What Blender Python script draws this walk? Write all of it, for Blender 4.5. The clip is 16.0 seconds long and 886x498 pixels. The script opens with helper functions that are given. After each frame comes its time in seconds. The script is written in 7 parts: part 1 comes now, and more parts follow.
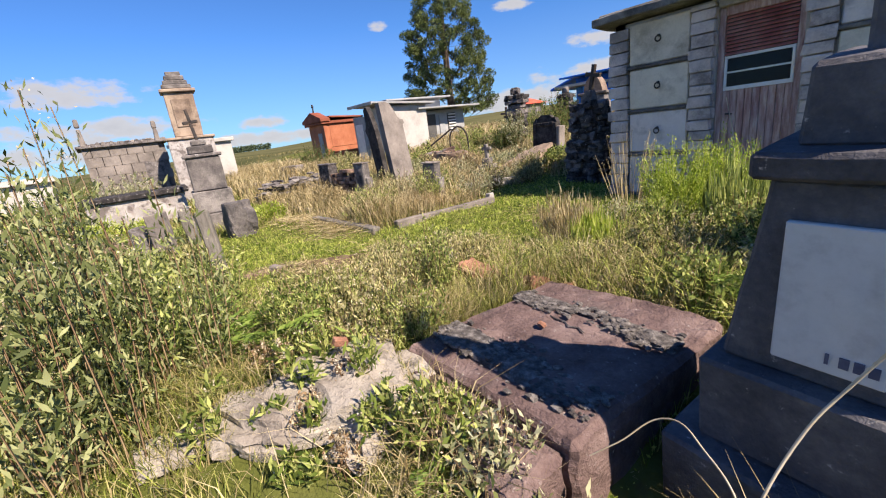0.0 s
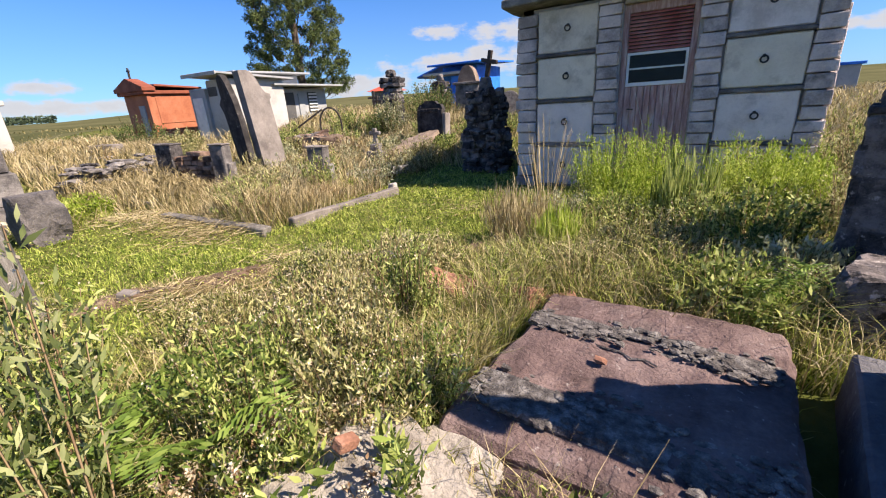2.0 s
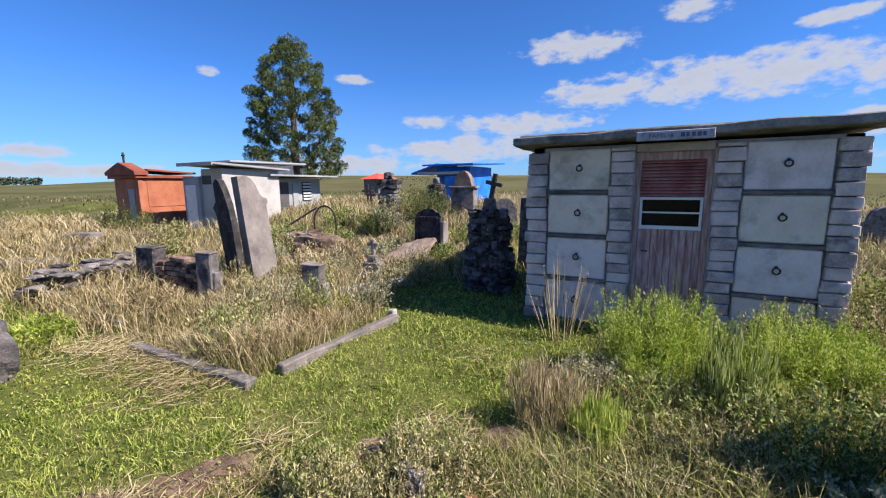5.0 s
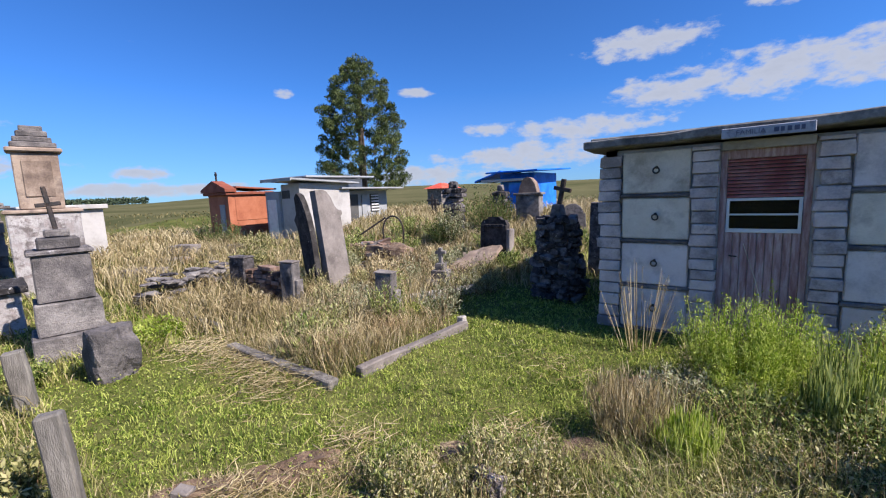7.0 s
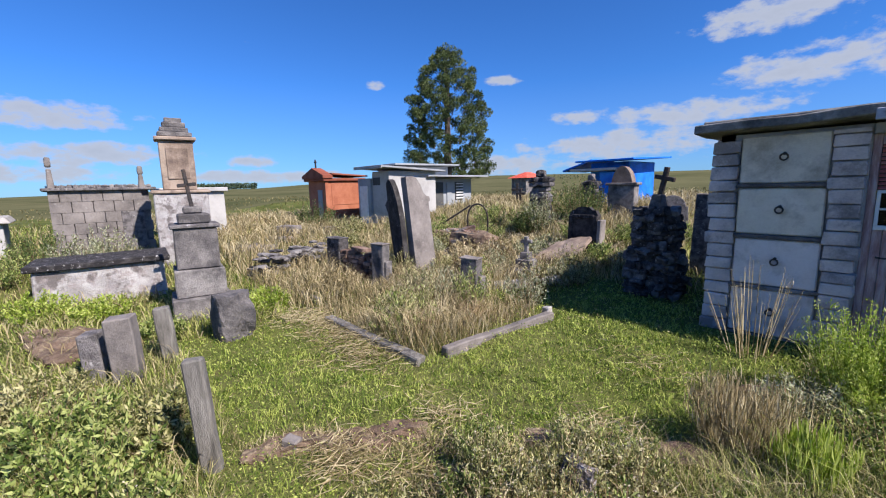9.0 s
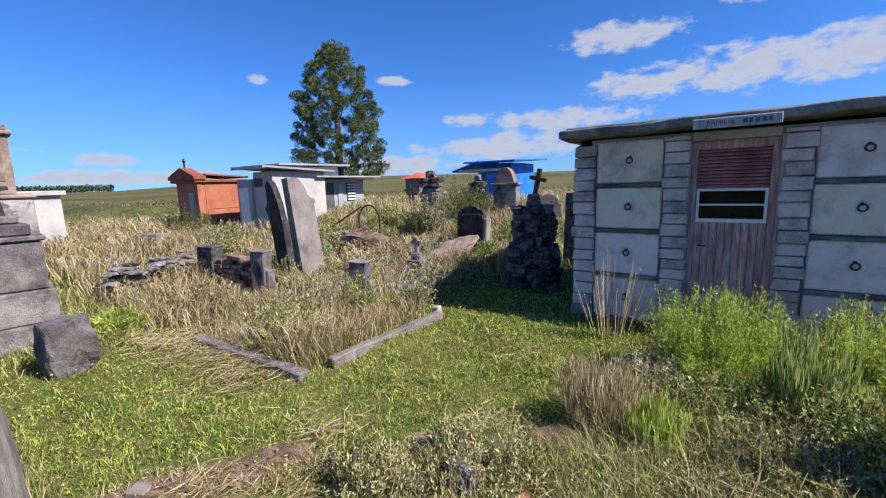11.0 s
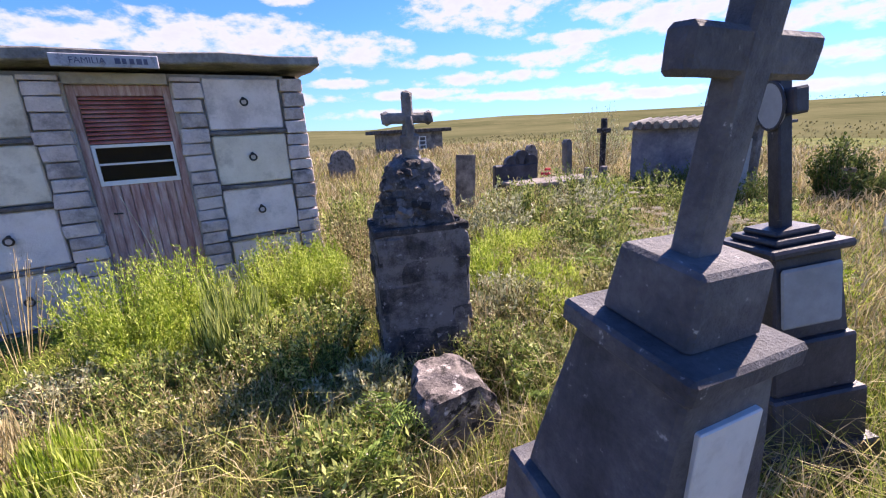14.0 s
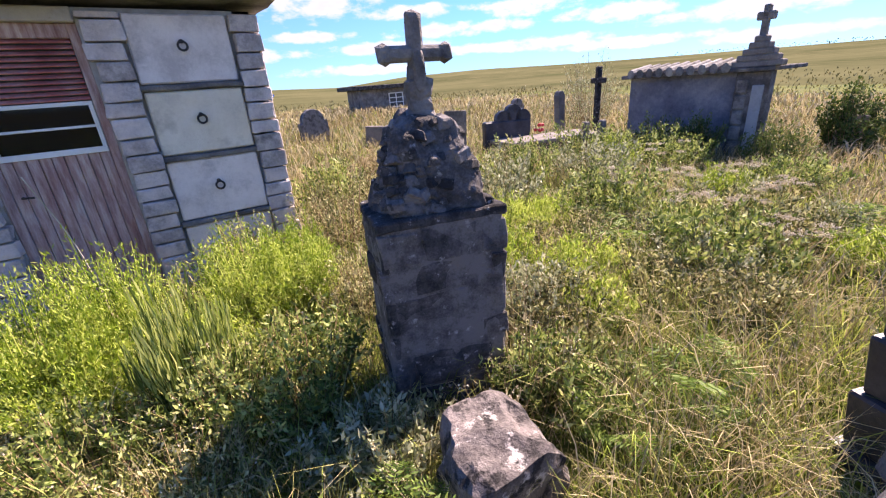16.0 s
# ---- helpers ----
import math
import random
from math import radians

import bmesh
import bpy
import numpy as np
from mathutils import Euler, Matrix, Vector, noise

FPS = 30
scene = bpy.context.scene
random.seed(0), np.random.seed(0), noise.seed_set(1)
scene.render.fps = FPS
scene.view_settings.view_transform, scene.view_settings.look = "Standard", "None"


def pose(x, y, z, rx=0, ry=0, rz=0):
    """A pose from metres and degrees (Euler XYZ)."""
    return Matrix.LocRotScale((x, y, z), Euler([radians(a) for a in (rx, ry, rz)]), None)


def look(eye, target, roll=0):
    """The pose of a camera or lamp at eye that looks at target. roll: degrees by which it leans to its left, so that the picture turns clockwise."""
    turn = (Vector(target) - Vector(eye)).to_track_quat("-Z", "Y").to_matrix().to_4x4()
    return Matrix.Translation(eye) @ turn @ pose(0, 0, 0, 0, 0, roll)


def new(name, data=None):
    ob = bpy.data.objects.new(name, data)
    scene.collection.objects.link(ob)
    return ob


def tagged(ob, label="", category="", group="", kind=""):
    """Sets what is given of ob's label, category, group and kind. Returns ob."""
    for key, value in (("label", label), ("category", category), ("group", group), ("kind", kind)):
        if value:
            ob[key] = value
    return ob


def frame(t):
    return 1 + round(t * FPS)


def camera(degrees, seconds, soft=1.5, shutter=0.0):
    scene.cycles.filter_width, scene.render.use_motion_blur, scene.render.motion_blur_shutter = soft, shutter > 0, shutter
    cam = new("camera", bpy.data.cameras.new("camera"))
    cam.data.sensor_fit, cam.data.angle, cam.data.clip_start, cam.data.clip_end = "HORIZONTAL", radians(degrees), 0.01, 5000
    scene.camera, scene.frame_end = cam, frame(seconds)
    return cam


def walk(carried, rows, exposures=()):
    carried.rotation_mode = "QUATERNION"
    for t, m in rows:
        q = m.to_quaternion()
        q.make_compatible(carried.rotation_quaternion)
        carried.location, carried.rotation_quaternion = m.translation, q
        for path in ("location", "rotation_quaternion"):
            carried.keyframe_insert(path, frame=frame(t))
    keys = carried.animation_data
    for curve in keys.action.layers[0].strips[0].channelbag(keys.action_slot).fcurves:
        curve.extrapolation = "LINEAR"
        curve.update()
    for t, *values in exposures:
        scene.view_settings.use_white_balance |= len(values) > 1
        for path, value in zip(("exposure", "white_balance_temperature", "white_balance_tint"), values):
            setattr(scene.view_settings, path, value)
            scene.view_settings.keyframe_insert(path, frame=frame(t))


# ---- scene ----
cam = camera(94.1, 16.0, 1.15)
PATH = [
    (0, (-0.139, -0.002, 1.23), (-1.652, 1.185, 0.682), -7.3),
    (0.5, (-0.302, -0.007, 1.156), (-1.873, 1.108, 0.619), -6.6),
    (1, (-0.581, -0.022, 1.164), (-2.084, 1.177, 0.613), -8.3),
    (1.5, (-0.807, -0.043, 1.092), (-2.25, 1.215, 0.514), -7.6),
    (2, (-1.209, 0.053, 1.21), (-2.189, 1.664, 0.546), -3.6),
    (2.3, (-1.302, 0.135, 1.355), (-2.003, 1.873, 0.656), -2.9),
    (2.5, (-1.327, 0.168, 1.474), (-1.959, 1.93, 0.768), -3.4),
    (3, (-1.462, 0.202, 1.627), (-2.174, 1.97, 1.022), -3.6),
    (3.5, (-1.62, 0.362, 1.786), (-2.46, 2.115, 1.316), -2.9),
    (4, (-1.704, 0.42, 1.815), (-2.598, 2.167, 1.43), -1.4),
    (6.5, (-1.774, 0.369, 1.847), (-2.836, 2.045, 1.594), -1.9),
    (7, (-1.797, 0.318, 1.834), (-2.988, 1.904, 1.573), -2.3),
    (7.5, (-1.842, 0.252, 1.841), (-3.233, 1.664, 1.571), -2.5),
    (8, (-1.879, 0.187, 1.828), (-3.364, 1.496, 1.547), -1.9),
    (8.2, (-1.876, 0.183, 1.819), (-3.383, 1.467, 1.532), -1.5),
    (10.3, (-1.83, 0.345, 1.778), (-3.074, 1.88, 1.469), -1.3),
    (10.5, (-1.83, 0.35, 1.779), (-3.019, 1.929, 1.473), -1.4),
    (11, (-1.795, 0.4, 1.805), (-2.899, 2.039, 1.495), -1.8),
    (11.5, (-1.803, 0.397, 1.773), (-2.803, 2.103, 1.476), -2.3),
    (11.9, (-1.738, 0.423, 1.745), (-2.439, 2.271, 1.443), -2.4),
    (12, (-1.726, 0.441, 1.744), (-2.302, 2.33, 1.425), -2.0),
    (12.5, (-1.601, 0.477, 1.683), (-1.515, 2.441, 1.313), -2.1),
    (13, (-1.42, 0.554, 1.639), (-0.893, 2.435, 1.211), -2.6),
    (13.5, (-1.33, 0.675, 1.629), (-0.549, 2.451, 1.143), -3.5),
    (14, (-1.285, 0.932, 1.609), (-0.302, 2.587, 1.064), -3.1),
    (14.5, (-1.249, 1.153, 1.599), (-0.235, 2.761, 0.978), -3.8),
    (15, (-1.139, 1.373, 1.56), (-0.118, 2.962, 0.902), -4.3),
    (15.5, (-1.087, 1.525, 1.552), (-0.07, 3.095, 0.845), -4.1),
    (16, (-1.071, 1.703, 1.569), (-0.047, 3.257, 0.836), -4.4),
]
walk(cam, [(t, look(eye, target, roll)) for t, eye, target, roll in PATH], [(0, 1.0, 7100, 17), (1.5, 1.0, 7100, 17), (2.5, 1.25, 7000, 17), (3, 1.2, 6950, 17), (4, 1.0, 6550, 17), (6.5, 0.87, 6250, 18), (8, 0.75, 6000, 16), (10.5, 0.8, 6050, 17), (11.5, 0.88, 6200, 17), (12.5, 1.08, 6350, 22), (13.2, 1.35, 6600, 24), (14.5, 1.64, 6850, 29), (15.2, 1.7, 6980, 29), (16, 1.68, 7080, 29)])

# ---- light ----
SUN_TO = Vector((1.03, 0.17, 1.0)).normalized()
SUN_EL, SUN_AZ = math.asin(SUN_TO.z), math.atan2(SUN_TO.x, SUN_TO.y)
sun_data = bpy.data.lights.new("sun", "SUN")
sun_data.energy, sun_data.angle, sun_data.color = 5.0, radians(0.55), (1.0, 0.91, 0.77)
sun = new("sun", sun_data)
sun.matrix_world = look(SUN_TO * 50, (0, 0, 0))

# cumulus banks: azimuth, elevation, half width, half height (degrees)
CLOUDS = [
    (5, 11.4, 15, 2.4), (21, 10.2, 6.5, 2.0), (-7, 11.0, 8, 1.3), (-11, 16.5, 6, 1.6), (1.5, 18.6, 3, 1.2),
    (-30, 8.3, 3.5, 0.9), (-17, 7.9, 9, 1.2), (-24, 4.6, 12, 1.6), (38, 14.6, 10, 3.0), (37, 6.3, 8, 0.8),
    (46, 8.2, 6, 1.0), (38, 4.1, 7, 0.6), (48, 4.0, 7, 0.7), (57, 6.5, 7, 1.0), (68, 5.2, 9, 1.0),
    (28, 4.9, 8, 0.7), (20, 6.5, 5, 0.6), (-91, 8.0, 7, 1.2), (-88, 4.2, 9, 1.1), (-95, 2.2, 9, 1.0),
    (-72, 3.7, 2.5, 0.7), (-71, 1.8, 9, 0.8), (-40, 13.4, 2.4, 0.6), (-56.5, 13.0, 1.3, 0.5), (-41, 2.6, 9, 1.2),
    (60, 11, 8, 1.6), (75, 9, 8, 1.3), (52, 12.5, 5, 0.9), (66, 8.2, 7, 0.7), (58, 3.2, 9, 0.6), (72, 2.6, 9, 0.6), (24, 2.6, 8, 0.6), (33, 8.6, 6, 0.7), (48, 10.2, 5, 0.8), (12, 4.8, 7, 0.7), (14, 15.5, 3, 0.7), (140, 12, 20, 4), (-140, 10, 18, 3),
]


def build_world():
    world = bpy.data.worlds.new("sky")
    world.use_nodes = True
    scene.world = world
    nt = world.node_tree
    nt.nodes.clear()
    N, L = nt.nodes.new, nt.links.new

    def math_node(op, a, b=None, clamp=False):
        n = N("ShaderNodeMath")
        n.operation, n.use_clamp = op, clamp
        for i, v in enumerate((a, b)):
            if v is None:
                continue
            if isinstance(v, (int, float)):
                n.inputs[i].default_value = v
            else:
                L(v, n.inputs[i])
        return n.outputs[0]

    sky = N("ShaderNodeTexSky")
    sky.sky_type, sky.sun_disc = "NISHITA", False
    sky.sun_elevation, sky.sun_rotation = SUN_EL, SUN_AZ
    sky.altitude, sky.air_density, sky.dust_density, sky.ozone_density = 900, 1.0, 0.05, 3.5
    co = N("ShaderNodeTexCoord")
    sep = N("ShaderNodeSeparateXYZ")
    L(co.outputs["Generated"], sep.inputs[0])
    az = math_node("MULTIPLY", math_node("ARCTAN2", sep.outputs[0], sep.outputs[1]), 57.2958)
    el = math_node("MULTIPLY", math_node("ARCSINE", sep.outputs[2]), 57.2958)
    flat = N("ShaderNodeCombineXYZ")
    L(az, flat.inputs[0]), L(math_node("MULTIPLY", el, 2.0), flat.inputs[1])

    def fractal(scale, detail, rough):
        n = N("ShaderNodeTexNoise")
        n.inputs["Scale"].default_value, n.inputs["Detail"].default_value, n.inputs["Roughness"].default_value = scale, detail, rough
        L(flat.outputs[0], n.inputs["Vector"])
        return n.outputs[0]

    broad, fine = fractal(0.12, 3, 0.5), fractal(0.34, 7, 0.6)
    cover = None
    for a0, e0, wa, we in CLOUDS:
        u = math_node("DIVIDE", math_node("SUBTRACT", az, a0), wa)
        v = math_node("DIVIDE", math_node("SUBTRACT", el, e0), we)
        d = math_node("SUBTRACT", 1.0, math_node("ADD", math_node("MULTIPLY", u, u), math_node("MULTIPLY", v, v)))
        cover = d if cover is None else math_node("MAXIMUM", cover, d)
    cover = math_node("MAXIMUM", cover, -1.6)
    puff = math_node("ADD", math_node("MULTIPLY", math_node("SUBTRACT", fine, 0.5), 5.0), math_node("MULTIPLY", math_node("SUBTRACT", broad, 0.5), 2.2))
    dense = math_node("ADD", cover, puff)
    mask = N("ShaderNodeMapRange")
    mask.interpolation_type = "SMOOTHSTEP"
    mask.inputs["From Min"].default_value, mask.inputs["From Max"].default_value = -0.45, 0.95
    L(dense, mask.inputs["Value"])
    shade = N("ShaderNodeMapRange")
    shade.inputs["From Min"].default_value, shade.inputs["From Max"].default_value = 0.3, 2.2
    shade.inputs["To Min"].default_value, shade.inputs["To Max"].default_value = 1.0, 0.87
    L(dense, shade.inputs["Value"])
    white = N("ShaderNodeMix")
    white.data_type, white.blend_type, white.inputs["Factor"].default_value = "RGBA", "MULTIPLY", 1.0
    white.inputs[6].default_value = (5.3, 5.7, 6.2, 1)
    L(shade.outputs[0], white.inputs[7])
    # haze towards the horizon
    haze = N("ShaderNodeMapRange")
    haze.inputs["From Min"].default_value, haze.inputs["From Max"].default_value = 0.0, 13.0
    haze.inputs["To Min"].default_value, haze.inputs["To Max"].default_value = 0.42, 0.0
    L(el, haze.inputs["Value"])
    hazy = N("ShaderNodeMix")
    hazy.data_type = "RGBA"
    L(haze.outputs[0], hazy.inputs["Factor"])
    tint = N("ShaderNodeMix")
    tint.data_type, tint.blend_type, tint.inputs["Factor"].default_value = "RGBA", "MULTIPLY", 1.0
    L(sky.outputs[0], tint.inputs[6])
    tint.inputs[7].default_value = (0.44, 0.91, 1.45, 1)
    L(tint.outputs[2], hazy.inputs[6])
    hazy.inputs[7].default_value = (2.4, 3.2, 5.3, 1)
    mix = N("ShaderNodeMix")
    mix.data_type = "RGBA"
    L(math_node("MULTIPLY", mask.outputs[0], 0.93), mix.inputs["Factor"])
    L(hazy.outputs[2], mix.inputs[6]), L(white.outputs[2], mix.inputs[7])
    bg = N("ShaderNodeBackground")
    bg.inputs["Strength"].default_value = 0.061
    L(mix.outputs[2], bg.inputs["Color"])
    out = N("ShaderNodeOutputWorld")
    L(bg.outputs[0], out.inputs["Surface"])


build_world()

# ---- materials ----
def mat(name, cols, scale=3.0, rough=0.85, bump=0.3, bscale=40.0, stain=None, island=0.0, objrand=0.0, metal=0.0, spec=0.3, streak=None, transl=0.0, stretch=None):
    """Layered noise colour, an optional stain (colour, scale, from, to) and relief; world-size patterns."""
    m = bpy.data.materials.new(name)
    m.use_nodes = True
    nt = m.node_tree
    bsdf = nt.nodes["Principled BSDF"]
    N, L = nt.nodes.new, nt.links.new
    geo = N("ShaderNodeNewGeometry")
    vec = geo.outputs["Position"]
    if stretch:
        mp = N("ShaderNodeMapping")
        mp.inputs["Scale"].default_value = stretch
        L(vec, mp.inputs["Vector"])
        vec = mp.outputs[0]

    def nz(sc, det=5, ro=0.6):
        n = N("ShaderNodeTexNoise")
        n.inputs["Scale"].default_value, n.inputs["Detail"].default_value, n.inputs["Roughness"].default_value = sc, det, ro
        L(vec, n.inputs["Vector"])
        return n.outputs[0]

    val = nz(scale)
    fine = nz(scale * 11, 3, 0.7)
    add = N("ShaderNodeMath")
    add.operation = "MULTIPLY_ADD"
    L(fine, add.inputs[0])
    add.inputs[1].default_value = 0.35
    L(val, add.inputs[2])
    val = add.outputs[0]
    for amount, node, sock in ((island, "ShaderNodeNewGeometry", "Random Per Island"), (objrand, "ShaderNodeObjectInfo", "Random")):
        if amount:
            r = N(node)
            ma = N("ShaderNodeMath")
            ma.operation = "MULTIPLY_ADD"
            L(r.outputs[sock], ma.inputs[0])
            ma.inputs[1].default_value = amount
            L(val, ma.inputs[2])
            sub = N("ShaderNodeMath")
            sub.operation = "SUBTRACT"
            L(ma.outputs[0], sub.inputs[0])
            sub.inputs[1].default_value = amount / 2
            val = sub.outputs[0]
    ramp = N("ShaderNodeValToRGB")
    lo, hi = 0.47, 0.87
    e = ramp.color_ramp.elements
    e[0].position, e[1].position = lo, hi
    e[0].color, e[1].color = (*cols[0], 1), (*cols[-1], 1)
    for i, c in enumerate(cols[1:-1], 1):
        el = e.new(lo + (hi - lo) * i / (len(cols) - 1))
        el.color = (*c, 1)
    L(val, ramp.inputs[0])
    col = ramp.outputs[0]
    for st in (stain, streak):
        if not st:
            continue
        c, sc, a, b = st
        mr = N("ShaderNodeMapRange")
        mr.inputs["From Min"].default_value, mr.inputs["From Max"].default_value = a, b
        L(nz(sc, 6, 0.68), mr.inputs["Value"])
        mx = N("ShaderNodeMix")
        mx.data_type = "RGBA"
        L(mr.outputs[0], mx.inputs["Factor"])
        L(col, mx.inputs[6])
        mx.inputs[7].default_value = (*c, 1)
        col = mx.outputs[2]
    L(col, bsdf.inputs["Base Color"])
    bsdf.inputs["Roughness"].default_value = rough
    bsdf.inputs["Metallic"].default_value = metal
    bsdf.inputs["Specular IOR Level"].default_value = spec
    if bump:
        bn = N("ShaderNodeBump")
        bn.inputs["Strength"].default_value, bn.inputs["Distance"].default_value = bump, 0.02
        L(nz(bscale, 5, 0.65), bn.inputs["Height"])
        L(bn.outputs[0], bsdf.inputs["Normal"])
    if transl:
        tr = N("ShaderNodeBsdfTranslucent")
        L(col, tr.inputs["Color"])
        ms = N("ShaderNodeMixShader")
        ms.inputs[0].default_value = transl
        L(bsdf.outputs[0], ms.inputs[1]), L(tr.outputs[0], ms.inputs[2])
        L(ms.outputs[0], nt.nodes["Material Output"].inputs["Surface"])
    return m


def plain_glass(name, tint, rough=0.03):
    m = bpy.data.materials.new(name)
    m.use_nodes = True
    b = m.node_tree.nodes["Principled BSDF"]
    b.inputs["Base Color"].default_value = (*tint, 1)
    b.inputs["Transmission Weight"].default_value = 0.9
    b.inputs["Roughness"].default_value, b.inputs["IOR"].default_value = rough, 1.25
    return m


SOIL = mat("soil_turf", [(0.06, 0.075, 0.018), (0.1, 0.115, 0.03), (0.15, 0.155, 0.045)], 0.9, 0.95, 0.8, 30, spec=0.05, stain=((0.15, 0.14, 0.06), 0.2, 0.5, 0.75), streak=((0.1, 0.065, 0.04), 2.2, 0.62, 0.75))
CEMENT = mat("weathered_cement", [(0.27, 0.25, 0.235), (0.39, 0.365, 0.34), (0.46, 0.43, 0.4)], 2.2, 0.9, 0.35, 60, stain=((0.13, 0.125, 0.12), 1.6, 0.56, 0.8), streak=((0.48, 0.46, 0.42), 5.0, 0.62, 0.8))
PANEL = mat("pale_cement_panel", [(0.52, 0.45, 0.42), (0.7, 0.62, 0.58), (0.78, 0.7, 0.66)], 3.0, 0.85, 0.3, 70, stain=((0.27, 0.235, 0.215), 2.2, 0.54, 0.76), objrand=0.15)
PANEL_OCHRE = mat("ochre_grey_cement_panel", [(0.5, 0.44, 0.36), (0.66, 0.59, 0.48), (0.74, 0.67, 0.56)], 3.0, 0.85, 0.3, 70, stain=((0.3, 0.25, 0.19), 2.2, 0.54, 0.76), objrand=0.15)
BLOCK = mat("cut_stone_block", [(0.27, 0.235, 0.225), (0.5, 0.43, 0.41), (0.66, 0.575, 0.54)], 4.0, 0.92, 0.6, 45, stain=((0.13, 0.12, 0.12), 3.0, 0.56, 0.72), objrand=0.3)
ROOFSLAB = mat("stained_roof_concrete", [(0.1, 0.1, 0.1), (0.18, 0.17, 0.16), (0.3, 0.29, 0.27)], 2.5, 0.92, 0.4, 40, stain=((0.05, 0.05, 0.05), 3.0, 0.5, 0.72))
DARKSTONE = mat("lichen_dark_stone", [(0.024, 0.022, 0.023), (0.085, 0.077, 0.077), (0.2, 0.183, 0.18)], 9.0, 0.88, 1.0, 45, stain=((0.38, 0.365, 0.36), 16.0, 0.6, 0.67), objrand=0.35)
BLACKENED = mat("near_black_stone", [(0.014, 0.013, 0.013), (0.034, 0.031, 0.031), (0.08, 0.073, 0.071)], 7.0, 0.9, 0.8, 40, stain=((0.26, 0.25, 0.24), 9.0, 0.64, 0.72))
GREYSTONE = mat("grey_weathered_stone", [(0.08, 0.074, 0.074), (0.165, 0.15, 0.145), (0.28, 0.26, 0.245)], 5.0, 0.92, 0.9, 40, stain=((0.05, 0.048, 0.05), 2.6, 0.53, 0.7), streak=((0.45, 0.44, 0.42), 9.0, 0.66, 0.76), objrand=0.2)
WARMSTONE = mat("warm_sandstone", [(0.13, 0.095, 0.075), (0.24, 0.18, 0.14), (0.36, 0.285, 0.225)], 3.0, 0.92, 0.5, 30, stain=((0.11, 0.08, 0.07), 2.5, 0.55, 0.72), objrand=0.2)
PALESTONE = mat("pale_grey_stone", [(0.12, 0.106, 0.1), (0.2, 0.177, 0.163), (0.27, 0.24, 0.222)], 2.5, 0.92, 0.5, 40, stain=((0.1, 0.085, 0.08), 3.0, 0.55, 0.74), streak=((0.32, 0.3, 0.28), 11.0, 0.62, 0.74))
ROCK = mat("lichen_rock", [(0.07, 0.06, 0.06), (0.15, 0.13, 0.125), (0.28, 0.24, 0.23)], 7.0, 0.92, 1.0, 30, stain=((0.55, 0.5, 0.48), 8.0, 0.56, 0.62), streak=((0.03, 0.027, 0.027), 12.0, 0.51, 0.6))
SLAB = mat("reddish_grave_slab", [(0.08, 0.052, 0.05), (0.155, 0.105, 0.1), (0.24, 0.175, 0.165)], 4.5, 0.9, 0.9, 55, stain=((0.4, 0.36, 0.34), 26.0, 0.63, 0.7), streak=((0.07, 0.06, 0.06), 2.0, 0.56, 0.75))
SLABCRUST = mat("grey_mortar_crust", [(0.045, 0.04, 0.04), (0.13, 0.118, 0.112), (0.3, 0.28, 0.265)], 22.0, 0.95, 1.0, 70)
RUBBLE = mat("pale_mortar", [(0.22, 0.19, 0.165), (0.35, 0.315, 0.275), (0.45, 0.41, 0.36)], 5.0, 0.95, 0.9, 40, stain=((0.17, 0.15, 0.13), 6.0, 0.55, 0.72))
MONUMENT = mat("dark_grey_cement", [(0.045, 0.045, 0.054), (0.088, 0.088, 0.102), (0.16, 0.157, 0.168)], 3.0, 0.72, 0.6, 70, stain=((0.36, 0.35, 0.35), 24.0, 0.64, 0.69), streak=((0.22, 0.21, 0.21), 1.6, 0.58, 0.85))
BLACKSTONE = mat("black_polished_stone", [(0.022, 0.022, 0.03), (0.042, 0.042, 0.053), (0.07, 0.07, 0.083)], 3.0, 0.42, 0.2, 50, stain=((0.2, 0.19, 0.2), 3.0, 0.64, 0.8), streak=((0.25, 0.24, 0.24), 22.0, 0.66, 0.72))
MARBLE = mat("white_marble", [(0.46, 0.47, 0.49), (0.56, 0.57, 0.585), (0.62, 0.625, 0.635)], 3.0, 0.5, 0.05, 60, stain=((0.3, 0.3, 0.32), 4.0, 0.58, 0.82))
WHITEWASH = mat("white_painted_wall", [(0.33, 0.315, 0.3), (0.43, 0.415, 0.4), (0.49, 0.475, 0.46)], 1.5, 0.85, 0.1, 50, stain=((0.3, 0.275, 0.25), 1.5, 0.58, 0.82))
PEELING = mat("peeling_whitewash", [(0.26, 0.24, 0.235), (0.38, 0.36, 0.35), (0.47, 0.45, 0.44)], 4.0, 0.9, 0.7, 30, stain=((0.15, 0.13, 0.125), 4.2, 0.5, 0.6), streak=((0.3, 0.26, 0.25), 9.0, 0.5, 0.64))
OLDBRICK = mat("weathered_brown_brick", [(0.1, 0.062, 0.048), (0.2, 0.13, 0.1), (0.33, 0.235, 0.185)], 9.0, 0.92, 0.6, 40, stain=((0.06, 0.05, 0.045), 4.0, 0.55, 0.7), objrand=0.4)
ORANGE = mat("orange_painted_render", [(0.27, 0.085, 0.045), (0.37, 0.13, 0.068), (0.44, 0.175, 0.1)], 1.5, 0.75, 0.1, 50)
ORANGE_DK = mat("dark_terracotta_trim", [(0.16, 0.045, 0.025), (0.24, 0.07, 0.04), (0.3, 0.1, 0.06)], 2.5, 0.8, 0.2, 50)
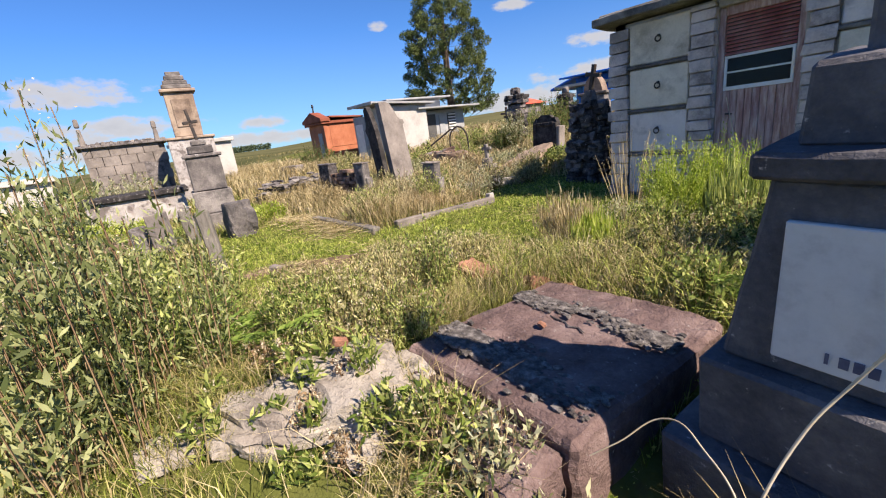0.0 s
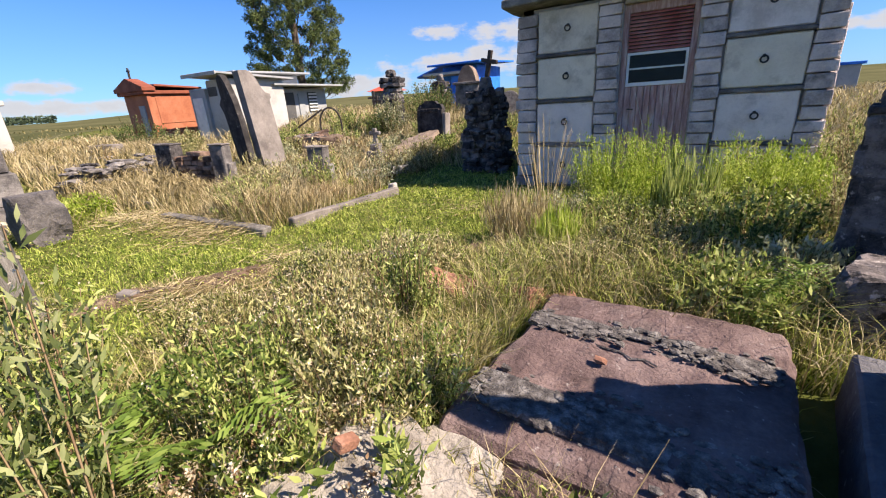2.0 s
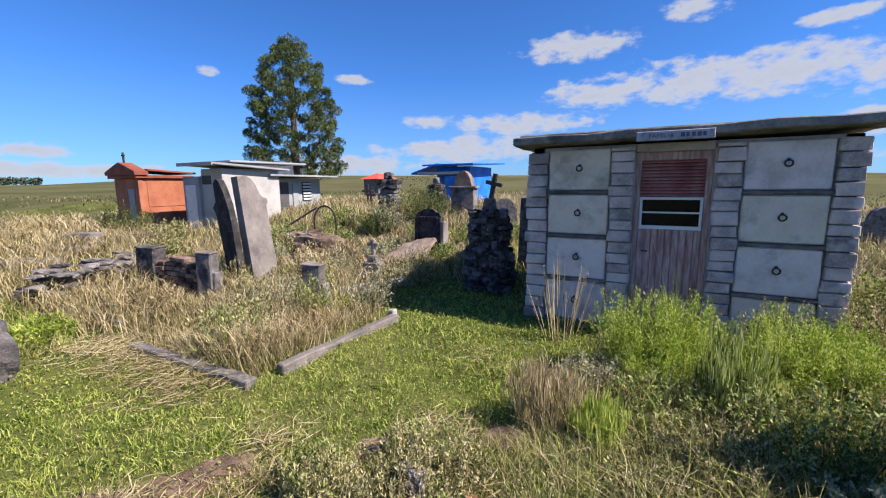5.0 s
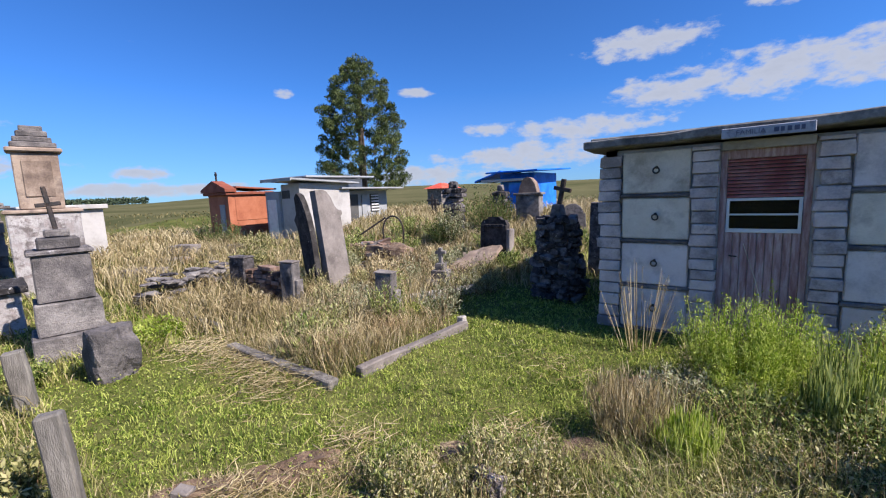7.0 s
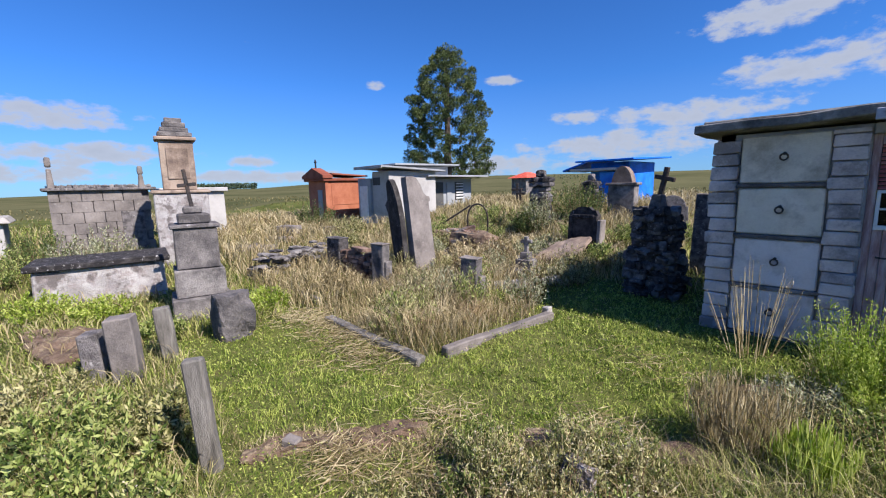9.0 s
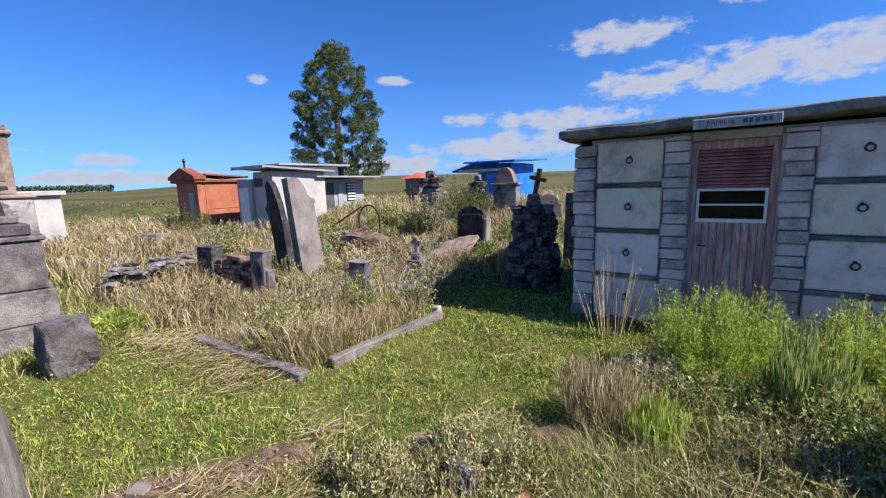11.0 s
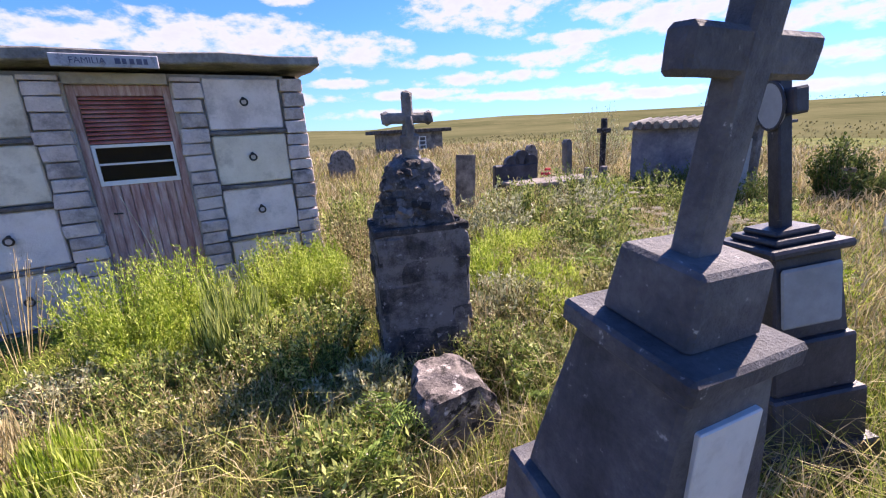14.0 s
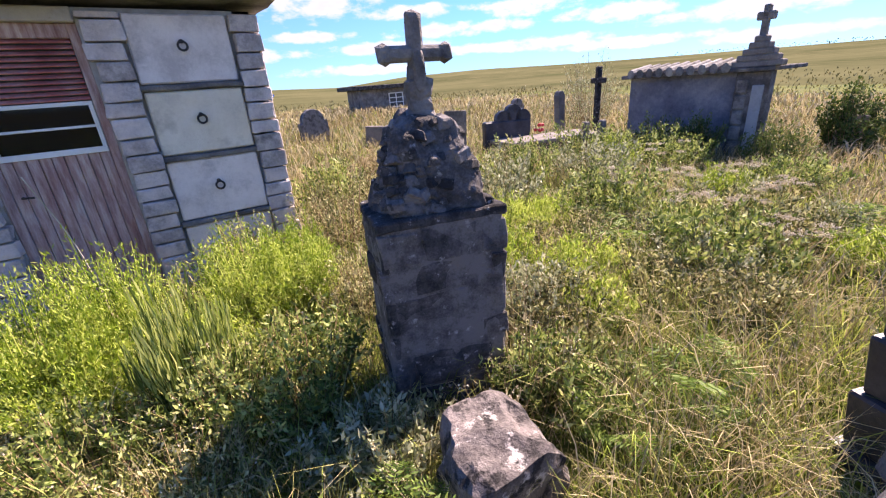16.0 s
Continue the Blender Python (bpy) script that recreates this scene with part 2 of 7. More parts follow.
BLUEPAINT = mat("bright_blue_paint", [(0.01, 0.11, 0.5), (0.015, 0.17, 0.68), (0.03, 0.24, 0.8)], 2.0, 0.6, 0.1, 40)
REDROOF = mat("red_roof_tiles", [(0.45, 0.06, 0.035), (0.6, 0.1, 0.06), (0.66, 0.15, 0.1)], 6.0, 0.75, 0.4, 20)
GREYPAINT = mat("pale_grey_paint", [(0.23, 0.245, 0.26), (0.31, 0.325, 0.34), (0.37, 0.38, 0.395)], 1.5, 0.8, 0.1, 40, stain=((0.2, 0.2, 0.2), 2.0, 0.58, 0.8))
ZINC = mat("corrugated_zinc", [(0.25, 0.26, 0.275), (0.34, 0.35, 0.36), (0.42, 0.43, 0.44)], 2.0, 0.6, 0.1, 60, metal=0.3)
BRICK = mat("red_brick", [(0.17, 0.085, 0.06), (0.3, 0.145, 0.095), (0.42, 0.24, 0.17)], 14.0, 0.9, 0.6, 40)
SHUTTER = mat("faded_red_shutter", [(0.33, 0.09, 0.08), (0.45, 0.15, 0.135), (0.55, 0.27, 0.24)], 4.0, 0.7, 0.1, 50)
DOORWOOD = mat("faded_red_wood", [(0.27, 0.145, 0.135), (0.45, 0.3, 0.28), (0.6, 0.48, 0.45)], 5.0, 0.85, 0.4, 40, stretch=(6, 6, 0.8), stain=((0.5, 0.46, 0.43), 2.5, 0.56, 0.75), streak=((0.24, 0.08, 0.075), 1.6, 0.5, 0.75))
WHITEFRAME = mat("white_metal_frame", [(0.6, 0.6, 0.58), (0.72, 0.72, 0.7), (0.76, 0.76, 0.74)], 5.0, 0.5, 0.1, 50)
IRON = mat("dark_iron", [(0.03, 0.028, 0.028), (0.055, 0.05, 0.05), (0.1, 0.07, 0.055)], 12.0, 0.6, 0.3, 60, metal=0.6)
GLASS = plain_glass("window_glass", (0.06, 0.07, 0.08))
# dark colour that carries the shade of interiors, openings and recesses
INSIDE = mat("interior_shade_dark", [(0.05, 0.05, 0.05), (0.08, 0.08, 0.08), (0.1, 0.1, 0.1)], 2.0, 0.9, 0.1, 30)
GRASS = mat("lawn_blades", [(0.09, 0.15, 0.015), (0.28, 0.365, 0.055), (0.48, 0.53, 0.13)], 3.5, 0.7, 0, island=0.7, transl=0.34, stain=((0.36, 0.31, 0.14), 0.9, 0.61, 0.78))
STRAW = mat("dry_straw_blades", [(0.2, 0.16, 0.07), (0.4, 0.32, 0.17), (0.58, 0.49, 0.3)], 0.7, 0.75, 0, island=0.6, transl=0.25, stain=((0.27, 0.17, 0.08), 0.8, 0.58, 0.72))
WEED = mat("olive_weed_blades", [(0.1, 0.115, 0.025), (0.27, 0.28, 0.08), (0.5, 0.46, 0.2)], 2.5, 0.75, 0, island=0.8, transl=0.3, stain=((0.36, 0.29, 0.15), 1.2, 0.56, 0.72))
LEAF = mat("green_weed_leaves", [(0.07, 0.11, 0.02), (0.23, 0.3, 0.065), (0.44, 0.48, 0.16)], 1.5, 0.55, 0, island=0.8, transl=0.3)
OLIVELEAF = mat("olive_brown_leaves", [(0.09, 0.1, 0.028), (0.28, 0.285, 0.095), (0.54, 0.5, 0.25)], 1.5, 0.65, 0, island=0.8, transl=0.28)
BRIGHTLEAF = mat("lime_feathery_leaves", [(0.17, 0.26, 0.02), (0.35, 0.45, 0.05), (0.56, 0.62, 0.16)], 1.5, 0.55, 0, island=0.7, transl=0.4)
FERNLEAF = mat("fern_green", [(0.1, 0.17, 0.03), (0.18, 0.28, 0.05), (0.28, 0.37, 0.09)], 2.0, 0.6, 0, island=0.4, transl=0.4)
GREYLEAF = mat("grey_green_leaves", [(0.14, 0.16, 0.07), (0.3, 0.32, 0.16), (0.52, 0.52, 0.34)], 2.0, 0.6, 0, island=0.7, transl=0.28)
SHRUBGREY = mat("dull_green_shrub_leaves", [(0.075, 0.1, 0.03), (0.2, 0.24, 0.085), (0.39, 0.42, 0.2)], 2.0, 0.6, 0, island=0.75, transl=0.32)
STEM = mat("dry_brown_stems", [(0.12, 0.07, 0.035), (0.22, 0.14, 0.08), (0.34, 0.25, 0.15)], 3.0, 0.8, 0, island=0.5)
SEED = mat("pale_seed_heads", [(0.4, 0.33, 0.22), (0.56, 0.48, 0.35), (0.7, 0.63, 0.5)], 4.0, 0.8, 0, island=0.4, transl=0.2)
NEEDLE = mat("conifer_needles", [(0.022, 0.042, 0.014), (0.075, 0.11, 0.032), (0.19, 0.225, 0.075)], 0.5, 0.6, 0, island=0.6, transl=0.15)
BARK = mat("tree_bark", [(0.05, 0.035, 0.025), (0.1, 0.075, 0.055), (0.15, 0.12, 0.09)], 3.0, 0.95, 0.8, 15)
SHRUBGREEN = mat("shrub_leaves", [(0.04, 0.07, 0.015), (0.09, 0.13, 0.03), (0.16, 0.2, 0.06)], 1.0, 0.65, 0, island=0.5, transl=0.25)
SIGNPLATE = mat("painted_sign_plate", [(0.26, 0.27, 0.31), (0.36, 0.37, 0.42), (0.44, 0.45, 0.5)], 5.0, 0.7, 0.1, 40, stain=((0.14, 0.14, 0.16), 9.0, 0.55, 0.7))
SIGNTEXT = mat("sign_lettering", [(0.06, 0.07, 0.12), (0.09, 0.1, 0.16), (0.12, 0.13, 0.2)], 5.0, 0.7, 0, 40)
WOODGREY = mat("weathered_grey_post", [(0.1, 0.092, 0.08), (0.19, 0.175, 0.155), (0.3, 0.28, 0.25)], 4.0, 0.9, 0.6, 40, stretch=(5, 5, 0.8))
TILE = mat("grey_roof_tiles", [(0.1, 0.097, 0.095), (0.19, 0.18, 0.175), (0.3, 0.29, 0.28)], 5.0, 0.9, 0.5, 30, objrand=0.3)
BLUEGREYWALL = mat("blue_grey_stained_wall", [(0.08, 0.085, 0.11), (0.15, 0.155, 0.19), (0.27, 0.265, 0.28)], 1.2, 0.88, 0.35, 30, stain=((0.05, 0.05, 0.065), 1.5, 0.55, 0.72))
PASTURE = mat("far_pasture", [(0.072, 0.075, 0.037), (0.105, 0.104, 0.053), (0.14, 0.133, 0.07)], 0.03, 0.95, 0.3, 4, spec=0.0, stain=((0.05, 0.062, 0.026), 0.02, 0.52, 0.66), streak=((0.15, 0.133, 0.072), 0.11, 0.56, 0.72))
MEADOW = mat("far_meadow_blades", [(0.11, 0.105, 0.035), (0.19, 0.165, 0.07), (0.27, 0.235, 0.11)], 0.05, 0.8, 0, island=0.6, transl=0.25)
DIRT = mat("bare_brown_dirt", [(0.09, 0.06, 0.04), (0.17, 0.115, 0.08), (0.27, 0.2, 0.14)], 6.0, 0.95, 1.0, 40, stain=((0.36, 0.29, 0.18), 9.0, 0.56, 0.68))
FARTREE = mat("distant_woods", [(0.03, 0.05, 0.03), (0.05, 0.075, 0.04), (0.07, 0.095, 0.05)], 0.1, 0.9, 0, island=0.4)
RED = mat("red_plastic_flowers", [(0.5, 0.02, 0.03), (0.6, 0.05, 0.06), (0.65, 0.1, 0.1)], 9.0, 0.6, 0)


# ---- building helpers ----
def link_mesh(name, bm, material, smooth=False):
    me = bpy.data.meshes.new(name)
    bm.to_mesh(me)
    bm.free()
    me.materials.append(material)
    if smooth:
        me.polygons.foreach_set("use_smooth", [True] * len(me.polygons))
    return new(name, me)


def part(name, bm, material, parent, label="", smooth=False):
    ob = link_mesh(name, bm, material, smooth)
    ob.parent = parent
    return tagged(ob, label)


def thing(name, label, category, m=None, group="", kind=""):
    ob = new(name)
    ob.empty_display_size = 0.2
    if m is not None:
        ob.matrix_basis = m
    return tagged(ob, label, category, group, kind)


def box(bm, x0, x1, y0, y1, z0, z1, bevel=0.0, top=None, seg=1):
    """A box; top: (dx, dy) by which each upper side is drawn in."""
    r = bmesh.ops.create_cube(bm, size=1)
    vs = r["verts"]
    for v in vs:
        up = v.co.z > 0
        sx, sy = (1 if v.co.x > 0 else -1), (1 if v.co.y > 0 else -1)
        v.co = Vector((x1 if sx > 0 else x0, y1 if sy > 0 else y0, z1 if up else z0))
        if top and up:
            v.co.x -= sx * top[0]
            v.co.y -= sy * top[1]
    if bevel:
        es = list({e for v in vs for e in v.link_edges})
        bmesh.ops.bevel(bm, geom=es, offset=bevel, segments=seg, affect="EDGES", profile=0.6)
    return vs


def boxm(*a, **k):
    bm = bmesh.new()
    box(bm, *a, **k)
    return bm


def rod(bm, p0, p1, r0, r1=None, n=8):
    p0, p1 = Vector(p0), Vector(p1)
    d = p1 - p0
    r = bmesh.ops.create_cone(bm, cap_ends=True, segments=n, radius1=r0, radius2=r0 if r1 is None else r1, depth=d.length)
    q = d.to_track_quat("Z", "Y").to_matrix().to_4x4()
    bmesh.ops.transform(bm, matrix=Matrix.Translation((p0 + p1) / 2) @ q, verts=r["verts"])
    return r["verts"]


def rough_up(bm, amp, scale, cuts=0, offset=0.0):
    if cuts:
        bmesh.ops.subdivide_edges(bm, edges=bm.edges[:], cuts=cuts, use_grid_fill=True)
    o = Vector((offset, offset * 1.7, -offset))
    for v in bm.verts:
        v.co += noise.noise_vector(v.co * scale + o) * amp
    return bm


def stone(bm, c, size, seed, sub=2, amp=0.22, flat=None):
    r = bmesh.ops.create_icosphere(bm, subdivisions=sub, radius=1)
    o = Vector((seed * 3.1, seed * 1.3, seed * 2.7))
    for v in r["verts"]:
        n = v.co.normalized()
        k = 1 + noise.noise(n * 1.3 + o) * amp * 2 + noise.noise(n * 3.7 + o) * amp * 0.6
        p = n * k
        p = Vector([max(-0.78, min(0.78, a)) for a in p])
        v.co = Vector(c) + Vector((p.x * size[0], p.y * size[1], p.z * size[2]))
    return r["verts"]


def ring(bm, c, R, r, m=None, n=16, k=6):
    vs = []
    for i in range(n):
        a = 2 * math.pi * i / n
        for j in range(k):
            b = 2 * math.pi * j / k
            p = Vector(((R + r * math.cos(b)) * math.cos(a), r * math.sin(b), (R + r * math.cos(b)) * math.sin(a)))
            vs.append(bm.verts.new((m @ p if m else p) + Vector(c)))
    for i in range(n):
        for j in range(k):
            bm.faces.new((vs[i * k + j], vs[((i + 1) % n) * k + j], vs[((i + 1) % n) * k + (j + 1) % k], vs[i * k + (j + 1) % k]))


def smooth01(a, b, x):
    t = np.clip((np.asarray(x, float) - a) / (b - a), 0, 1)
    return t * t * (3 - 2 * t)


HILL_AZ = [-180, -120, -95, -80, -72, -66, -55, -41, -22, 0, 15, 22, 30, 40, 50, 60, 72, 80, 120, 180]
HILL_EL = [0.5, 0.4, 0.0, 0.3, 0.35, 0.7, 1.0, 1.3, 1.2, 1.0, 0.9, 0.65, 1.3, 1.5, 1.3, 1.2, 1.1, 1.0, 0.6, 0.5]


def ground_z(x, y):
    x, y = np.asarray(x, float), np.asarray(y, float)
    north = 0.95 * smooth01(7.0, 14.0, y) * smooth01(-3.0, -6.5, x)
    west = 0.4 * smooth01(-8.0, -15.0, x)
    east = -0.28 * smooth01(2.0, 8.5, x) * smooth01(9.5, 5.0, y) + 0.65 * smooth01(10, 20, y) * smooth01(-5, 1, x)
    south = -0.16 * smooth01(1.0, -0.2, y) * smooth01(-2.6, -1.2, x)
    pit = -0.22 * np.exp(-(((x + 0.62) / 0.3) ** 2 + ((y - 1.1) / 0.9) ** 2))
    mound = 0.08 * np.exp(-(((x + 2.0) / 0.5) ** 2 + ((y - 0.6) / 0.6) ** 2))
    z = np.maximum(north, west) + east + south + pit + mound
    r = np.hypot(x + 1.8, y - 0.4)
    az = np.degrees(np.arctan2(x + 1.8, y - 0.4))
    ridge = 1.7 + 320 * np.tan(np.radians(np.interp(az, HILL_AZ, HILL_EL)))
    k = smooth01(45, 320, r)
    z = z * (1 - k) + ridge * k - 25 * smooth01(330, 2500, r)
    bumps = 0.035 * np.sin(x * 2.3 + 1.1 * np.sin(y * 1.7)) * np.sin(y * 2.9 + x * 0.7) * smooth01(0.0, 3.0, r)
    return z + bumps


def gz(x, y):
    return float(ground_z(x, y))


def fast_mesh(name, verts, tris, material):
    me = bpy.data.meshes.new(name)
    me.vertices.add(len(verts))
    me.vertices.foreach_set("co", np.ascontiguousarray(verts, np.float32).ravel())
    me.loops.add(len(tris) * 3)
    me.loops.foreach_set("vertex_index", np.ascontiguousarray(tris, np.int32).ravel())
    me.polygons.add(len(tris))
    me.polygons.foreach_set("loop_start", np.arange(0, len(tris) * 3, 3, dtype=np.int32))
    me.update(calc_edges=True)
    me.materials.append(material)
    return me


RNG = np.random.default_rng(7)


def blade_arrays(x, y, z, h, w, lean):
    """Bent blades of three triangles each."""
    n = len(x)
    a = RNG.uniform(0, 2 * np.pi, n)
    b = RNG.uniform(0, 2 * np.pi, n)
    off = h * lean * RNG.uniform(0.3, 1.3, n)
    sx, sy = np.cos(a) * w / 2, np.sin(a) * w / 2
    bx, by = np.cos(b) * off, np.sin(b) * off
    v = np.empty((n, 5, 3))
    v[:, 0] = np.stack([x - sx, y - sy, z], 1)
    v[:, 1] = np.stack([x + sx, y + sy, z], 1)
    v[:, 2] = np.stack([x - sx * 0.8 + bx * 0.35, y - sy * 0.8 + by * 0.35, z + h * 0.6], 1)
    v[:, 3] = np.stack([x + sx * 0.8 + bx * 0.35, y + sy * 0.8 + by * 0.35, z + h * 0.6], 1)
    v[:, 4] = np.stack([x + bx, y + by, z + h * (1 - 0.25 * lean)], 1)
    t = np.array([[0, 1, 3], [0, 3, 2], [2, 3, 4]])
    return v.reshape(-1, 3), (t[None] + 5 * np.arange(n)[:, None, None]).reshape(-1, 3)


def leaf_arrays(p, d, length, width):
    """Leaves: kites of two triangles from p along d."""
    n = len(p)
    d = d / np.maximum(np.linalg.norm(d, axis=1, keepdims=True), 1e-6)
    side = np.cross(d, RNG.normal(size=(n, 3)))
    side /= np.maximum(np.linalg.norm(side, axis=1, keepdims=True), 1e-6)
    up = np.cross(side, d)
    length, width = np.broadcast_to(length, n)[:, None], np.broadcast_to(width, n)[:, None]
    mid = p + d * length * 0.45 + up * length * 0.06
    v = np.stack([p, mid - side * width / 2, mid + side * width / 2, p + d * length], 1)
    t = np.array([[0, 2, 1], [1, 2, 3]])
    return v.reshape(-1, 3), (t[None] + 4 * np.arange(n)[:, None, None]).reshape(-1, 3)


def stem_arrays(p0, p1, w):
    """Thin three-sided stems from p0 to p1."""
    n = len(p0)
    w = np.broadcast_to(w, n)[:, None]
    o = [np.array([math.cos(k * 2.094), math.sin(k * 2.094), 0.0]) for k in range(3)]
    v = np.stack([p0 + o[0] * w, p0 + o[1] * w, p0 + o[2] * w, p1 + o[0] * w * 0.4, p1 + o[1] * w * 0.4, p1 + o[2] * w * 0.4], 1)
    t = np.array([[0, 1, 4], [0, 4, 3], [1, 2, 5], [1, 5, 4], [2, 0, 3], [2, 3, 5]])
    return v.reshape(-1, 3), (t[None] + 6 * np.arange(n)[:, None, None]).reshape(-1, 3)


def np_part(name, pair, material, parent, label=""):
    ob = new(name, fast_mesh(name, *pair, material))
    ob.parent = parent
    return tagged(ob, label, "", "", "stuff")


def np_stuff(name, pair, material, label, category):
    return tagged(new(name, fast_mesh(name, *pair, material)), label, category, "", "stuff")


# ---- ground ----
def build_ground():
    near = np.arange(0, 24, 0.22)
    rings = np.concatenate([near, 24 * (3200 / 24) ** (np.arange(1, 75) / 74)])
    n = 220
    a = np.arange(n) * 2 * np.pi / n
    R, A = np.meshgrid(rings[1:], a, indexing="ij")
    x, y = -1.8 + R * np.sin(A), 1.5 + R * np.cos(A)
    z = ground_z(x, y)
    v = np.concatenate([[[-1.8, 1.5, gz(-1.8, 1.5)]], np.stack([x, y, z], -1).reshape(-1, 3)])
    i, j = np.meshgrid(np.arange(len(rings) - 2), np.arange(n), indexing="ij")
    p = 1 + i * n + j
    q = 1 + i * n + (j + 1) % n
    t1 = np.stack([p, q + n, q], -1).reshape(-1, 3)
    t2 = np.stack([p, p + n, q + n], -1).reshape(-1, 3)
    fan = np.stack([np.zeros(n, int), 1 + np.arange(n), 1 + (np.arange(n) + 1) % n], -1)
    me = fast_mesh("ground", v, np.concatenate([fan, t1, t2])[:, ::-1], SOIL)
    me.polygons.foreach_set("use_smooth", [True] * len(me.polygons))
    me.materials.append(PASTURE)
    far = np.hypot(v[:, 0] + 1.8, v[:, 1] - 1.5)[np.concatenate([fan, t1, t2])[:, 0]] > 34
    me.polygons.foreach_set("material_index", far.astype(np.int32))
    tagged(new("ground", me), "grassy hillside turf with straw and bare soil", "ground", "", "structure")


build_ground()


# ---- family vault with burial niches ----
def build_vault():
    v = thing("family_vault", "grey stone family vault with niche panels and faded red door", "mausoleum", pose(0, 6.0, 0))
    X0, X1, D, H = -3.36, -0.06, 2.5, 2.3
    # walls: back, two sides, front piers beside the doorway and the lintel
    part("back_wall", boxm(X0, X1, D - 0.15, D, -0.2, H), CEMENT, v)
    part("side_wall", boxm(X0, X0 + 0.14, 0.06, D - 0.15, -0.2, H), CEMENT, v)
    part("side_wall", boxm(X1 - 0.14, X1, 0.06, D - 0.15, -0.2, H), CEMENT, v)
    part("front_pier", boxm(X0, -2.1, 0.06, 0.8, -0.2, H), CEMENT, v)
    part("front_pier", boxm(-1.29, X1, 0.06, 0.8, -0.2, H), CEMENT, v)
    part("lintel", boxm(-2.1, -1.29, 0.03, 0.8, 2.2, H, 0.01), CEMENT, v)
    part("floor_slab", boxm(-2.1, -1.29, 0.06, D - 0.15, -0.2, 0.02), INSIDE, v)
    # roof slab, its front edge a little lower at the left
    bm = boxm(-3.57, 0.16, -0.21, D + 0.2, 0, 0.1, 0.012)
    rough_up(rough_up(bm, 0.02, 1.7, 7), 0.008, 9.0)
    for p in bm.verts:
        p.co.z += H + 0.01 + (p.co.x + 3.6) * 0.012 + 0.02 * (p.co.y < 0)
    part("roof_slab", bm, ROOFSLAB, v, "black-stained concrete roof slab")
    part("roof_screed", rough_up(boxm(-3.5, 0.1, -0.15, D + 0.15, H + 0.11, H + 0.165, 0.015), 0.012, 3.0, 5), ROOFSLAB, v)
    # burial niche panels with ring pulls
    ringbm = bmesh.new()
    ring(ringbm, (0, -0.035, -0.025), 0.034, 0.009)
    ring_mesh = bpy.data.meshes.new("ring_pull")
    ringbm.to_mesh(ringbm and ring_mesh)
    ringbm.free()
    ring_mesh.materials.append(IRON)
    bossbm = bmesh.new()
    rod(bossbm, (0, 0.0, 0.012), (0, -0.04, 0.012), 0.018, 0.012, 10)
    boss_mesh = bpy.data.meshes.new("boss")
    bossbm.to_mesh(boss_mesh)
    bossbm.free()
    boss_mesh.materials.append(IRON)
    for x0, x1 in ((-3.14, -2.385), (-1.01, -0.27)):
        for z0, z1 in ((1.75, 2.26), (1.18, 1.69), (0.6, 1.12), (0.02, 0.54)):
            bm = boxm(x0, x1, 0.0, 0.056, z0, z1, 0.012)
            ochre = (x0 > -2 and z0 == 1.18) or (x0 < -2 and z0 > 1)
            p = part("niche_panel", rough_up(bm, 0.006, 3.0, 2, z0 + x0), PANEL_OCHRE if ochre else PANEL, v, "ochre-grey cement niche panel" if ochre else "pale grey cement niche panel")
            rx, rz = (-2.75 if x0 < -2 else -0.645), z0 + 0.3
            for nm, me in (("ring_pull", ring_mesh), ("boss", boss_mesh)):
                o = new(nm, me)
                o.parent, o.location = p, (rx, 0.0, rz)
            # ledge beneath
            bm = boxm(x0 - 0.03, x1 + 0.03, -0.025, 0.056, z0 - 0.052, z0 - 0.008, 0.01)
            part("ledge", rough_up(bm, 0.012, 4.0, 2, z0), GREYSTONE, v)
    # rusticated blocks of the four pilasters
    meshes = []
    for k in range(6):
        bm = boxm(-0.5, 0.5, -0.5, 0.5, -0.5, 0.5, 0.1, seg=2)
        rough_up(bm, 0.09, 2.2, 0, k * 5.0)
        me = bpy.data.meshes.new("stone_block")
        bm.to_mesh(me)
        bm.free()
        me.materials.append(BLOCK)
        meshes.append(me)
    rnd = random.Random(3)
    for x0, x1 in ((-3.43, -3.16), (-2.365, -2.115), (-1.275, -1.03), (-0.25, -0.03)):
        z = -0.15
        while z < 2.22:
            h = rnd.uniform(0.115, 0.165)
            h = min(h, 2.27 - z)
            o = new("stone_block", rnd.choice(meshes))
            o.parent = v
            o.location = ((x0 + x1) / 2 + rnd.uniform(-0.012, 0.012), 0.03 + rnd.uniform(-0.012, 0.012), z + h / 2)
            o.scale = (x1 - x0 + rnd.uniform(-0.02, 0.02), 0.13, h - 0.012)
            o.rotation_euler = (0, radians(rnd.uniform(-1.2, 1.2)), 0)
            z += h
    # side quoins on the end walls
    for x in (X0 - 0.02, X1 + 0.02):
        z = -0.15
        while z < 2.2:
            h = rnd.uniform(0.13, 0.19)
            h = min(h, 2.27 - z)
            for y0, y1 in ((0.1, 0.75), (0.76, 1.5), (1.51, 2.4)):
                o = new("stone_block", rnd.choice(meshes))
                o.parent = v
                o.location, o.scale = (x, (y0 + y1) / 2, z + h / 2), (0.09, y1 - y0 - 0.015, h - 0.014)
            z += h
    # door leaf: framed planks below, window, louvred shutter above
    d = part("door_frame", bmesh.new(), DOORWOOD, v, "faded red timber door frame")
    bm = bmesh.new()
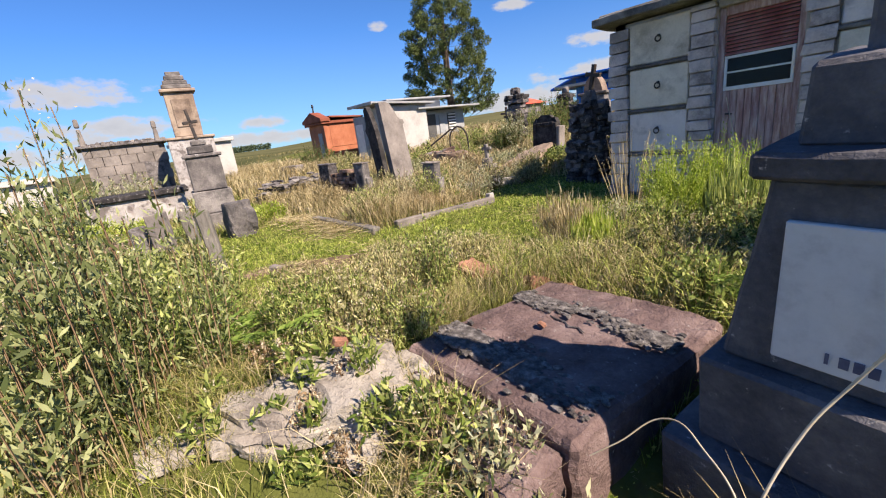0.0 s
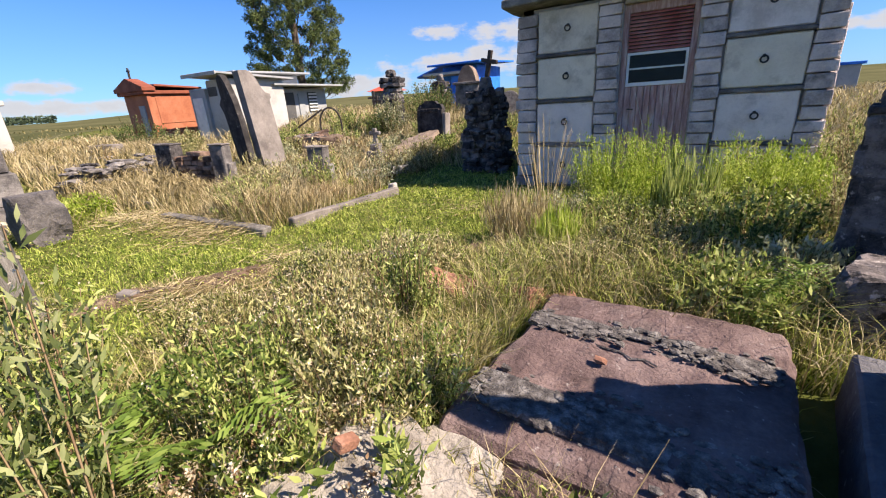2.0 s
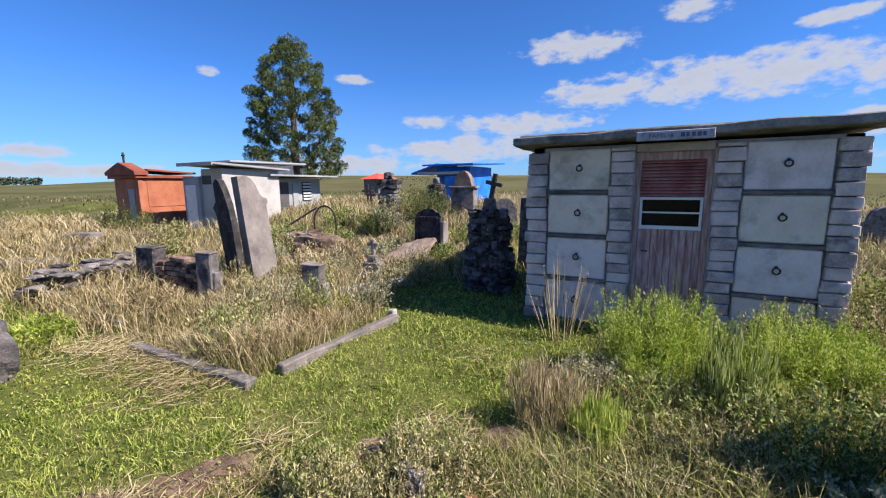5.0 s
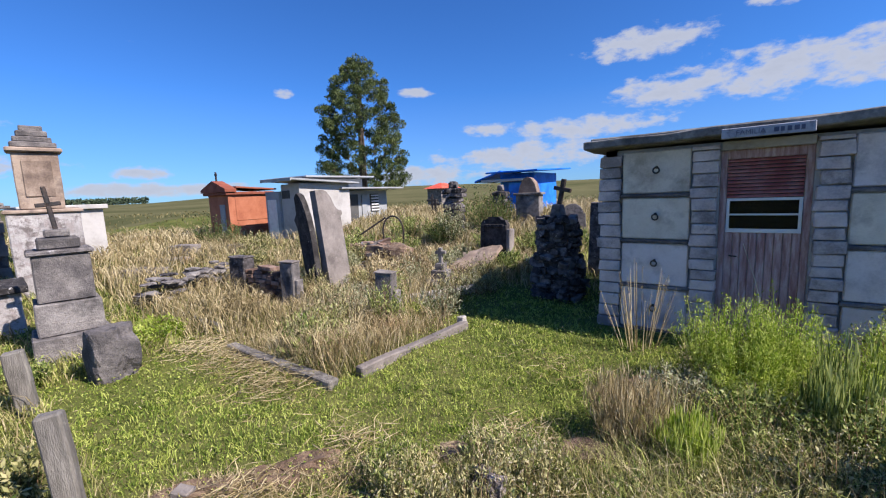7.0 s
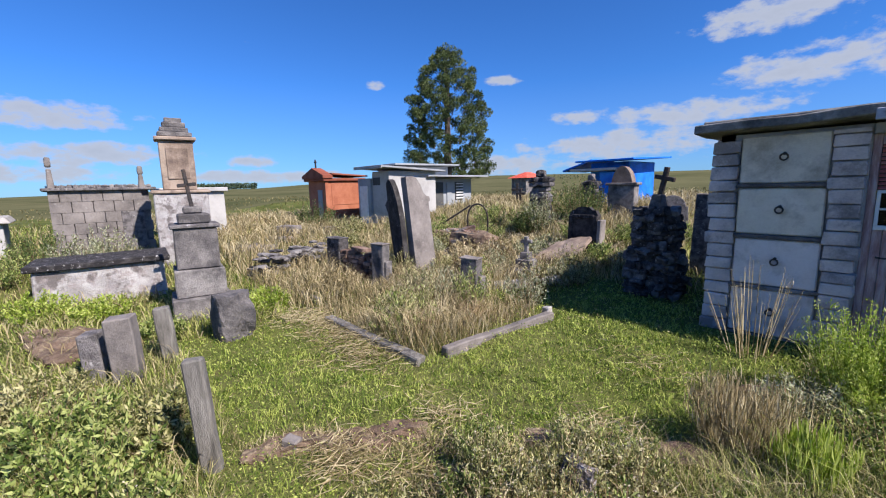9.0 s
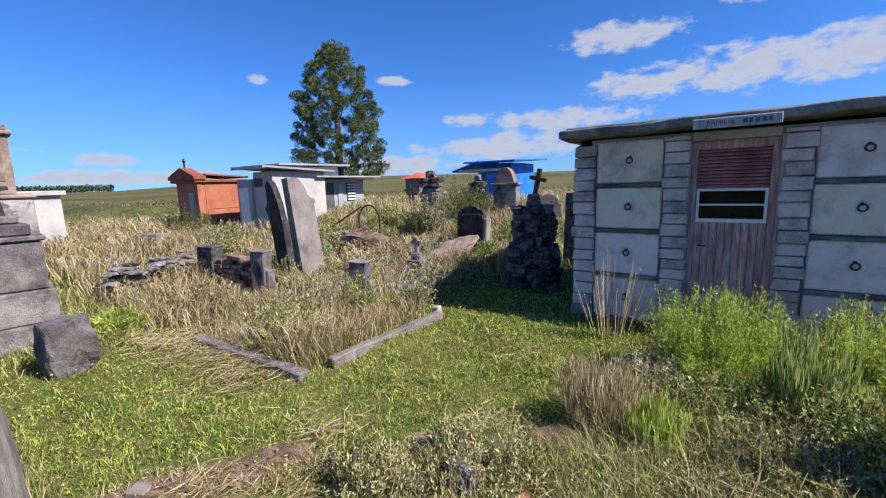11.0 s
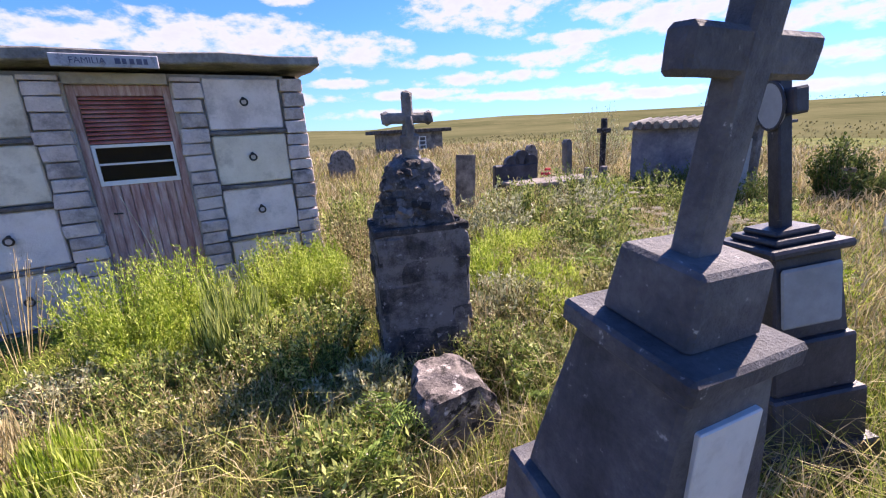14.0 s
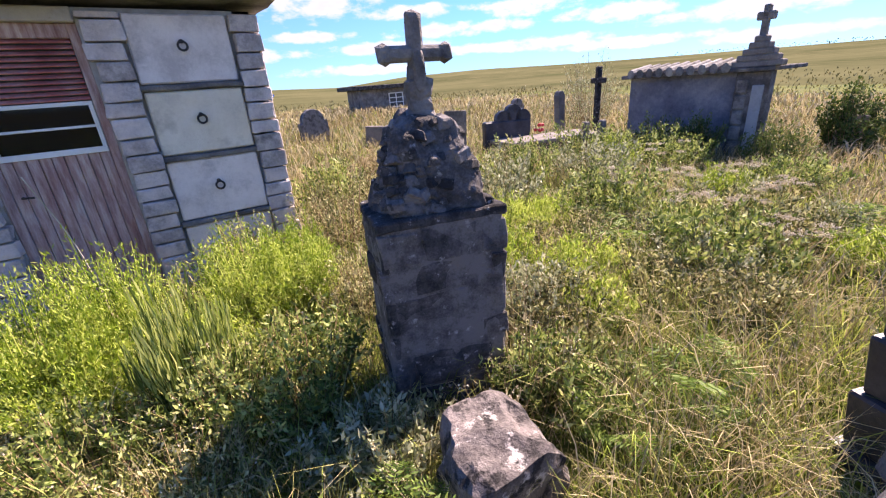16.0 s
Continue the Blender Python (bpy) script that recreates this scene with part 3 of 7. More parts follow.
    for a in ((-2.1, -2.035, 0.1, 0.17, 0.0, 2.2), (-1.355, -1.29, 0.1, 0.17, 0.0, 2.2), (-2.035, -1.355, 0.1, 0.17, 2.1, 2.2)):
        box(bm, *a, bevel=0.006)
    bm.to_mesh(d.data)
    bm.free()
    n = 9
    for k in range(n):
        w = 0.68 / n
        x = -2.035 + k * w
        bm = boxm(x + 0.002, x + w - 0.002, 0.125 + 0.008 * (k % 2), 0.155, 0.0, 1.27, 0.004)
        part("door_plank", bm, DOORWOOD, v)
    wf = part("window_frame", bmesh.new(), WHITEFRAME, v, "white-painted metal window frame")
    bm = bmesh.new()
    for a in ((-2.03, -1.36, 0.11, 0.15, 1.27, 1.315), (-2.03, -1.36, 0.11, 0.15, 1.63, 1.66), (-2.03, -2.0, 0.11, 0.15, 1.315, 1.63), (-1.39, -1.36, 0.11, 0.15, 1.315, 1.63), (-2.0, -1.39, 0.115, 0.145, 1.465, 1.485)):
        box(bm, *a, bevel=0.003)
    bm.to_mesh(wf.data)
    bm.free()
    for z0, z1 in ((1.315, 1.465), (1.485, 1.63)):
        g = part("pane", boxm(-2.0, -1.39, 0.128, 0.132, z0, z1), GLASS, v)
        g.visible_shadow = False
    for k in range(11):
        z = 1.665 + k * 0.04
        bm = boxm(-2.03, -1.36, -0.022, 0.022, -0.006, 0.006, 0.003)
        o = part("shutter_slat", bm, SHUTTER, v)
        o.matrix_basis = pose(0, 0.125, z + 0.018, 32, 0, 0)
    # added dark sheet, gives the shade seen between the slats
    part("shutter_shade_sheet", boxm(-2.03, -1.36, 0.15, 0.16, 1.66, 2.1), INSIDE, v)
    bm = bmesh.new()
    rod(bm, (-1.98, 0.12, 1.0), (-1.98, 0.08, 1.0), 0.008)
    rod(bm, (-1.98, 0.08, 1.0), (-1.91, 0.08, 0.995), 0.008)
    part("door_handle", bm, IRON, v)
    # sign on the roof edge
    s = part("sign_plate", boxm(-2.09, -1.33, -0.262, -0.236, 2.3, 2.405, 0.006), SIGNPLATE, v, "pale painted name board with worn lettering")
    cu = bpy.data.curves.new("lettering", "FONT")
    cu.body, cu.size, cu.extrude, cu.align_x, cu.align_y = "FAMILIA", 0.07, 0.002, "CENTER", "CENTER"
    cu.materials.append(SIGNTEXT)
    tx = new("lettering", cu)
    tx.parent, tx.matrix_basis = s, pose(-1.84, -0.2645, 2.35, 90, 0, 0)
    bm = bmesh.new()
    for k, w in enumerate((0.04, 0.03, 0.035, 0.04, 0.03)):
        box(bm, -1.65 + k * 0.052, -1.65 + k * 0.052 + w, -0.266, -0.261, 2.33, 2.375)
    part("worn_lettering", bm, SIGNTEXT, s)


build_vault()


# ---- near graves ----
def build_cross_monument():
    """Tall stepped pedestal with a leaning Latin cross and a marble plaque."""
    m = pose(-0.25, 1.665, -0.367, 7.1, 0.3, 0) @ pose(0, 0, 0, 0, 0, -7.8)
    t = thing("cross_monument", "dark grey cement grave monument, leaning, with a cross and white plaque", "grave monument", m)

    def piece(name, a, bevel=0.012, top=None, mt=MONUMENT, amp=0.007, label=""):
        bm = boxm(*a, bevel=bevel, top=top)
        part(name, rough_up(bm, amp, 4.0, 4, a[4] * 7), mt, t, label)

    piece("lower_step", (-0.375, 0.375, -0.375, 0.375, 0.0, 0.525))
    piece("upper_step", (-0.29, 0.29, -0.29, 0.29, 0.525, 0.84))
    piece("tapered_shaft", (-0.25, 0.25, -0.23, 0.23, 0.84, 1.4), top=(0.08, 0.05))
    piece("cornice_slab", (-0.209, 0.209, -0.213, 0.213, 1.4, 1.473))
    piece("cross_block", (-0.134, 0.134, -0.135, 0.135, 1.473, 1.67), top=(0.012, 0.012))
    bm = boxm(-0.052, 0.052, -0.037, 0.037, 1.66, 2.315, 0.012)
    box(bm, -0.213, 0.213, -0.035, 0.035, 2.068, 2.165, 0.012)
    part("cross", rough_up(rough_up(bm, 0.006, 4.0, 3), 0.003, 30.0), MONUMENT, t, "plain cement Latin cross")
    bm = boxm(-0.118, 0.118, -0.012, 0.012, 0.0, 0.4, 0.004)
    p = part("plaque", bm, MARBLE, t, "white marble plaque with faint dark lettering")
    p.matrix_basis = pose(0.0, -0.229, 0.9, -5.2, 0, 0)
    bm = bmesh.new()
    for k, w in enumerate((0.012, 0.03, 0.03, 0.03)):
        box(bm, 0.0 + k * 0.028, 0.0 + k * 0.028 + w * 0.65, -0.016, -0.0125, 0.03, 0.06)
    part("plaque_lettering", bm, SIGNTEXT, p)


def build_medallion_monument():
    m = pose(1.085, 1.57, gz(1.085, 1.57) - 0.1, -4, -7, -27)
    t = thing("medallion_monument", "black polished grave monument with a cross and round medallion", "grave monument", m)
    t.scale = (0.7, 0.7, 1.0)

    def piece(name, a, top=None, mt=BLACKSTONE, label=""):
        part(name, boxm(*a, bevel=0.012, top=top), mt, t, label)

    piece("lower_step", (-0.38, 0.38, -0.34, 0.34, 0.0, 0.22))
    piece("middle_step", (-0.32, 0.32, -0.3, 0.3, 0.22, 0.48))
    piece("upper_step", (-0.28, 0.28, -0.26, 0.26, 0.48, 0.74))
    piece("pedestal", (-0.25, 0.25, -0.23, 0.23, 0.74, 1.13), top=(0.03, 0.03))
    piece("cap", (-0.27, 0.27, -0.25, 0.25, 1.13, 1.17))
    piece("cap_step", (-0.2, 0.2, -0.19, 0.19, 1.17, 1.2))
    piece("cap_step", (-0.15, 0.15, -0.14, 0.14, 1.2, 1.23))
    piece("marble_panel", (-0.2, 0.2, -0.235, -0.215, 0.8, 1.08), mt=GREYPAINT, label="pale blue-grey inscription panel")
    bm = boxm(-0.045, 0.045, -0.05, 0.05, 1.22, 2.0, 0.01)
    box(bm, -0.045, 0.045, -0.16, 0.16, 1.72, 1.83, 0.01)
    part("cross", bm, BLACKSTONE, t)
    bm = bmesh.new()
    rod(bm, (-0.066, 0, 1.77), (-0.04, 0, 1.77), 0.098, 0.098, 24)
    d = part("medallion", bm, GREYPAINT, t, "round pale portrait medallion")
    bm = bmesh.new()
    ring(bm, (-0.06, 0, 1.77), 0.1, 0.009, Matrix.Rotation(math.pi / 2, 3, "Z"), 24)
    part("medallion_rim", bm, BLACKSTONE, d)


def build_rubble_pedestal():
    """Square stone block with a rough cairn and a small cross bearing a carved figure."""
    m = pose(-0.07, 3.32, gz(0, 3.3) - 0.05, 0, 0, -16)
    t = thing("crucifix_pedestal", "dark lichened stone pedestal with rubble pyramid and old carved cross", "grave monument", m)
    bm = boxm(-0.29, 0.29, -0.22, 0.22, 0.0, 1.1, 0.02)
    part("pedestal_block", rough_up(rough_up(bm, 0.01, 2.4, 12), 0.008, 9.0), DARKSTONE, t)
    rnd = random.Random(5)
    # visible courses on the faces
    for face in range(2):
        z = 0.1
        while z < 1.0:
            h = rnd.uniform(0.06, 0.2)
            x = -0.3 if face == 0 else -0.24
            lim = 0.3 if face == 0 else 0.24
            while x < lim - 0.05:
                w = min(rnd.uniform(0.1, 0.42), lim - x)
                bm = boxm(x + 0.006, x + w - 0.006, -rnd.uniform(0.0, 0.014), 0.03, z + 0.004, min(z + h, 1.06) - 0.006, 0.006)
                p = part("stone", rough_up(bm, 0.016, 8.0, 3, x * 9 + z * 5), DARKSTONE, t)
                p.matrix_basis = pose(0, -0.215, 0) if face == 0 else pose(-0.285, 0, 0, 0, 0, -90)
                x += w
            z += h
    bm = boxm(-0.3, 0.3, -0.232, 0.232, 1.065, 1.11, 0.008)
    part("cap_slab", rough_up(rough_up(bm, 0.008, 4.0, 8), 0.008, 15.0), DARKSTONE, t)
    bm = boxm(-0.25, 0.25, -0.2, 0.2, 1.1, 1.5, 0.03, top=(0.13, 0.11))
    rough_up(rough_up(bm, 0.035, 5.0, 9), 0.025, 15.0)
    part("rubble_core", bm, DARKSTONE, t)
    for k in range(210):
        z = rnd.uniform(1.11, 1.48)
        f = 1 - (z - 1.1) / 0.4 * 0.52
        a = rnd.uniform(0, 6.283)
        c, s = math.cos(a), math.sin(a)
        q = max(abs(c), abs(s))
        bm = bmesh.new()
        r = rnd.uniform(0.016, 0.042)
        box(bm, -r * 1.2, r * 1.2, -r, r, -r * 0.6, r * 0.6, r * 0.15, top=(r * rnd.uniform(0, 0.6), r * rnd.uniform(0, 0.5)))
        rough_up(bm, r * 0.35, 1 / r * 0.5, 0, k)
        p = part("stone", bm, DARKSTONE if rnd.random() < 0.88 else GREYSTONE, t)
        p.matrix_basis = pose(c / q * 0.228 * f, s / q * 0.178 * f, z, rnd.uniform(-25, 25), rnd.uniform(-25, 25), rnd.uniform(0, 360))
    for z, w in ((1.45, 0.07), (1.5, 0.08), (1.55, 0.065), (1.61, 0.075), (1.67, 0.05)):
        bm = bmesh.new()
        stone(bm, (0, 0, z), (w, w * 0.8, 0.06), z * 9, 2, 0.25)
        part("stone", rough_up(bm, 0.008, 12.0), GREYSTONE, t)
    bm = bmesh.new()
    box(bm, -0.03, 0.03, -0.032, 0.032, 1.62, 1.89, 0.012)
    box(bm, -0.13, 0.13, -0.032, 0.032, 1.72, 1.78, 0.015)
    for x in (-0.13, 0.13):
        stone(bm, (x, 0, 1.75), (0.035, 0.045, 0.055), x * 7, 1)
    stone(bm, (0, 0, 1.885), (0.045, 0.045, 0.04), 2.2, 1)
    fg = bmesh.new()
    stone(fg, (0.0, -0.04, 1.68), (0.032, 0.028, 0.1), 4.2, 2)
    part("carved_relief", fg, GREYSTONE, t, "eroded carving on the cross")
    part("carved_cross", rough_up(bm, 0.008, 12.0), GREYSTONE, t, "weathered stone cross with eroded carving")


def build_grave_slab():
    m = pose(-1.31, 1.58, 0.0, 0, 0, -3.5)
    t = thing("grave_slab", "reddish brown cracked grave slab with mortar crust, low and overgrown", "grave slab", m)
    bm = boxm(-0.53, 0.53, -0.58, 0.62, -0.35, 0.15, 0.025)
    part("slab_body", rough_up(rough_up(bm, 0.03, 2.0, 22), 0.012, 14.0), SLAB, t)
    bm = boxm(-0.5, 0.5, -0.86, -0.57, -0.35, 0.11, 0.03)
    part("sunken_ledge", rough_up(rough_up(bm, 0.03, 3.0, 14), 0.015, 14.0), SLAB, t, "broken sunken edge of the slab")
    for y, w, s in ((0.27, 0.07, 1), (-0.33, 0.1, 2)):
        bm = boxm(-0.52, 0.5, y - w, y + w, 0.115, 0.162, 0.015)
        rough_up(bm, 0.03, 5.0, 8, s)
        grit = random.Random(30 + s)
        for k in range(340):
            r = grit.uniform(0.007, 0.026) * grit.uniform(0.55, 1)
            gx = grit.uniform(-0.51, 0.49)
            stone(bm, (gx, y + grit.gauss(0, w * 0.55) + 0.03 * math.sin(gx * 9 + s), 0.166), (r * 1.4, r, r * 0.6), k, 1, 0.35)
        part("mortar_crust", bm, SLABCRUST, t, "crumbling grey mortar ridge")
    bm = bmesh.new()
    x = -0.52
    pts = []
    while x < 0.1:
        pts.append((x, 0.3 - (x + 0.52) * 0.33 + 0.03 * math.sin(x * 31) * math.sin(x * 17 + 1)))
        x += 0.05
    for (xa, ya), (xb, yb) in zip(pts, pts[1:]):
        rod(bm, (xa, ya, 0.15), (xb, yb, 0.15), 0.005, 0.005, 4)
    part("crack", bm, DARKSTONE, t, "dark crack across the slab")
    bm = bmesh.new()
    stone(bm, (-0.12, 0.03, 0.165), (0.035, 0.025, 0.015), 3.3, 1)
    tagged(link_mesh("tile_chip", bm, BRICK), "small red tile chip lying on the grave slab", "debris").matrix_basis = m


def build_mortar_rubble():
    rnd = random.Random(11)
    spots = [(-1.92, 0.68, 0.27), (-2.05, 0.4, 0.22), (-1.75, 0.92, 0.16), (-1.98, 0.75, 0.15), (-1.66, 0.7, 0.17), (-2.05, 0.45, 0.15), (-1.8, 0.5, 0.14), (-2.1, 0.18, 0.13), (-1.95, 0.28, 0.13), (-2.2, -0.05, 0.13), (-1.5, 0.83, 0.13), (-1.55, 0.55, 0.1)]
    for k, (x, y, r) in enumerate(spots):
        bm = bmesh.new()
        stone(bm, (0, 0, 0), (r * 1.5, r * 1.25, r * 0.5), k + 20, 3, 0.28)
        rough_up(bm, 0.02, 9.0)
        o = tagged(link_mesh("mortar_lump", bm, RUBBLE), "pale broken mortar lump lying in the weeds", "rubble", "rubble beside the grave slab")
        o.location = (x, y, gz(x, y) + 0.015)
        o.rotation_euler = (0, 0, rnd.uniform(0, 6))
    for k, (x, y, s) in enumerate(((-2.47, 2.16, 0.17), (-2.28, 2.26, 0.12), (-2.0, 0.72, 0.035), (-2.6, 2.28, 0.08), (-2.03, 2.27, 0.14), (-1.78, 2.32, 0.1), (-2.14, 2.36, 0.08))):
        bm = boxm(-s, s, -s * 0.6, s * 0.6, -s * 0.5, s * 0.5, s * 0.2, seg=2)
        rough_up(bm, s * 0.3, 9.0, 2, k)
        o = tagged(link_mesh("broken_brick", bm, BRICK), "broken orange brick fragment lying in the grass", "brick", "brick fragments")
        o.matrix_basis = pose(x, y, gz(x, y) + 0.06 + (0.14 if k == 2 else 0), 12, 20, k * 40)


def build_boulder(x, y, size, seed, label, material=ROCK, rz=0.0):
    bm = bmesh.new()
    stone(bm, (0, 0, 0), size, seed, 4, 0.25)
    rough_up(bm, 0.02, 8.0)
    o = tagged(link_mesh("boulder", bm, material), label, "rock")
    o.matrix_basis = pose(x, y, gz(x, y) + size[2] * 0.45, 0, 0, rz)


build_cross_monument()
build_medallion_monument()
build_rubble_pedestal()
build_grave_slab()
build_mortar_rubble()
build_boulder(-0.3, 2.62, (0.27, 0.25, 0.32), 4.4, "lichen-covered grey boulder lying before the pedestal")


def build_dirt():
    """Low ridges of bare dirt at the lawn's edge and a bare patch by the posts."""
    for k, (x, y, sx, sy, sz, rz) in enumerate(((-4.35, 1.5, 0.32, 0.1, 0.06, 50), (-4.2, 1.85, 0.2, 0.1, 0.06, 45), (-3.2, 2.62, 0.34, 0.1, 0.06, 35), (-2.7, 2.95, 0.3, 0.12, 0.07, 30), (-2.55, 4.1, 0.35, 0.22, 0.06, 60), (-8.35, 0.05, 0.75, 0.36, 0.15, 15), (-4.6, 1.15, 0.25, 0.1, 0.05, 70))):
        bm = bmesh.new()
        stone(bm, (0, 0, 0), (sx * 1.3, sy * 1.3, sz * 1.3), k + 60, 4, 0.3)
        rough_up(bm, 0.03, 7.0)
        o = tagged(link_mesh("dirt_ridge", bm, DIRT), "low ridge of bare brown dirt and straw", "soil", "dirt ridges")
        o.matrix_basis = pose(x, y, gz(x, y) - 0.01, 0, 0, rz)
    bm = boxm(-0.06, 0.06, -0.045, 0.045, -0.03, 0.05, 0.01)
    o = tagged(link_mesh("stone_chip", rough_up(bm, 0.008, 8, 1), PALESTONE), "small pale stone block lying on the lawn", "stone")
    o.matrix_basis = pose(-4.57, 1.2, gz(-4.57, 1.2) + 0.03, 0, 8, 30)
    bm = bmesh.new()
    stone(bm, (0, 0, 0), (0.12, 0.09, 0.14), 71, 3, 0.3)
    o = tagged(link_mesh("stone_chip", bm, ROCK), "pointed grey stone among the weeds", "stone")
    o.matrix_basis = pose(-2.93, 2.17, gz(-2.93, 2.17) + 0.12)


build_dirt()
build_boulder(-7.4, 1.6, (0.32, 0.26, 0.46), 8.1, "jagged grey stone lying beside a tomb pedestal", GREYSTONE)


def build_cairn():
    t = thing("stone_cairn", "dark dry-stone cairn beside the vault with a leaning cross", "grave cairn", pose(-4.44, 7.15, 0.0, 0, 0, -10))
    rnd = random.Random(9)
    bm = boxm(-0.32, 0.32, -0.18, 0.18, -0.1, 1.24, 0.06, top=(0.08, 0.05))
    part("rubble_core", rough_up(bm, 0.05, 2.5, 5), DARKSTONE, t)
    # flat stones in uneven courses round the four faces, the upper half set back
    z = 0.0
    while z < 1.3:
        h = rnd.uniform(0.06, 0.13)
        f = (1.0 if z < 0.72 else 0.84) * (1 - 0.08 * z)
        for face in range(4):
            lim, out = (0.35 * f, 0.2 * f) if face % 2 == 0 else (0.2 * f, 0.35 * f)
            x = -lim
            while x < lim - 0.04:
                w = min(rnd.uniform(0.1, 0.3), lim - x)
                bm = boxm(-w / 2 + 0.004, w / 2 - 0.004, -0.07, 0.07, -h / 2 + 0.004, h / 2 - 0.004, 0.014)
                rough_up(bm, 0.055, 7.0, 2, x * 9 + z * 5 + face)
                p = part("stone", bm, DARKSTONE, t)
                p.matrix_basis = pose(0, 0, z + h / 2, 0, 0, 90 * face) @ pose(x + w / 2, -out + rnd.uniform(-0.07, 0.03), 0, rnd.uniform(-12, 12), rnd.uniform(-10, 10), rnd.uniform(-14, 14))
                x += w
        z += h
    for k in range(16):
        bm = bmesh.new()
        r = rnd.uniform(0.05, 0.11)
        stone(bm, (0, 0, 0), (r, r * 0.8, r * 0.6), k + 3, 1, 0.3)
        p = part("stone", bm, DARKSTONE, t)
        p.matrix_basis = pose(rnd.uniform(-0.26, 0.26), rnd.uniform(-0.14, 0.14), 1.27, 0, 0, rnd.uniform(0, 360))
    bm = boxm(-0.13, 0.13, -0.11, 0.11, 1.24, 1.6, 0.02, top=(0.05, 0.04))
    part("stone_stub", rough_up(bm, 0.012, 4.0, 3), GREYSTONE, t, "tapered grey stone stub")
    bm = boxm(-0.035, 0.035, -0.03, 0.03, 1.56, 2.02, 0.006)
    box(bm, -0.16, 0.16, -0.028, 0.028, 1.82, 1.885, 0.006)
    p = part("wooden_cross", rough_up(bm, 0.006, 6.0, 1), IRON, t, "dark leaning cross")
    p.matrix_basis = pose(0.02, 0, 1.56, 0, 12, 0) @ pose(0, 0, -1.56)


def headstone(name, m, w, h, d, material, label, arch=True, base=None, shoulder=0.0):
    t = thing(name, label, "headstone", m)
    bm = bmesh.new()
    n = 14
    prof = [(-w / 2, -0.25), (w / 2, -0.25)]
    if arch:
        s = w / 2 * (1 - shoulder)
        prof += [(w / 2, h - s), (s, h - s)] if shoulder else []
        prof += [(s * math.cos(a), h - s + s * math.sin(a)) for a in [math.pi * k / n for k in range(0 if not shoulder else 1, n + 1)]]
        prof += [(-w / 2, h - s)] if shoulder else []
    else:
        prof += [(w / 2, h), (-w / 2, h)]
    f = bm.faces.new([bm.verts.new((x, -d / 2, z)) for x, z in prof])
    e = bmesh.ops.extrude_face_region(bm, geom=[f])
    for v in e["geom"]:
        if isinstance(v, bmesh.types.BMVert):
            v.co.y = d / 2
    bmesh.ops.recalc_face_normals(bm, faces=bm.faces[:])
    bmesh.ops.bevel(bm, geom=[x for x in bm.edges if x.is_manifold and x.calc_face_angle(0) > 1.0], offset=0.012, segments=1, affect="EDGES")
    part("headstone_body", bm, material, t)
    if base:
        part("footing", rough_up(boxm(-w * 0.62, w * 0.62, -d, d, -0.25, 0.12, 0.015), 0.01, 4.0, 2), base, t)
    return t


build_cairn()


# ---- graves on the slope behind the lawn ----
def cross_bm(h, w, th, arm=0.7):
    bm = boxm(-th / 2, th / 2, -th / 2, th / 2, -0.1, h, th * 0.15)
    box(bm, -w / 2, w / 2, -th / 2, th / 2, h * arm - th / 2, h * arm + th / 2, th * 0.15)
    return bm


def prism(prof, th):
    """A plate of thickness 2 th from an outline in x and z."""
    bm = bmesh.new()
    f = bm.faces.new([bm.verts.new((x, -th, z)) for x, z in prof])
    e = bmesh.ops.extrude_face_region(bm, geom=[f])
    for v in e["geom"]:
        if isinstance(v, bmesh.types.BMVert):
            v.co.y = th
    bmesh.ops.recalc_face_normals(bm, faces=bm.faces[:])
    return bm


def brick_pillar(x, y, w, h, rz, seed, lit):
    """Ruined pillar of rough courses with a round stone on its top."""
    t = thing("ruined_pillar", "dark ruined stone pillar overgrown by tall weeds", "grave monument", pose(x, y, gz(x, y) - 0.1, 0, 0, rz), "ruined pillars on the slope")
    rnd = random.Random(seed)
    z = 0.0
    while z < h:
        c = rnd.uniform(0.1, 0.17)
        k = w * (1.15 if z > h - 0.3 else 1.0) * rnd.uniform(0.93, 1.07)
        bm = boxm(-k / 2, k / 2, -k * 0.42, k * 0.42, z + 0.006, z + c - 0.006, 0.012)
        part("stone_course", rough_up(bm, 0.06, 5.0, 3, z * 7 + seed), DARKSTONE, t)
        z += c
    bm = bmesh.new()
    stone(bm, (0, 0, z + 0.1), (w * 0.34, w * 0.3, 0.14), seed, 2, 0.3)
    part("top_stone", bm, DARKSTONE, t)
    # sunlit side put in as an added slab of paler stone
    if lit:
        part("side_slab", rough_up(boxm(w * 0.56, w * 0.7, -w * 0.42, w * 0.42, 0.0, h * 0.8, 0.012), 0.012, 4, 2), PALESTONE, t, "pale side slab standing in for the pillar's sunlit side")


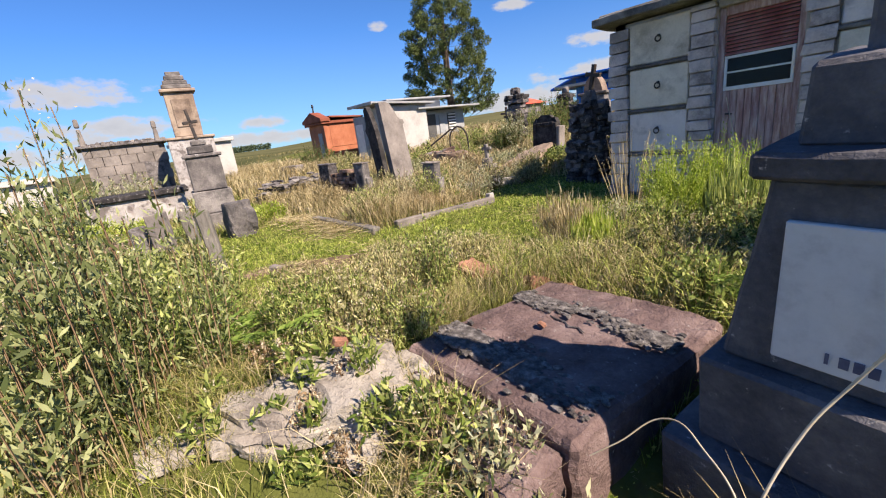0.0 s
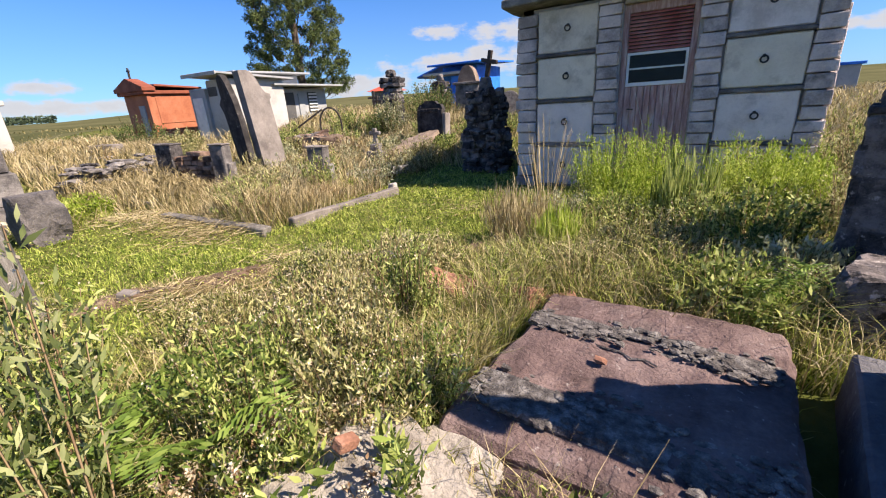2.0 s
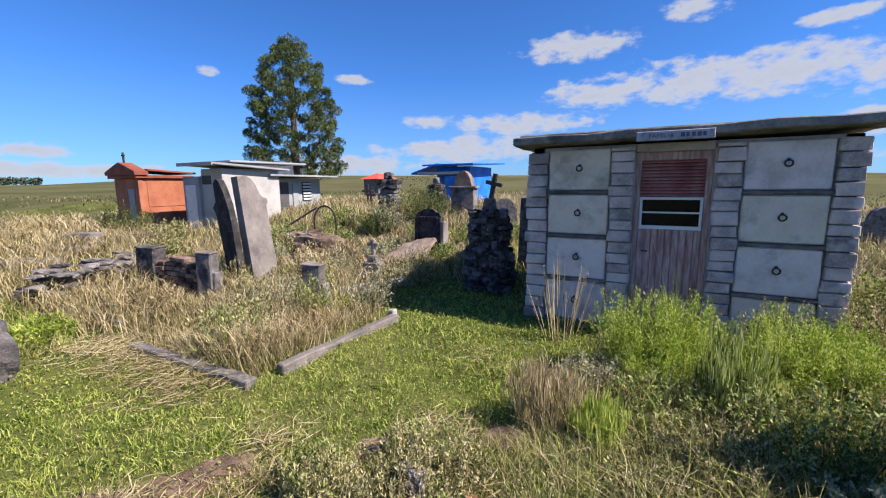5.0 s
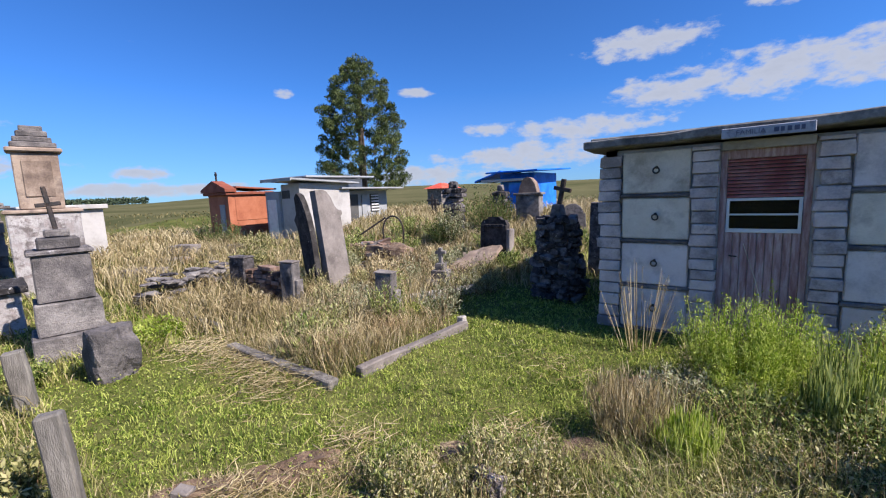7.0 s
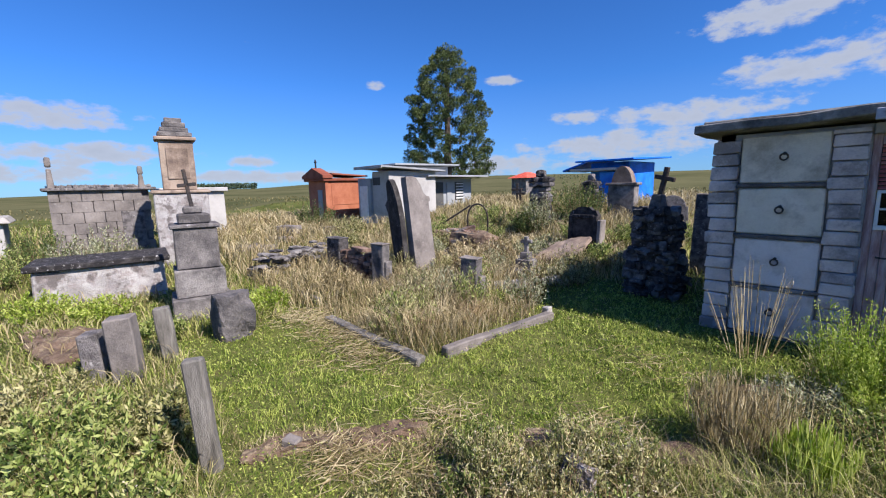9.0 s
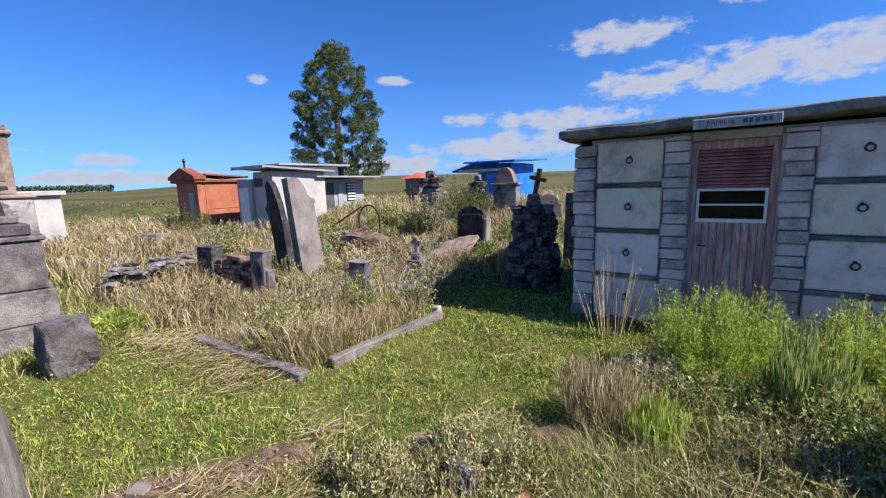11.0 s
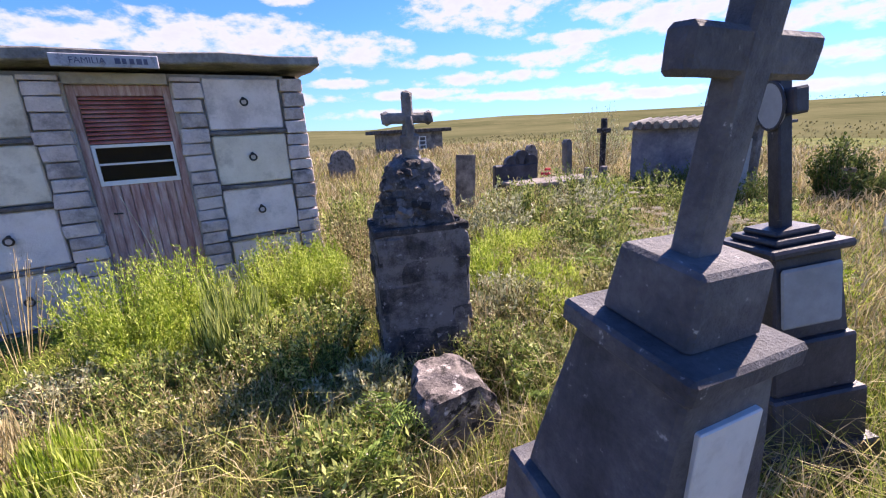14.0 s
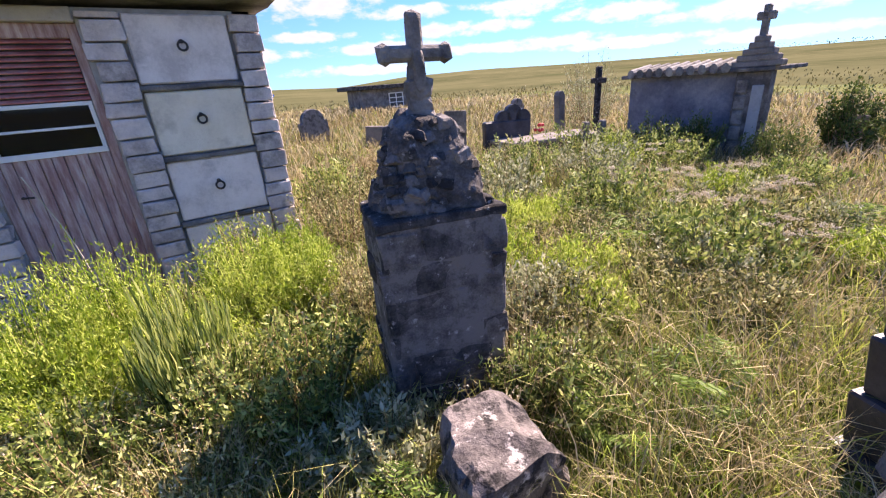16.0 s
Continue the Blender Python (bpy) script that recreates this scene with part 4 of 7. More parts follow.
def build_slope_graves():
    # dark framed headstone with a sloping cover before it
    t = thing("headstone", "blackened shouldered headstone behind a broken grave cover", "headstone", pose(-6.56, 8.65, gz(-6.5, 8.6), -4, 0, 4))
    prof = [(-0.33, -0.3), (0.33, -0.3), (0.33, 1.02), (0.27, 1.12), (0.2, 1.12), (0.12, 1.19), (-0.12, 1.19), (-0.2, 1.12), (-0.27, 1.12), (-0.33, 1.02)]
    part("headstone_body", rough_up(prism(prof, 0.07), 0.008, 5.0), BLACKENED, t)
    bm = boxm(-0.33, -0.25, -0.11, -0.06, -0.2, 1.0, 0.012)
    box(bm, 0.25, 0.33, -0.11, -0.06, -0.2, 1.0, 0.012)
    box(bm, -0.25, 0.25, -0.11, -0.06, 0.94, 1.02, 0.012)
    part("raised_border", rough_up(bm, 0.006, 6.0), BLACKENED, t)
    # pier's paler stone carries the sunlight on this side
    part("side_pier", rough_up(boxm(0.335, 0.43, -0.12, 0.14, -0.2, 0.92, 0.02), 0.012, 4, 2), PALESTONE, t, "side pier in paler grey for the headstone's sunlit side")
    rnd = random.Random(21)
    bm = boxm(-0.5, 0.5, -0.48, 0.48, -0.05, 0.05, 0.02)
    o = tagged(link_mesh("broken_cover", rough_up(rough_up(bm, 0.05, 2.4, 8), 0.02, 9.0), WARMSTONE), "broad sloping brown grave cover, cracked and sunk", "grave slab", "collapsed grave cover")
    o.matrix_basis = pose(-6.72, 8.1, gz(-6.7, 8.1) + 0.3, 16, -12, 8)
    for k in range(6):
        bm = boxm(-0.26, 0.26, -0.18, 0.18, -0.045, 0.045, 0.015)
        rough_up(bm, 0.05, 3.0, 3, k * 3)
        o = tagged(link_mesh("broken_cover", bm, GREYSTONE if k % 2 else WARMSTONE), "broken flat stone of a collapsed grave cover", "grave slab", "collapsed grave cover")
        x, y = -7.0 + rnd.uniform(-0.45, 0.35), 7.75 + rnd.uniform(-0.25, 0.2)
        o.matrix_basis = pose(x, y, gz(x, y) + 0.1 + 0.02 * k, rnd.uniform(8, 24), rnd.uniform(-16, 6), rnd.uniform(-40, 40))
    # small stepped cross
    t = thing("stepped_cross", "small dark stone cross on a stepped base in the grass", "grave cross", pose(-6.5, 6.5, 0.04, 0, 0, 14))
    t.scale = (1.0, 1.0, 0.88)
    for a in ((-0.24, 0.24, -0.22, 0.22, -0.1, 0.24), (-0.16, 0.16, -0.15, 0.15, 0.24, 0.43), (-0.09, 0.09, -0.09, 0.09, 0.43, 0.58)):
        part("step", rough_up(boxm(*a, bevel=0.015), 0.01, 5, 2, a[5]), GREYSTONE, t)
    bm = bmesh.new()
    ring(bm, (-0.08, -0.235, 0.14), 0.075, 0.018)
    part("wreath", bm, GREYSTONE, t, "round carved stone wreath")
    o = part("cross", rough_up(cross_bm(0.34, 0.22, 0.075), 0.005, 8.0), GREYSTONE, t)
    o.location = (0, 0, 0.57)
    # square stub posts and the low brick wall between two of them
    for x, y, w, hh, mt, step, lb in ((-6.28, 4.76, 0.15, 0.68, GREYSTONE, 1, "square broken grave post standing in dry grass"), (-8.3, 4.42, 0.15, 0.76, GREYSTONE, 1, "square dark grave post beside a low brick wall"), (-9.72, 4.3, 0.2, 0.78, DARKSTONE, 0, "dark rounded stub of a grave post in dry grass")):
        t = thing("grave_post", lb, "stone post", pose(x, y, 0, 0, 2, 14), "stub posts in the dry grass")
        bm = boxm(-w, w, -w * 0.62, w * 0.62, -0.2, hh, 0.018)
        rough_up(rough_up(bm, 0.018, 4, 6, x), 0.008, 16.0)
        part("post_body", bm, mt, t)
        part("post_cap", rough_up(boxm(-w * 1.06, w * 1.04, -w * 0.68, w * 0.68, hh, hh + 0.03, 0.01), 0.01, 6, 4, x), PALESTONE if step else mt, t, "pale worn top slab" if step else "")
        if step:
            part("lower_block", rough_up(boxm(w + 0.002, w + 0.07, -w * 0.5, w * 0.6, -0.2, hh * 0.62, 0.015), 0.012, 5, 3, x), GREYSTONE, t)
    t = thing("brick_wall", "low tumbled wall of old brown bricks between two stub posts", "brick wall", pose(-9.02, 4.42, 0.0, 0, 0, 6))
    bm = boxm(-0.5, 0.5, -0.5, 0.5, -0.5, 0.5, 0.07)
    me = bpy.data.meshes.new("brick")
    rough_up(bm, 0.05, 2.5).to_mesh(me)
    bm.free()
    me.materials.append(OLDBRICK)
    for row in range(8):
        x = -0.6 + 0.1 * (row % 2)
        while x < 0.55:
            w = rnd.uniform(0.13, 0.24)
            if row > 5 and rnd.random() < 0.25 * (row - 5):
                x += w
                continue
            o = new("brick", me)
            o.parent, o.scale = t, (w - 0.01, rnd.uniform(0.16, 0.24), 0.072)
            o.location = (x + w / 2, rnd.uniform(-0.03, 0.03), 0.04 + row * 0.082)
            o.rotation_euler = (rnd.uniform(-0.06, 0.06), rnd.uniform(-0.07, 0.07), rnd.uniform(-0.15, 0.15))
            x += w
    # tall leaning stele: a pale shouldered slab with a blackened plate against it
    t = thing("stele", "tall leaning pale stone stele with a blackened front plate", "grave stele", pose(-8.7, 5.5, 0.1, 0, -7, 6))
    t.scale = (0.78, 0.78, 1.0)
    pale = [(-0.36, -0.2), (0.4, -0.2), (0.38, 1.36), (0.44, 1.39), (0.44, 1.47), (0.31, 1.5), (0.22, 1.57), (0.13, 1.74), (0.02, 1.86), (-0.1, 1.9), (-0.36, 1.9)]
    dark = [(-0.27, 0.1), (0.3, 0.1), (0.33, 1.0), (0.27, 1.4), (0.16, 1.7), (0.02, 1.86), (-0.1, 1.9), (-0.24, 1.84), (-0.26, 1.5), (-0.42, 1.4), (-0.33, 1.22)]
    o = part("pale_slab", rough_up(prism(pale, 0.1), 0.01, 4.0), PALESTONE, t, "pale bare slab with a stepped shoulder")
    o.matrix_basis = pose(0.3, 0.12, 0, 0, 0, 90)
    o = part("dark_plate", rough_up(prism(dark, 0.07), 0.012, 4.0), BLACKENED, t, "blackened carved front plate")
    o.matrix_basis = pose(-0.08, -0.3, 0, 0, 0, -14)
    # fallen kerb stones and beams around the plot
    for (xa, ya), (xb, yb), w, hh, mt, lb in (((-4.98, 3.02), (-4.92, 4.92), 0.055, 0.09, PALESTONE, "straight grey cement grave kerb lying on the lawn"), ((-4.98, 2.7), (-6.95, 2.68), 0.06, 0.07, WOODGREY, "long weathered grey beam sunk in straw"), ((-7.9, 3.0), (-8.8, 2.98), 0.05, 0.08, WOODGREY, "weathered grey kerb sunk in straw"), ((-6.6, 5.3), (-5.9, 6.9), 0.07, 0.1, CEMENT, "grey cement kerb half hidden by dry grass"), ((-4.93, 4.92), (-5.04, 4.93), 0.05, 0.15, CEMENT, "upright stub at the end of a grave kerb")):
        d = Vector((xb - xa, yb - ya, gz(xb, yb) - gz(xa, ya)))
        bm = boxm(0, d.length, -w, w, -0.05, hh, 0.012)
        rough_up(rough_up(bm, 0.012, 4, 5, xa), 0.008, 15.0)
        o = tagged(link_mesh("grave_kerb", bm, mt), lb, "kerb")
        o.matrix_basis = Matrix.Translation((xa, ya, gz(xa, ya) + 0.02)) @ d.to_track_quat("X", "Z").to_matrix().to_4x4()
    # rubble wall further left
    t = thing("rubble_wall", "low tumbled dry-stone wall in dry grass", "stone wall", pose(0, 0, 0))
    for k in range(110):
        u = rnd.random()
        x, y = -10.2 - 0.9 * u + rnd.uniform(-0.3, 0.3), 2.7 + 1.9 * u
        r = rnd.uniform(0.07, 0.16)
        bm = bmesh.new()
        stone(bm, (0, 0, 0), (r * 1.25, r * 0.9, r * 0.36), k + 50, 1, 0.2)
        o = part("stone", bm, GREYSTONE if rnd.random() < 0.7 else DARKSTONE, t)
        o.location = (x, y, gz(x, y) + rnd.uniform(0, 0.42))
        o.rotation_euler = (0, 0, rnd.uniform(0, 6))
    t = thing("grave_mound", "mound of old bricks and stones overgrown with grass", "rubble mound", pose(0, 0, 0))
    bm = bmesh.new()
    stone(bm, (-9.7, 8.0, gz(-9.7, 8.0) + 0.05), (1.6, 0.6, 0.62), 5.5, 4, 0.2)
    part("earth_core", rough_up(bm, 0.05, 4.0), DIRT, t, "brown earth and rubble")
    for k in range(280):
        x, y = rnd.uniform(-11.0, -8.4), rnd.gauss(7.85, 0.3)
        r = rnd.uniform(0.08, 0.19)
        bm = boxm(-r, r, -r * 0.7, r * 0.7, -r * 0.26, r * 0.26, r * 0.1)
        rough_up(bm, r * 0.3, 0.7 / r, 1, k)
        o = part("stone", bm, (OLDBRICK, DARKSTONE, GREYSTONE)[k % 3], t)
        q = max(0.0, 1 - ((x + 9.7) / 1.45) ** 2) * math.exp(-((y - 8.0) / 0.4) ** 2)
        o.matrix_basis = pose(x, y, gz(x, y) + 0.03 + rnd.uniform(0.36, 0.6) * q, rnd.uniform(-12, 12), rnd.uniform(-12, 12), rnd.uniform(0, 360))
    t = thing("fallen_arch", "bent dark iron arch lying on the rubble mound", "ironwork", pose(-10.0, 8.9, gz(-10.0, 8.9) + 0.7, 0, 0, 30))
    bm = bmesh.new()
    arc = [Vector((0.42 * math.cos(a), 0, 0.42 * math.sin(a))) for a in [math.pi * k / 10 for k in range(11)]]
    arc = [Vector((0.3, 0, -0.8))] + [Vector((p.x * 0.7, p.y, p.z)) for p in arc] + [Vector((-0.3, 0, -0.8))]
    for p0, p1 in zip(arc, arc[1:]):
        rod(bm, p0, p1, 0.025, 0.025, 6)
    part("arch_bar", bm, IRON, t)
    bm = bmesh.new()
    rod(bm, (-0.2, 0, 0.38), (-1.2, -0.2, -0.25), 0.025, 0.025, 6)
    part("fallen_bar", bm, IRON, t)
    # monuments further up
    for x, y, hh, w, mt, ar, lb in ((-5.8, 11.8, 0.8, 0.7, DARKSTONE, True, "low dark tomb half hidden in weeds"), (-2.2, 9.9, 1.1, 0.5, GREYSTONE, True, "grey headstone standing behind the vault"), (-4.25, 8.9, 1.5, 0.42, DARKSTONE, False, "dark upright headstone beside the vault")):
        headstone("headstone", pose(x, y, gz(x, y), rnd.uniform(-4, 2), rnd.uniform(-3, 3), rnd.uniform(-25, 35)), w, hh, 0.2, mt, lb, ar, None, 0.15)
    bm = bmesh.new()
    for z, r in ((0.5, 0.09), (0.75, 0.1), (0.98, 0.085), (1.15, 0.06)):
        stone(bm, (0, 0, z), (r * 1.3, r * 1.1, 0.2), z, 2, 0.1)
    box(bm, -0.1, 0.1, -0.1, 0.1, -0.1, 0.45, 0.015)
    o = tagged(link_mesh("stone_urn", bm, GREYPAINT), "slim pale stone urn standing before a dark headstone", "urn")
    o.matrix_basis = pose(-3.93, 8.55, gz(-3.9, 8.6) + 0.05)
    brick_pillar(-8.95, 10.5, 0.5, 1.5, 15, 4, False)
    brick_pillar(-8.2, 12.0, 0.38, 1.15, 10, 8, True)
    # domed tomb
    t = thing("domed_tomb", "grey cement tomb pillar with a rounded cap", "tomb", pose(-7.4, 12.4, gz(-7.4, 12.4), 0, 0, 12))
    t.scale = (0.86, 0.86, 0.95)
    part("tomb_body", rough_up(boxm(-0.42, 0.42, -0.35, 0.35, -0.2, 0.95, 0.02), 0.012, 3, 3), GREYSTONE, t)
    part("cornice", boxm(-0.5, 0.5, -0.42, 0.42, 0.95, 1.03, 0.015), GREYSTONE, t)
    bm = bmesh.new()
    f = bm.faces.new([bm.verts.new((0.33 * math.cos(a) * (1 - 0.15 * math.sin(a)), -0.3, 1.03 + 0.5 * math.sin(a))) for a in [math.pi * k / 12 for k in range(13)]])
    e = bmesh.ops.extrude_face_region(bm, geom=[f])
    for v in e["geom"]:
        if isinstance(v, bmesh.types.BMVert):
            v.co.y = 0.3
    bmesh.ops.recalc_face_normals(bm, faces=bm.faces[:])
    part("rounded_cap", bm, WARMSTONE, t)
    # crosses standing on the slope
    for x, y, hh, w, rz, lean, mt in ((-4.6, 11.2, 1.05, 0.5, 10, 10, IRON), (-4.1, 11.8, 0.8, 0.45, 0, -4, IRON), (-3.2, 13.5, 1.4, 0.6, 5, 0, GREYSTONE), (-13.0, 14.6, 0.9, 0.5, 30, 0, IRON), (-12.4, 14.0, 0.7, 0.4, 20, 3, IRON)):
        o = tagged(link_mesh("grave_cross", cross_bm(hh, w, 0.09), mt), "plain dark grave cross standing in grass", "grave cross", "crosses on the slope")
        o.matrix_basis = pose(x, y, gz(x, y), 0, lean, rz)


build_slope_graves()


# ---- small chapels ----
def roof_sheet(x0, x1, y0, y1, za, zb, th=0.07):
    """Sloped roof plate, za at y0 and zb at y1."""
    bm = boxm(x0, x1, y0, y1, 0, th, 0.01)
    for v in bm.verts:
        v.co.z += za + (zb - za) * (v.co.y - y0) / (y1 - y0)
    return bm


def build_chapels():
    # white chapel
    z = 0.4
    t = thing("white_chapel", "white rendered burial chapel with a thin flat roof", "chapel", pose(-15.0, 9.35, z))
    part("wall", boxm(-1.17, 0.0, 0.0, 2.35, -0.3, 2.0, 0.01), WHITEWASH, t)
    part("annex", boxm(-2.1, -1.173, -0.1, 1.3, -0.3, 1.8, 0.01), GREYPAINT, t, "pale grey side annex")
    part("annex_door", boxm(-1.95, -1.35, -0.13, -0.103, -0.1, 1.5, 0.008), WHITEFRAME, t)
    part("roof", roof_sheet(-1.65, 0.3, -0.5, 2.65, 2.17, 2.02), ZINC, t, "thin grey zinc roof sheet")
    part("fascia", boxm(-1.66, 0.31, -0.53, -0.5, 2.13, 2.25, 0.006), WHITEWASH, t, "white painted fascia board")
    part("gable_fill", boxm(-1.15, -0.02, 0.02, 2.33, 2.0, 2.05), WHITEWASH, t)
    # no hole in the wall: dark plate coloured as the window's shade
    part("window", boxm(-1.1, -0.6, -0.02, 0.02, 1.52, 1.82, 0.004), INSIDE, t, "small dark plate painted as a shaded window opening")
    # grey chapel with raised roof
    t = thing("grey_chapel", "pale grey burial chapel with a two-tier zinc roof", "chapel", pose(-15.6, 11.9, 0.5))
    part("wall", boxm(-3.0, 0.0, 0.0, 2.55, -0.3, 1.66, 0.01), GREYPAINT, t)
    part("roof", roof_sheet(-3.3, 0.75, -0.7, 2.95, 1.72, 1.7), ZINC, t, "grey zinc roof sheet")
    part("clerestory", boxm(-2.6, -0.9, -0.9, 1.9, 1.78, 2.22), GREYPAINT, t)
    part("upper_roof", roof_sheet(-2.9, -0.4, -1.5, 2.2, 2.24, 2.26), ZINC, t, "raised zinc roof sheet")
    # porch shade is a flat dark sheet on the closed wall
    part("porch_shade_sheet", boxm(0.001, 0.02, 0.1, 0.75, 0.0, 1.5), INSIDE, t, "dark sheet standing in for the shade of an open porch")
    d = part("door", boxm(0.0, 0.05, 0.95, 1.25, 0.0, 1.45, 0.005), GREYPAINT, t)
    for k in range(6):
        part("louvre", boxm(0.05, 0.07, 1.5, 1.95, 0.75 + k * 0.13, 0.81 + k * 0.13, 0.004), WHITEFRAME, t)
    # dark sheet coloured as the shade between the louvres
    part("louvre_shade_sheet", boxm(0.0, 0.03, 1.48, 1.97, 0.7, 1.5), INSIDE, t)
    # orange chapel
    t = thing("orange_chapel", "orange painted burial chapel with dark gable and small cross", "chapel", pose(-18.4, 8.45, 0.38))
    part("wall", boxm(-1.7, 0.0, 0.0, 1.75, -0.3, 1.78, 0.01), ORANGE, t)
    part("side_panel", boxm(0.0, 0.02, 0.25, 1.62, 0.75, 1.7, 0.006), ORANGE, t, "bright orange wall panel")
    part("door", boxm(-0.75, -0.35, -0.03, 0.01, 0.0, 1.4, 0.008), GREYPAINT, t)
    part("pilaster", boxm(-0.12, 0.03, -0.04, 0.12, -0.1, 1.72, 0.006), ORANGE, t)
    part("cornice", boxm(-1.85, 0.12, -0.15, 1.9, 1.78, 1.9, 0.015), ORANGE_DK, t)
    bm = bmesh.new()
    f = bm.faces.new([bm.verts.new(p) for p in ((-1.9, -0.2, 1.9), (0.18, -0.2, 1.9), (0.18, -0.2, 2.02), (-0.85, -0.2, 2.36), (-1.9, -0.2, 2.02))])
    e = bmesh.ops.extrude_face_region(bm, geom=[f])
    for v in e["geom"]:
        if isinstance(v, bmesh.types.BMVert):
            v.co.y = 0.25
    bmesh.ops.recalc_face_normals(bm, faces=bm.faces[:])
    part("gable", bm, ORANGE_DK, t)
    part("roof", roof_sheet(-1.85, 0.15, 0.25, 2.0, 2.05, 1.95), ORANGE_DK, t)
    o = part("cross", cross_bm(0.36, 0.16, 0.06), IRON, t)
    o.location = (-0.85, 0.0, 2.36)
    # red-roofed chapel, far
    t = thing("red_roofed_chapel", "small pale chapel with a red hipped roof", "chapel", pose(-20.6, 26.0, 0.95))
    t.scale = (0.62, 0.62, 0.85)
    part("wall", boxm(-1.6, 0.5, -1.6, 1.8, -0.3, 1.6), GREYSTONE, t, "weathered grey wall")
    bm = boxm(-2.0, 0.9, -2.0, 2.2, 1.6, 2.1, 0.0, top=(1.3, 1.7))
    part("roof", bm, REDROOF, t, "bright red hipped roof")
    # blue chapel
    t = thing("blue_chapel", "bright blue burial chapel with a sloping blue roof", "chapel", pose(-9.5, 16.2, 0.8))
    part("wall", boxm(-1.0, 0.55, 0.0, 2.4, -0.3, 1.8, 0.01), BLUEPAINT, t)
    part("porch_wall", boxm(-0.25, 0.3, -0.7, 0.0, -0.3, 1.4, 0.01), BLUEPAINT, t)
    part("roof", roof_sheet(-1.2, 1.1, -0.9, 2.7, 1.8, 1.95), BLUEPAINT, t)
    bm = boxm(-2.5, -1.15, 0.3, 2.3, 0, 0.08, 0.01)
    for v in bm.verts:
        v.co.z += 1.5 + (v.co.x + 2.5) * 0.3
    part("side_roof", bm, BLUEPAINT, t)
    part("porch_slab", boxm(-1.4, 0.45, -0.95, 0.2, 1.46, 1.56, 0.01), WHITEWASH, t, "pale porch slab")
    # small white chapel at the left and a white hut
    t = thing("small_white_chapel", "small white chapel with a flat cornice beside the path", "chapel", pose(-17.0, 4.1, 0.38))
    part("wall", boxm(-1.6, 0.0, -1.7, 0.0, -0.3, 1.45, 0.01), WHITEWASH, t)
    part("cornice", boxm(-1.75, 0.12, -1.8, 0.1, 1.45, 1.58, 0.015), WHITEWASH, t)
    t = thing("white_hut", "small white tomb hut with a grey slab roof", "tomb", pose(-15.6, -1.1, 0.35))
    part("wall", boxm(-1.2, 0.0, -1.5, 0.15, -0.3, 0.85, 0.01), WHITEWASH, t)
    part("roof", boxm(-1.35, 0.15, -1.65, 0.3, 0.85, 1.0, 0.02, top=(0.1, 0.1)), CEMENT, t)


build_chapels()


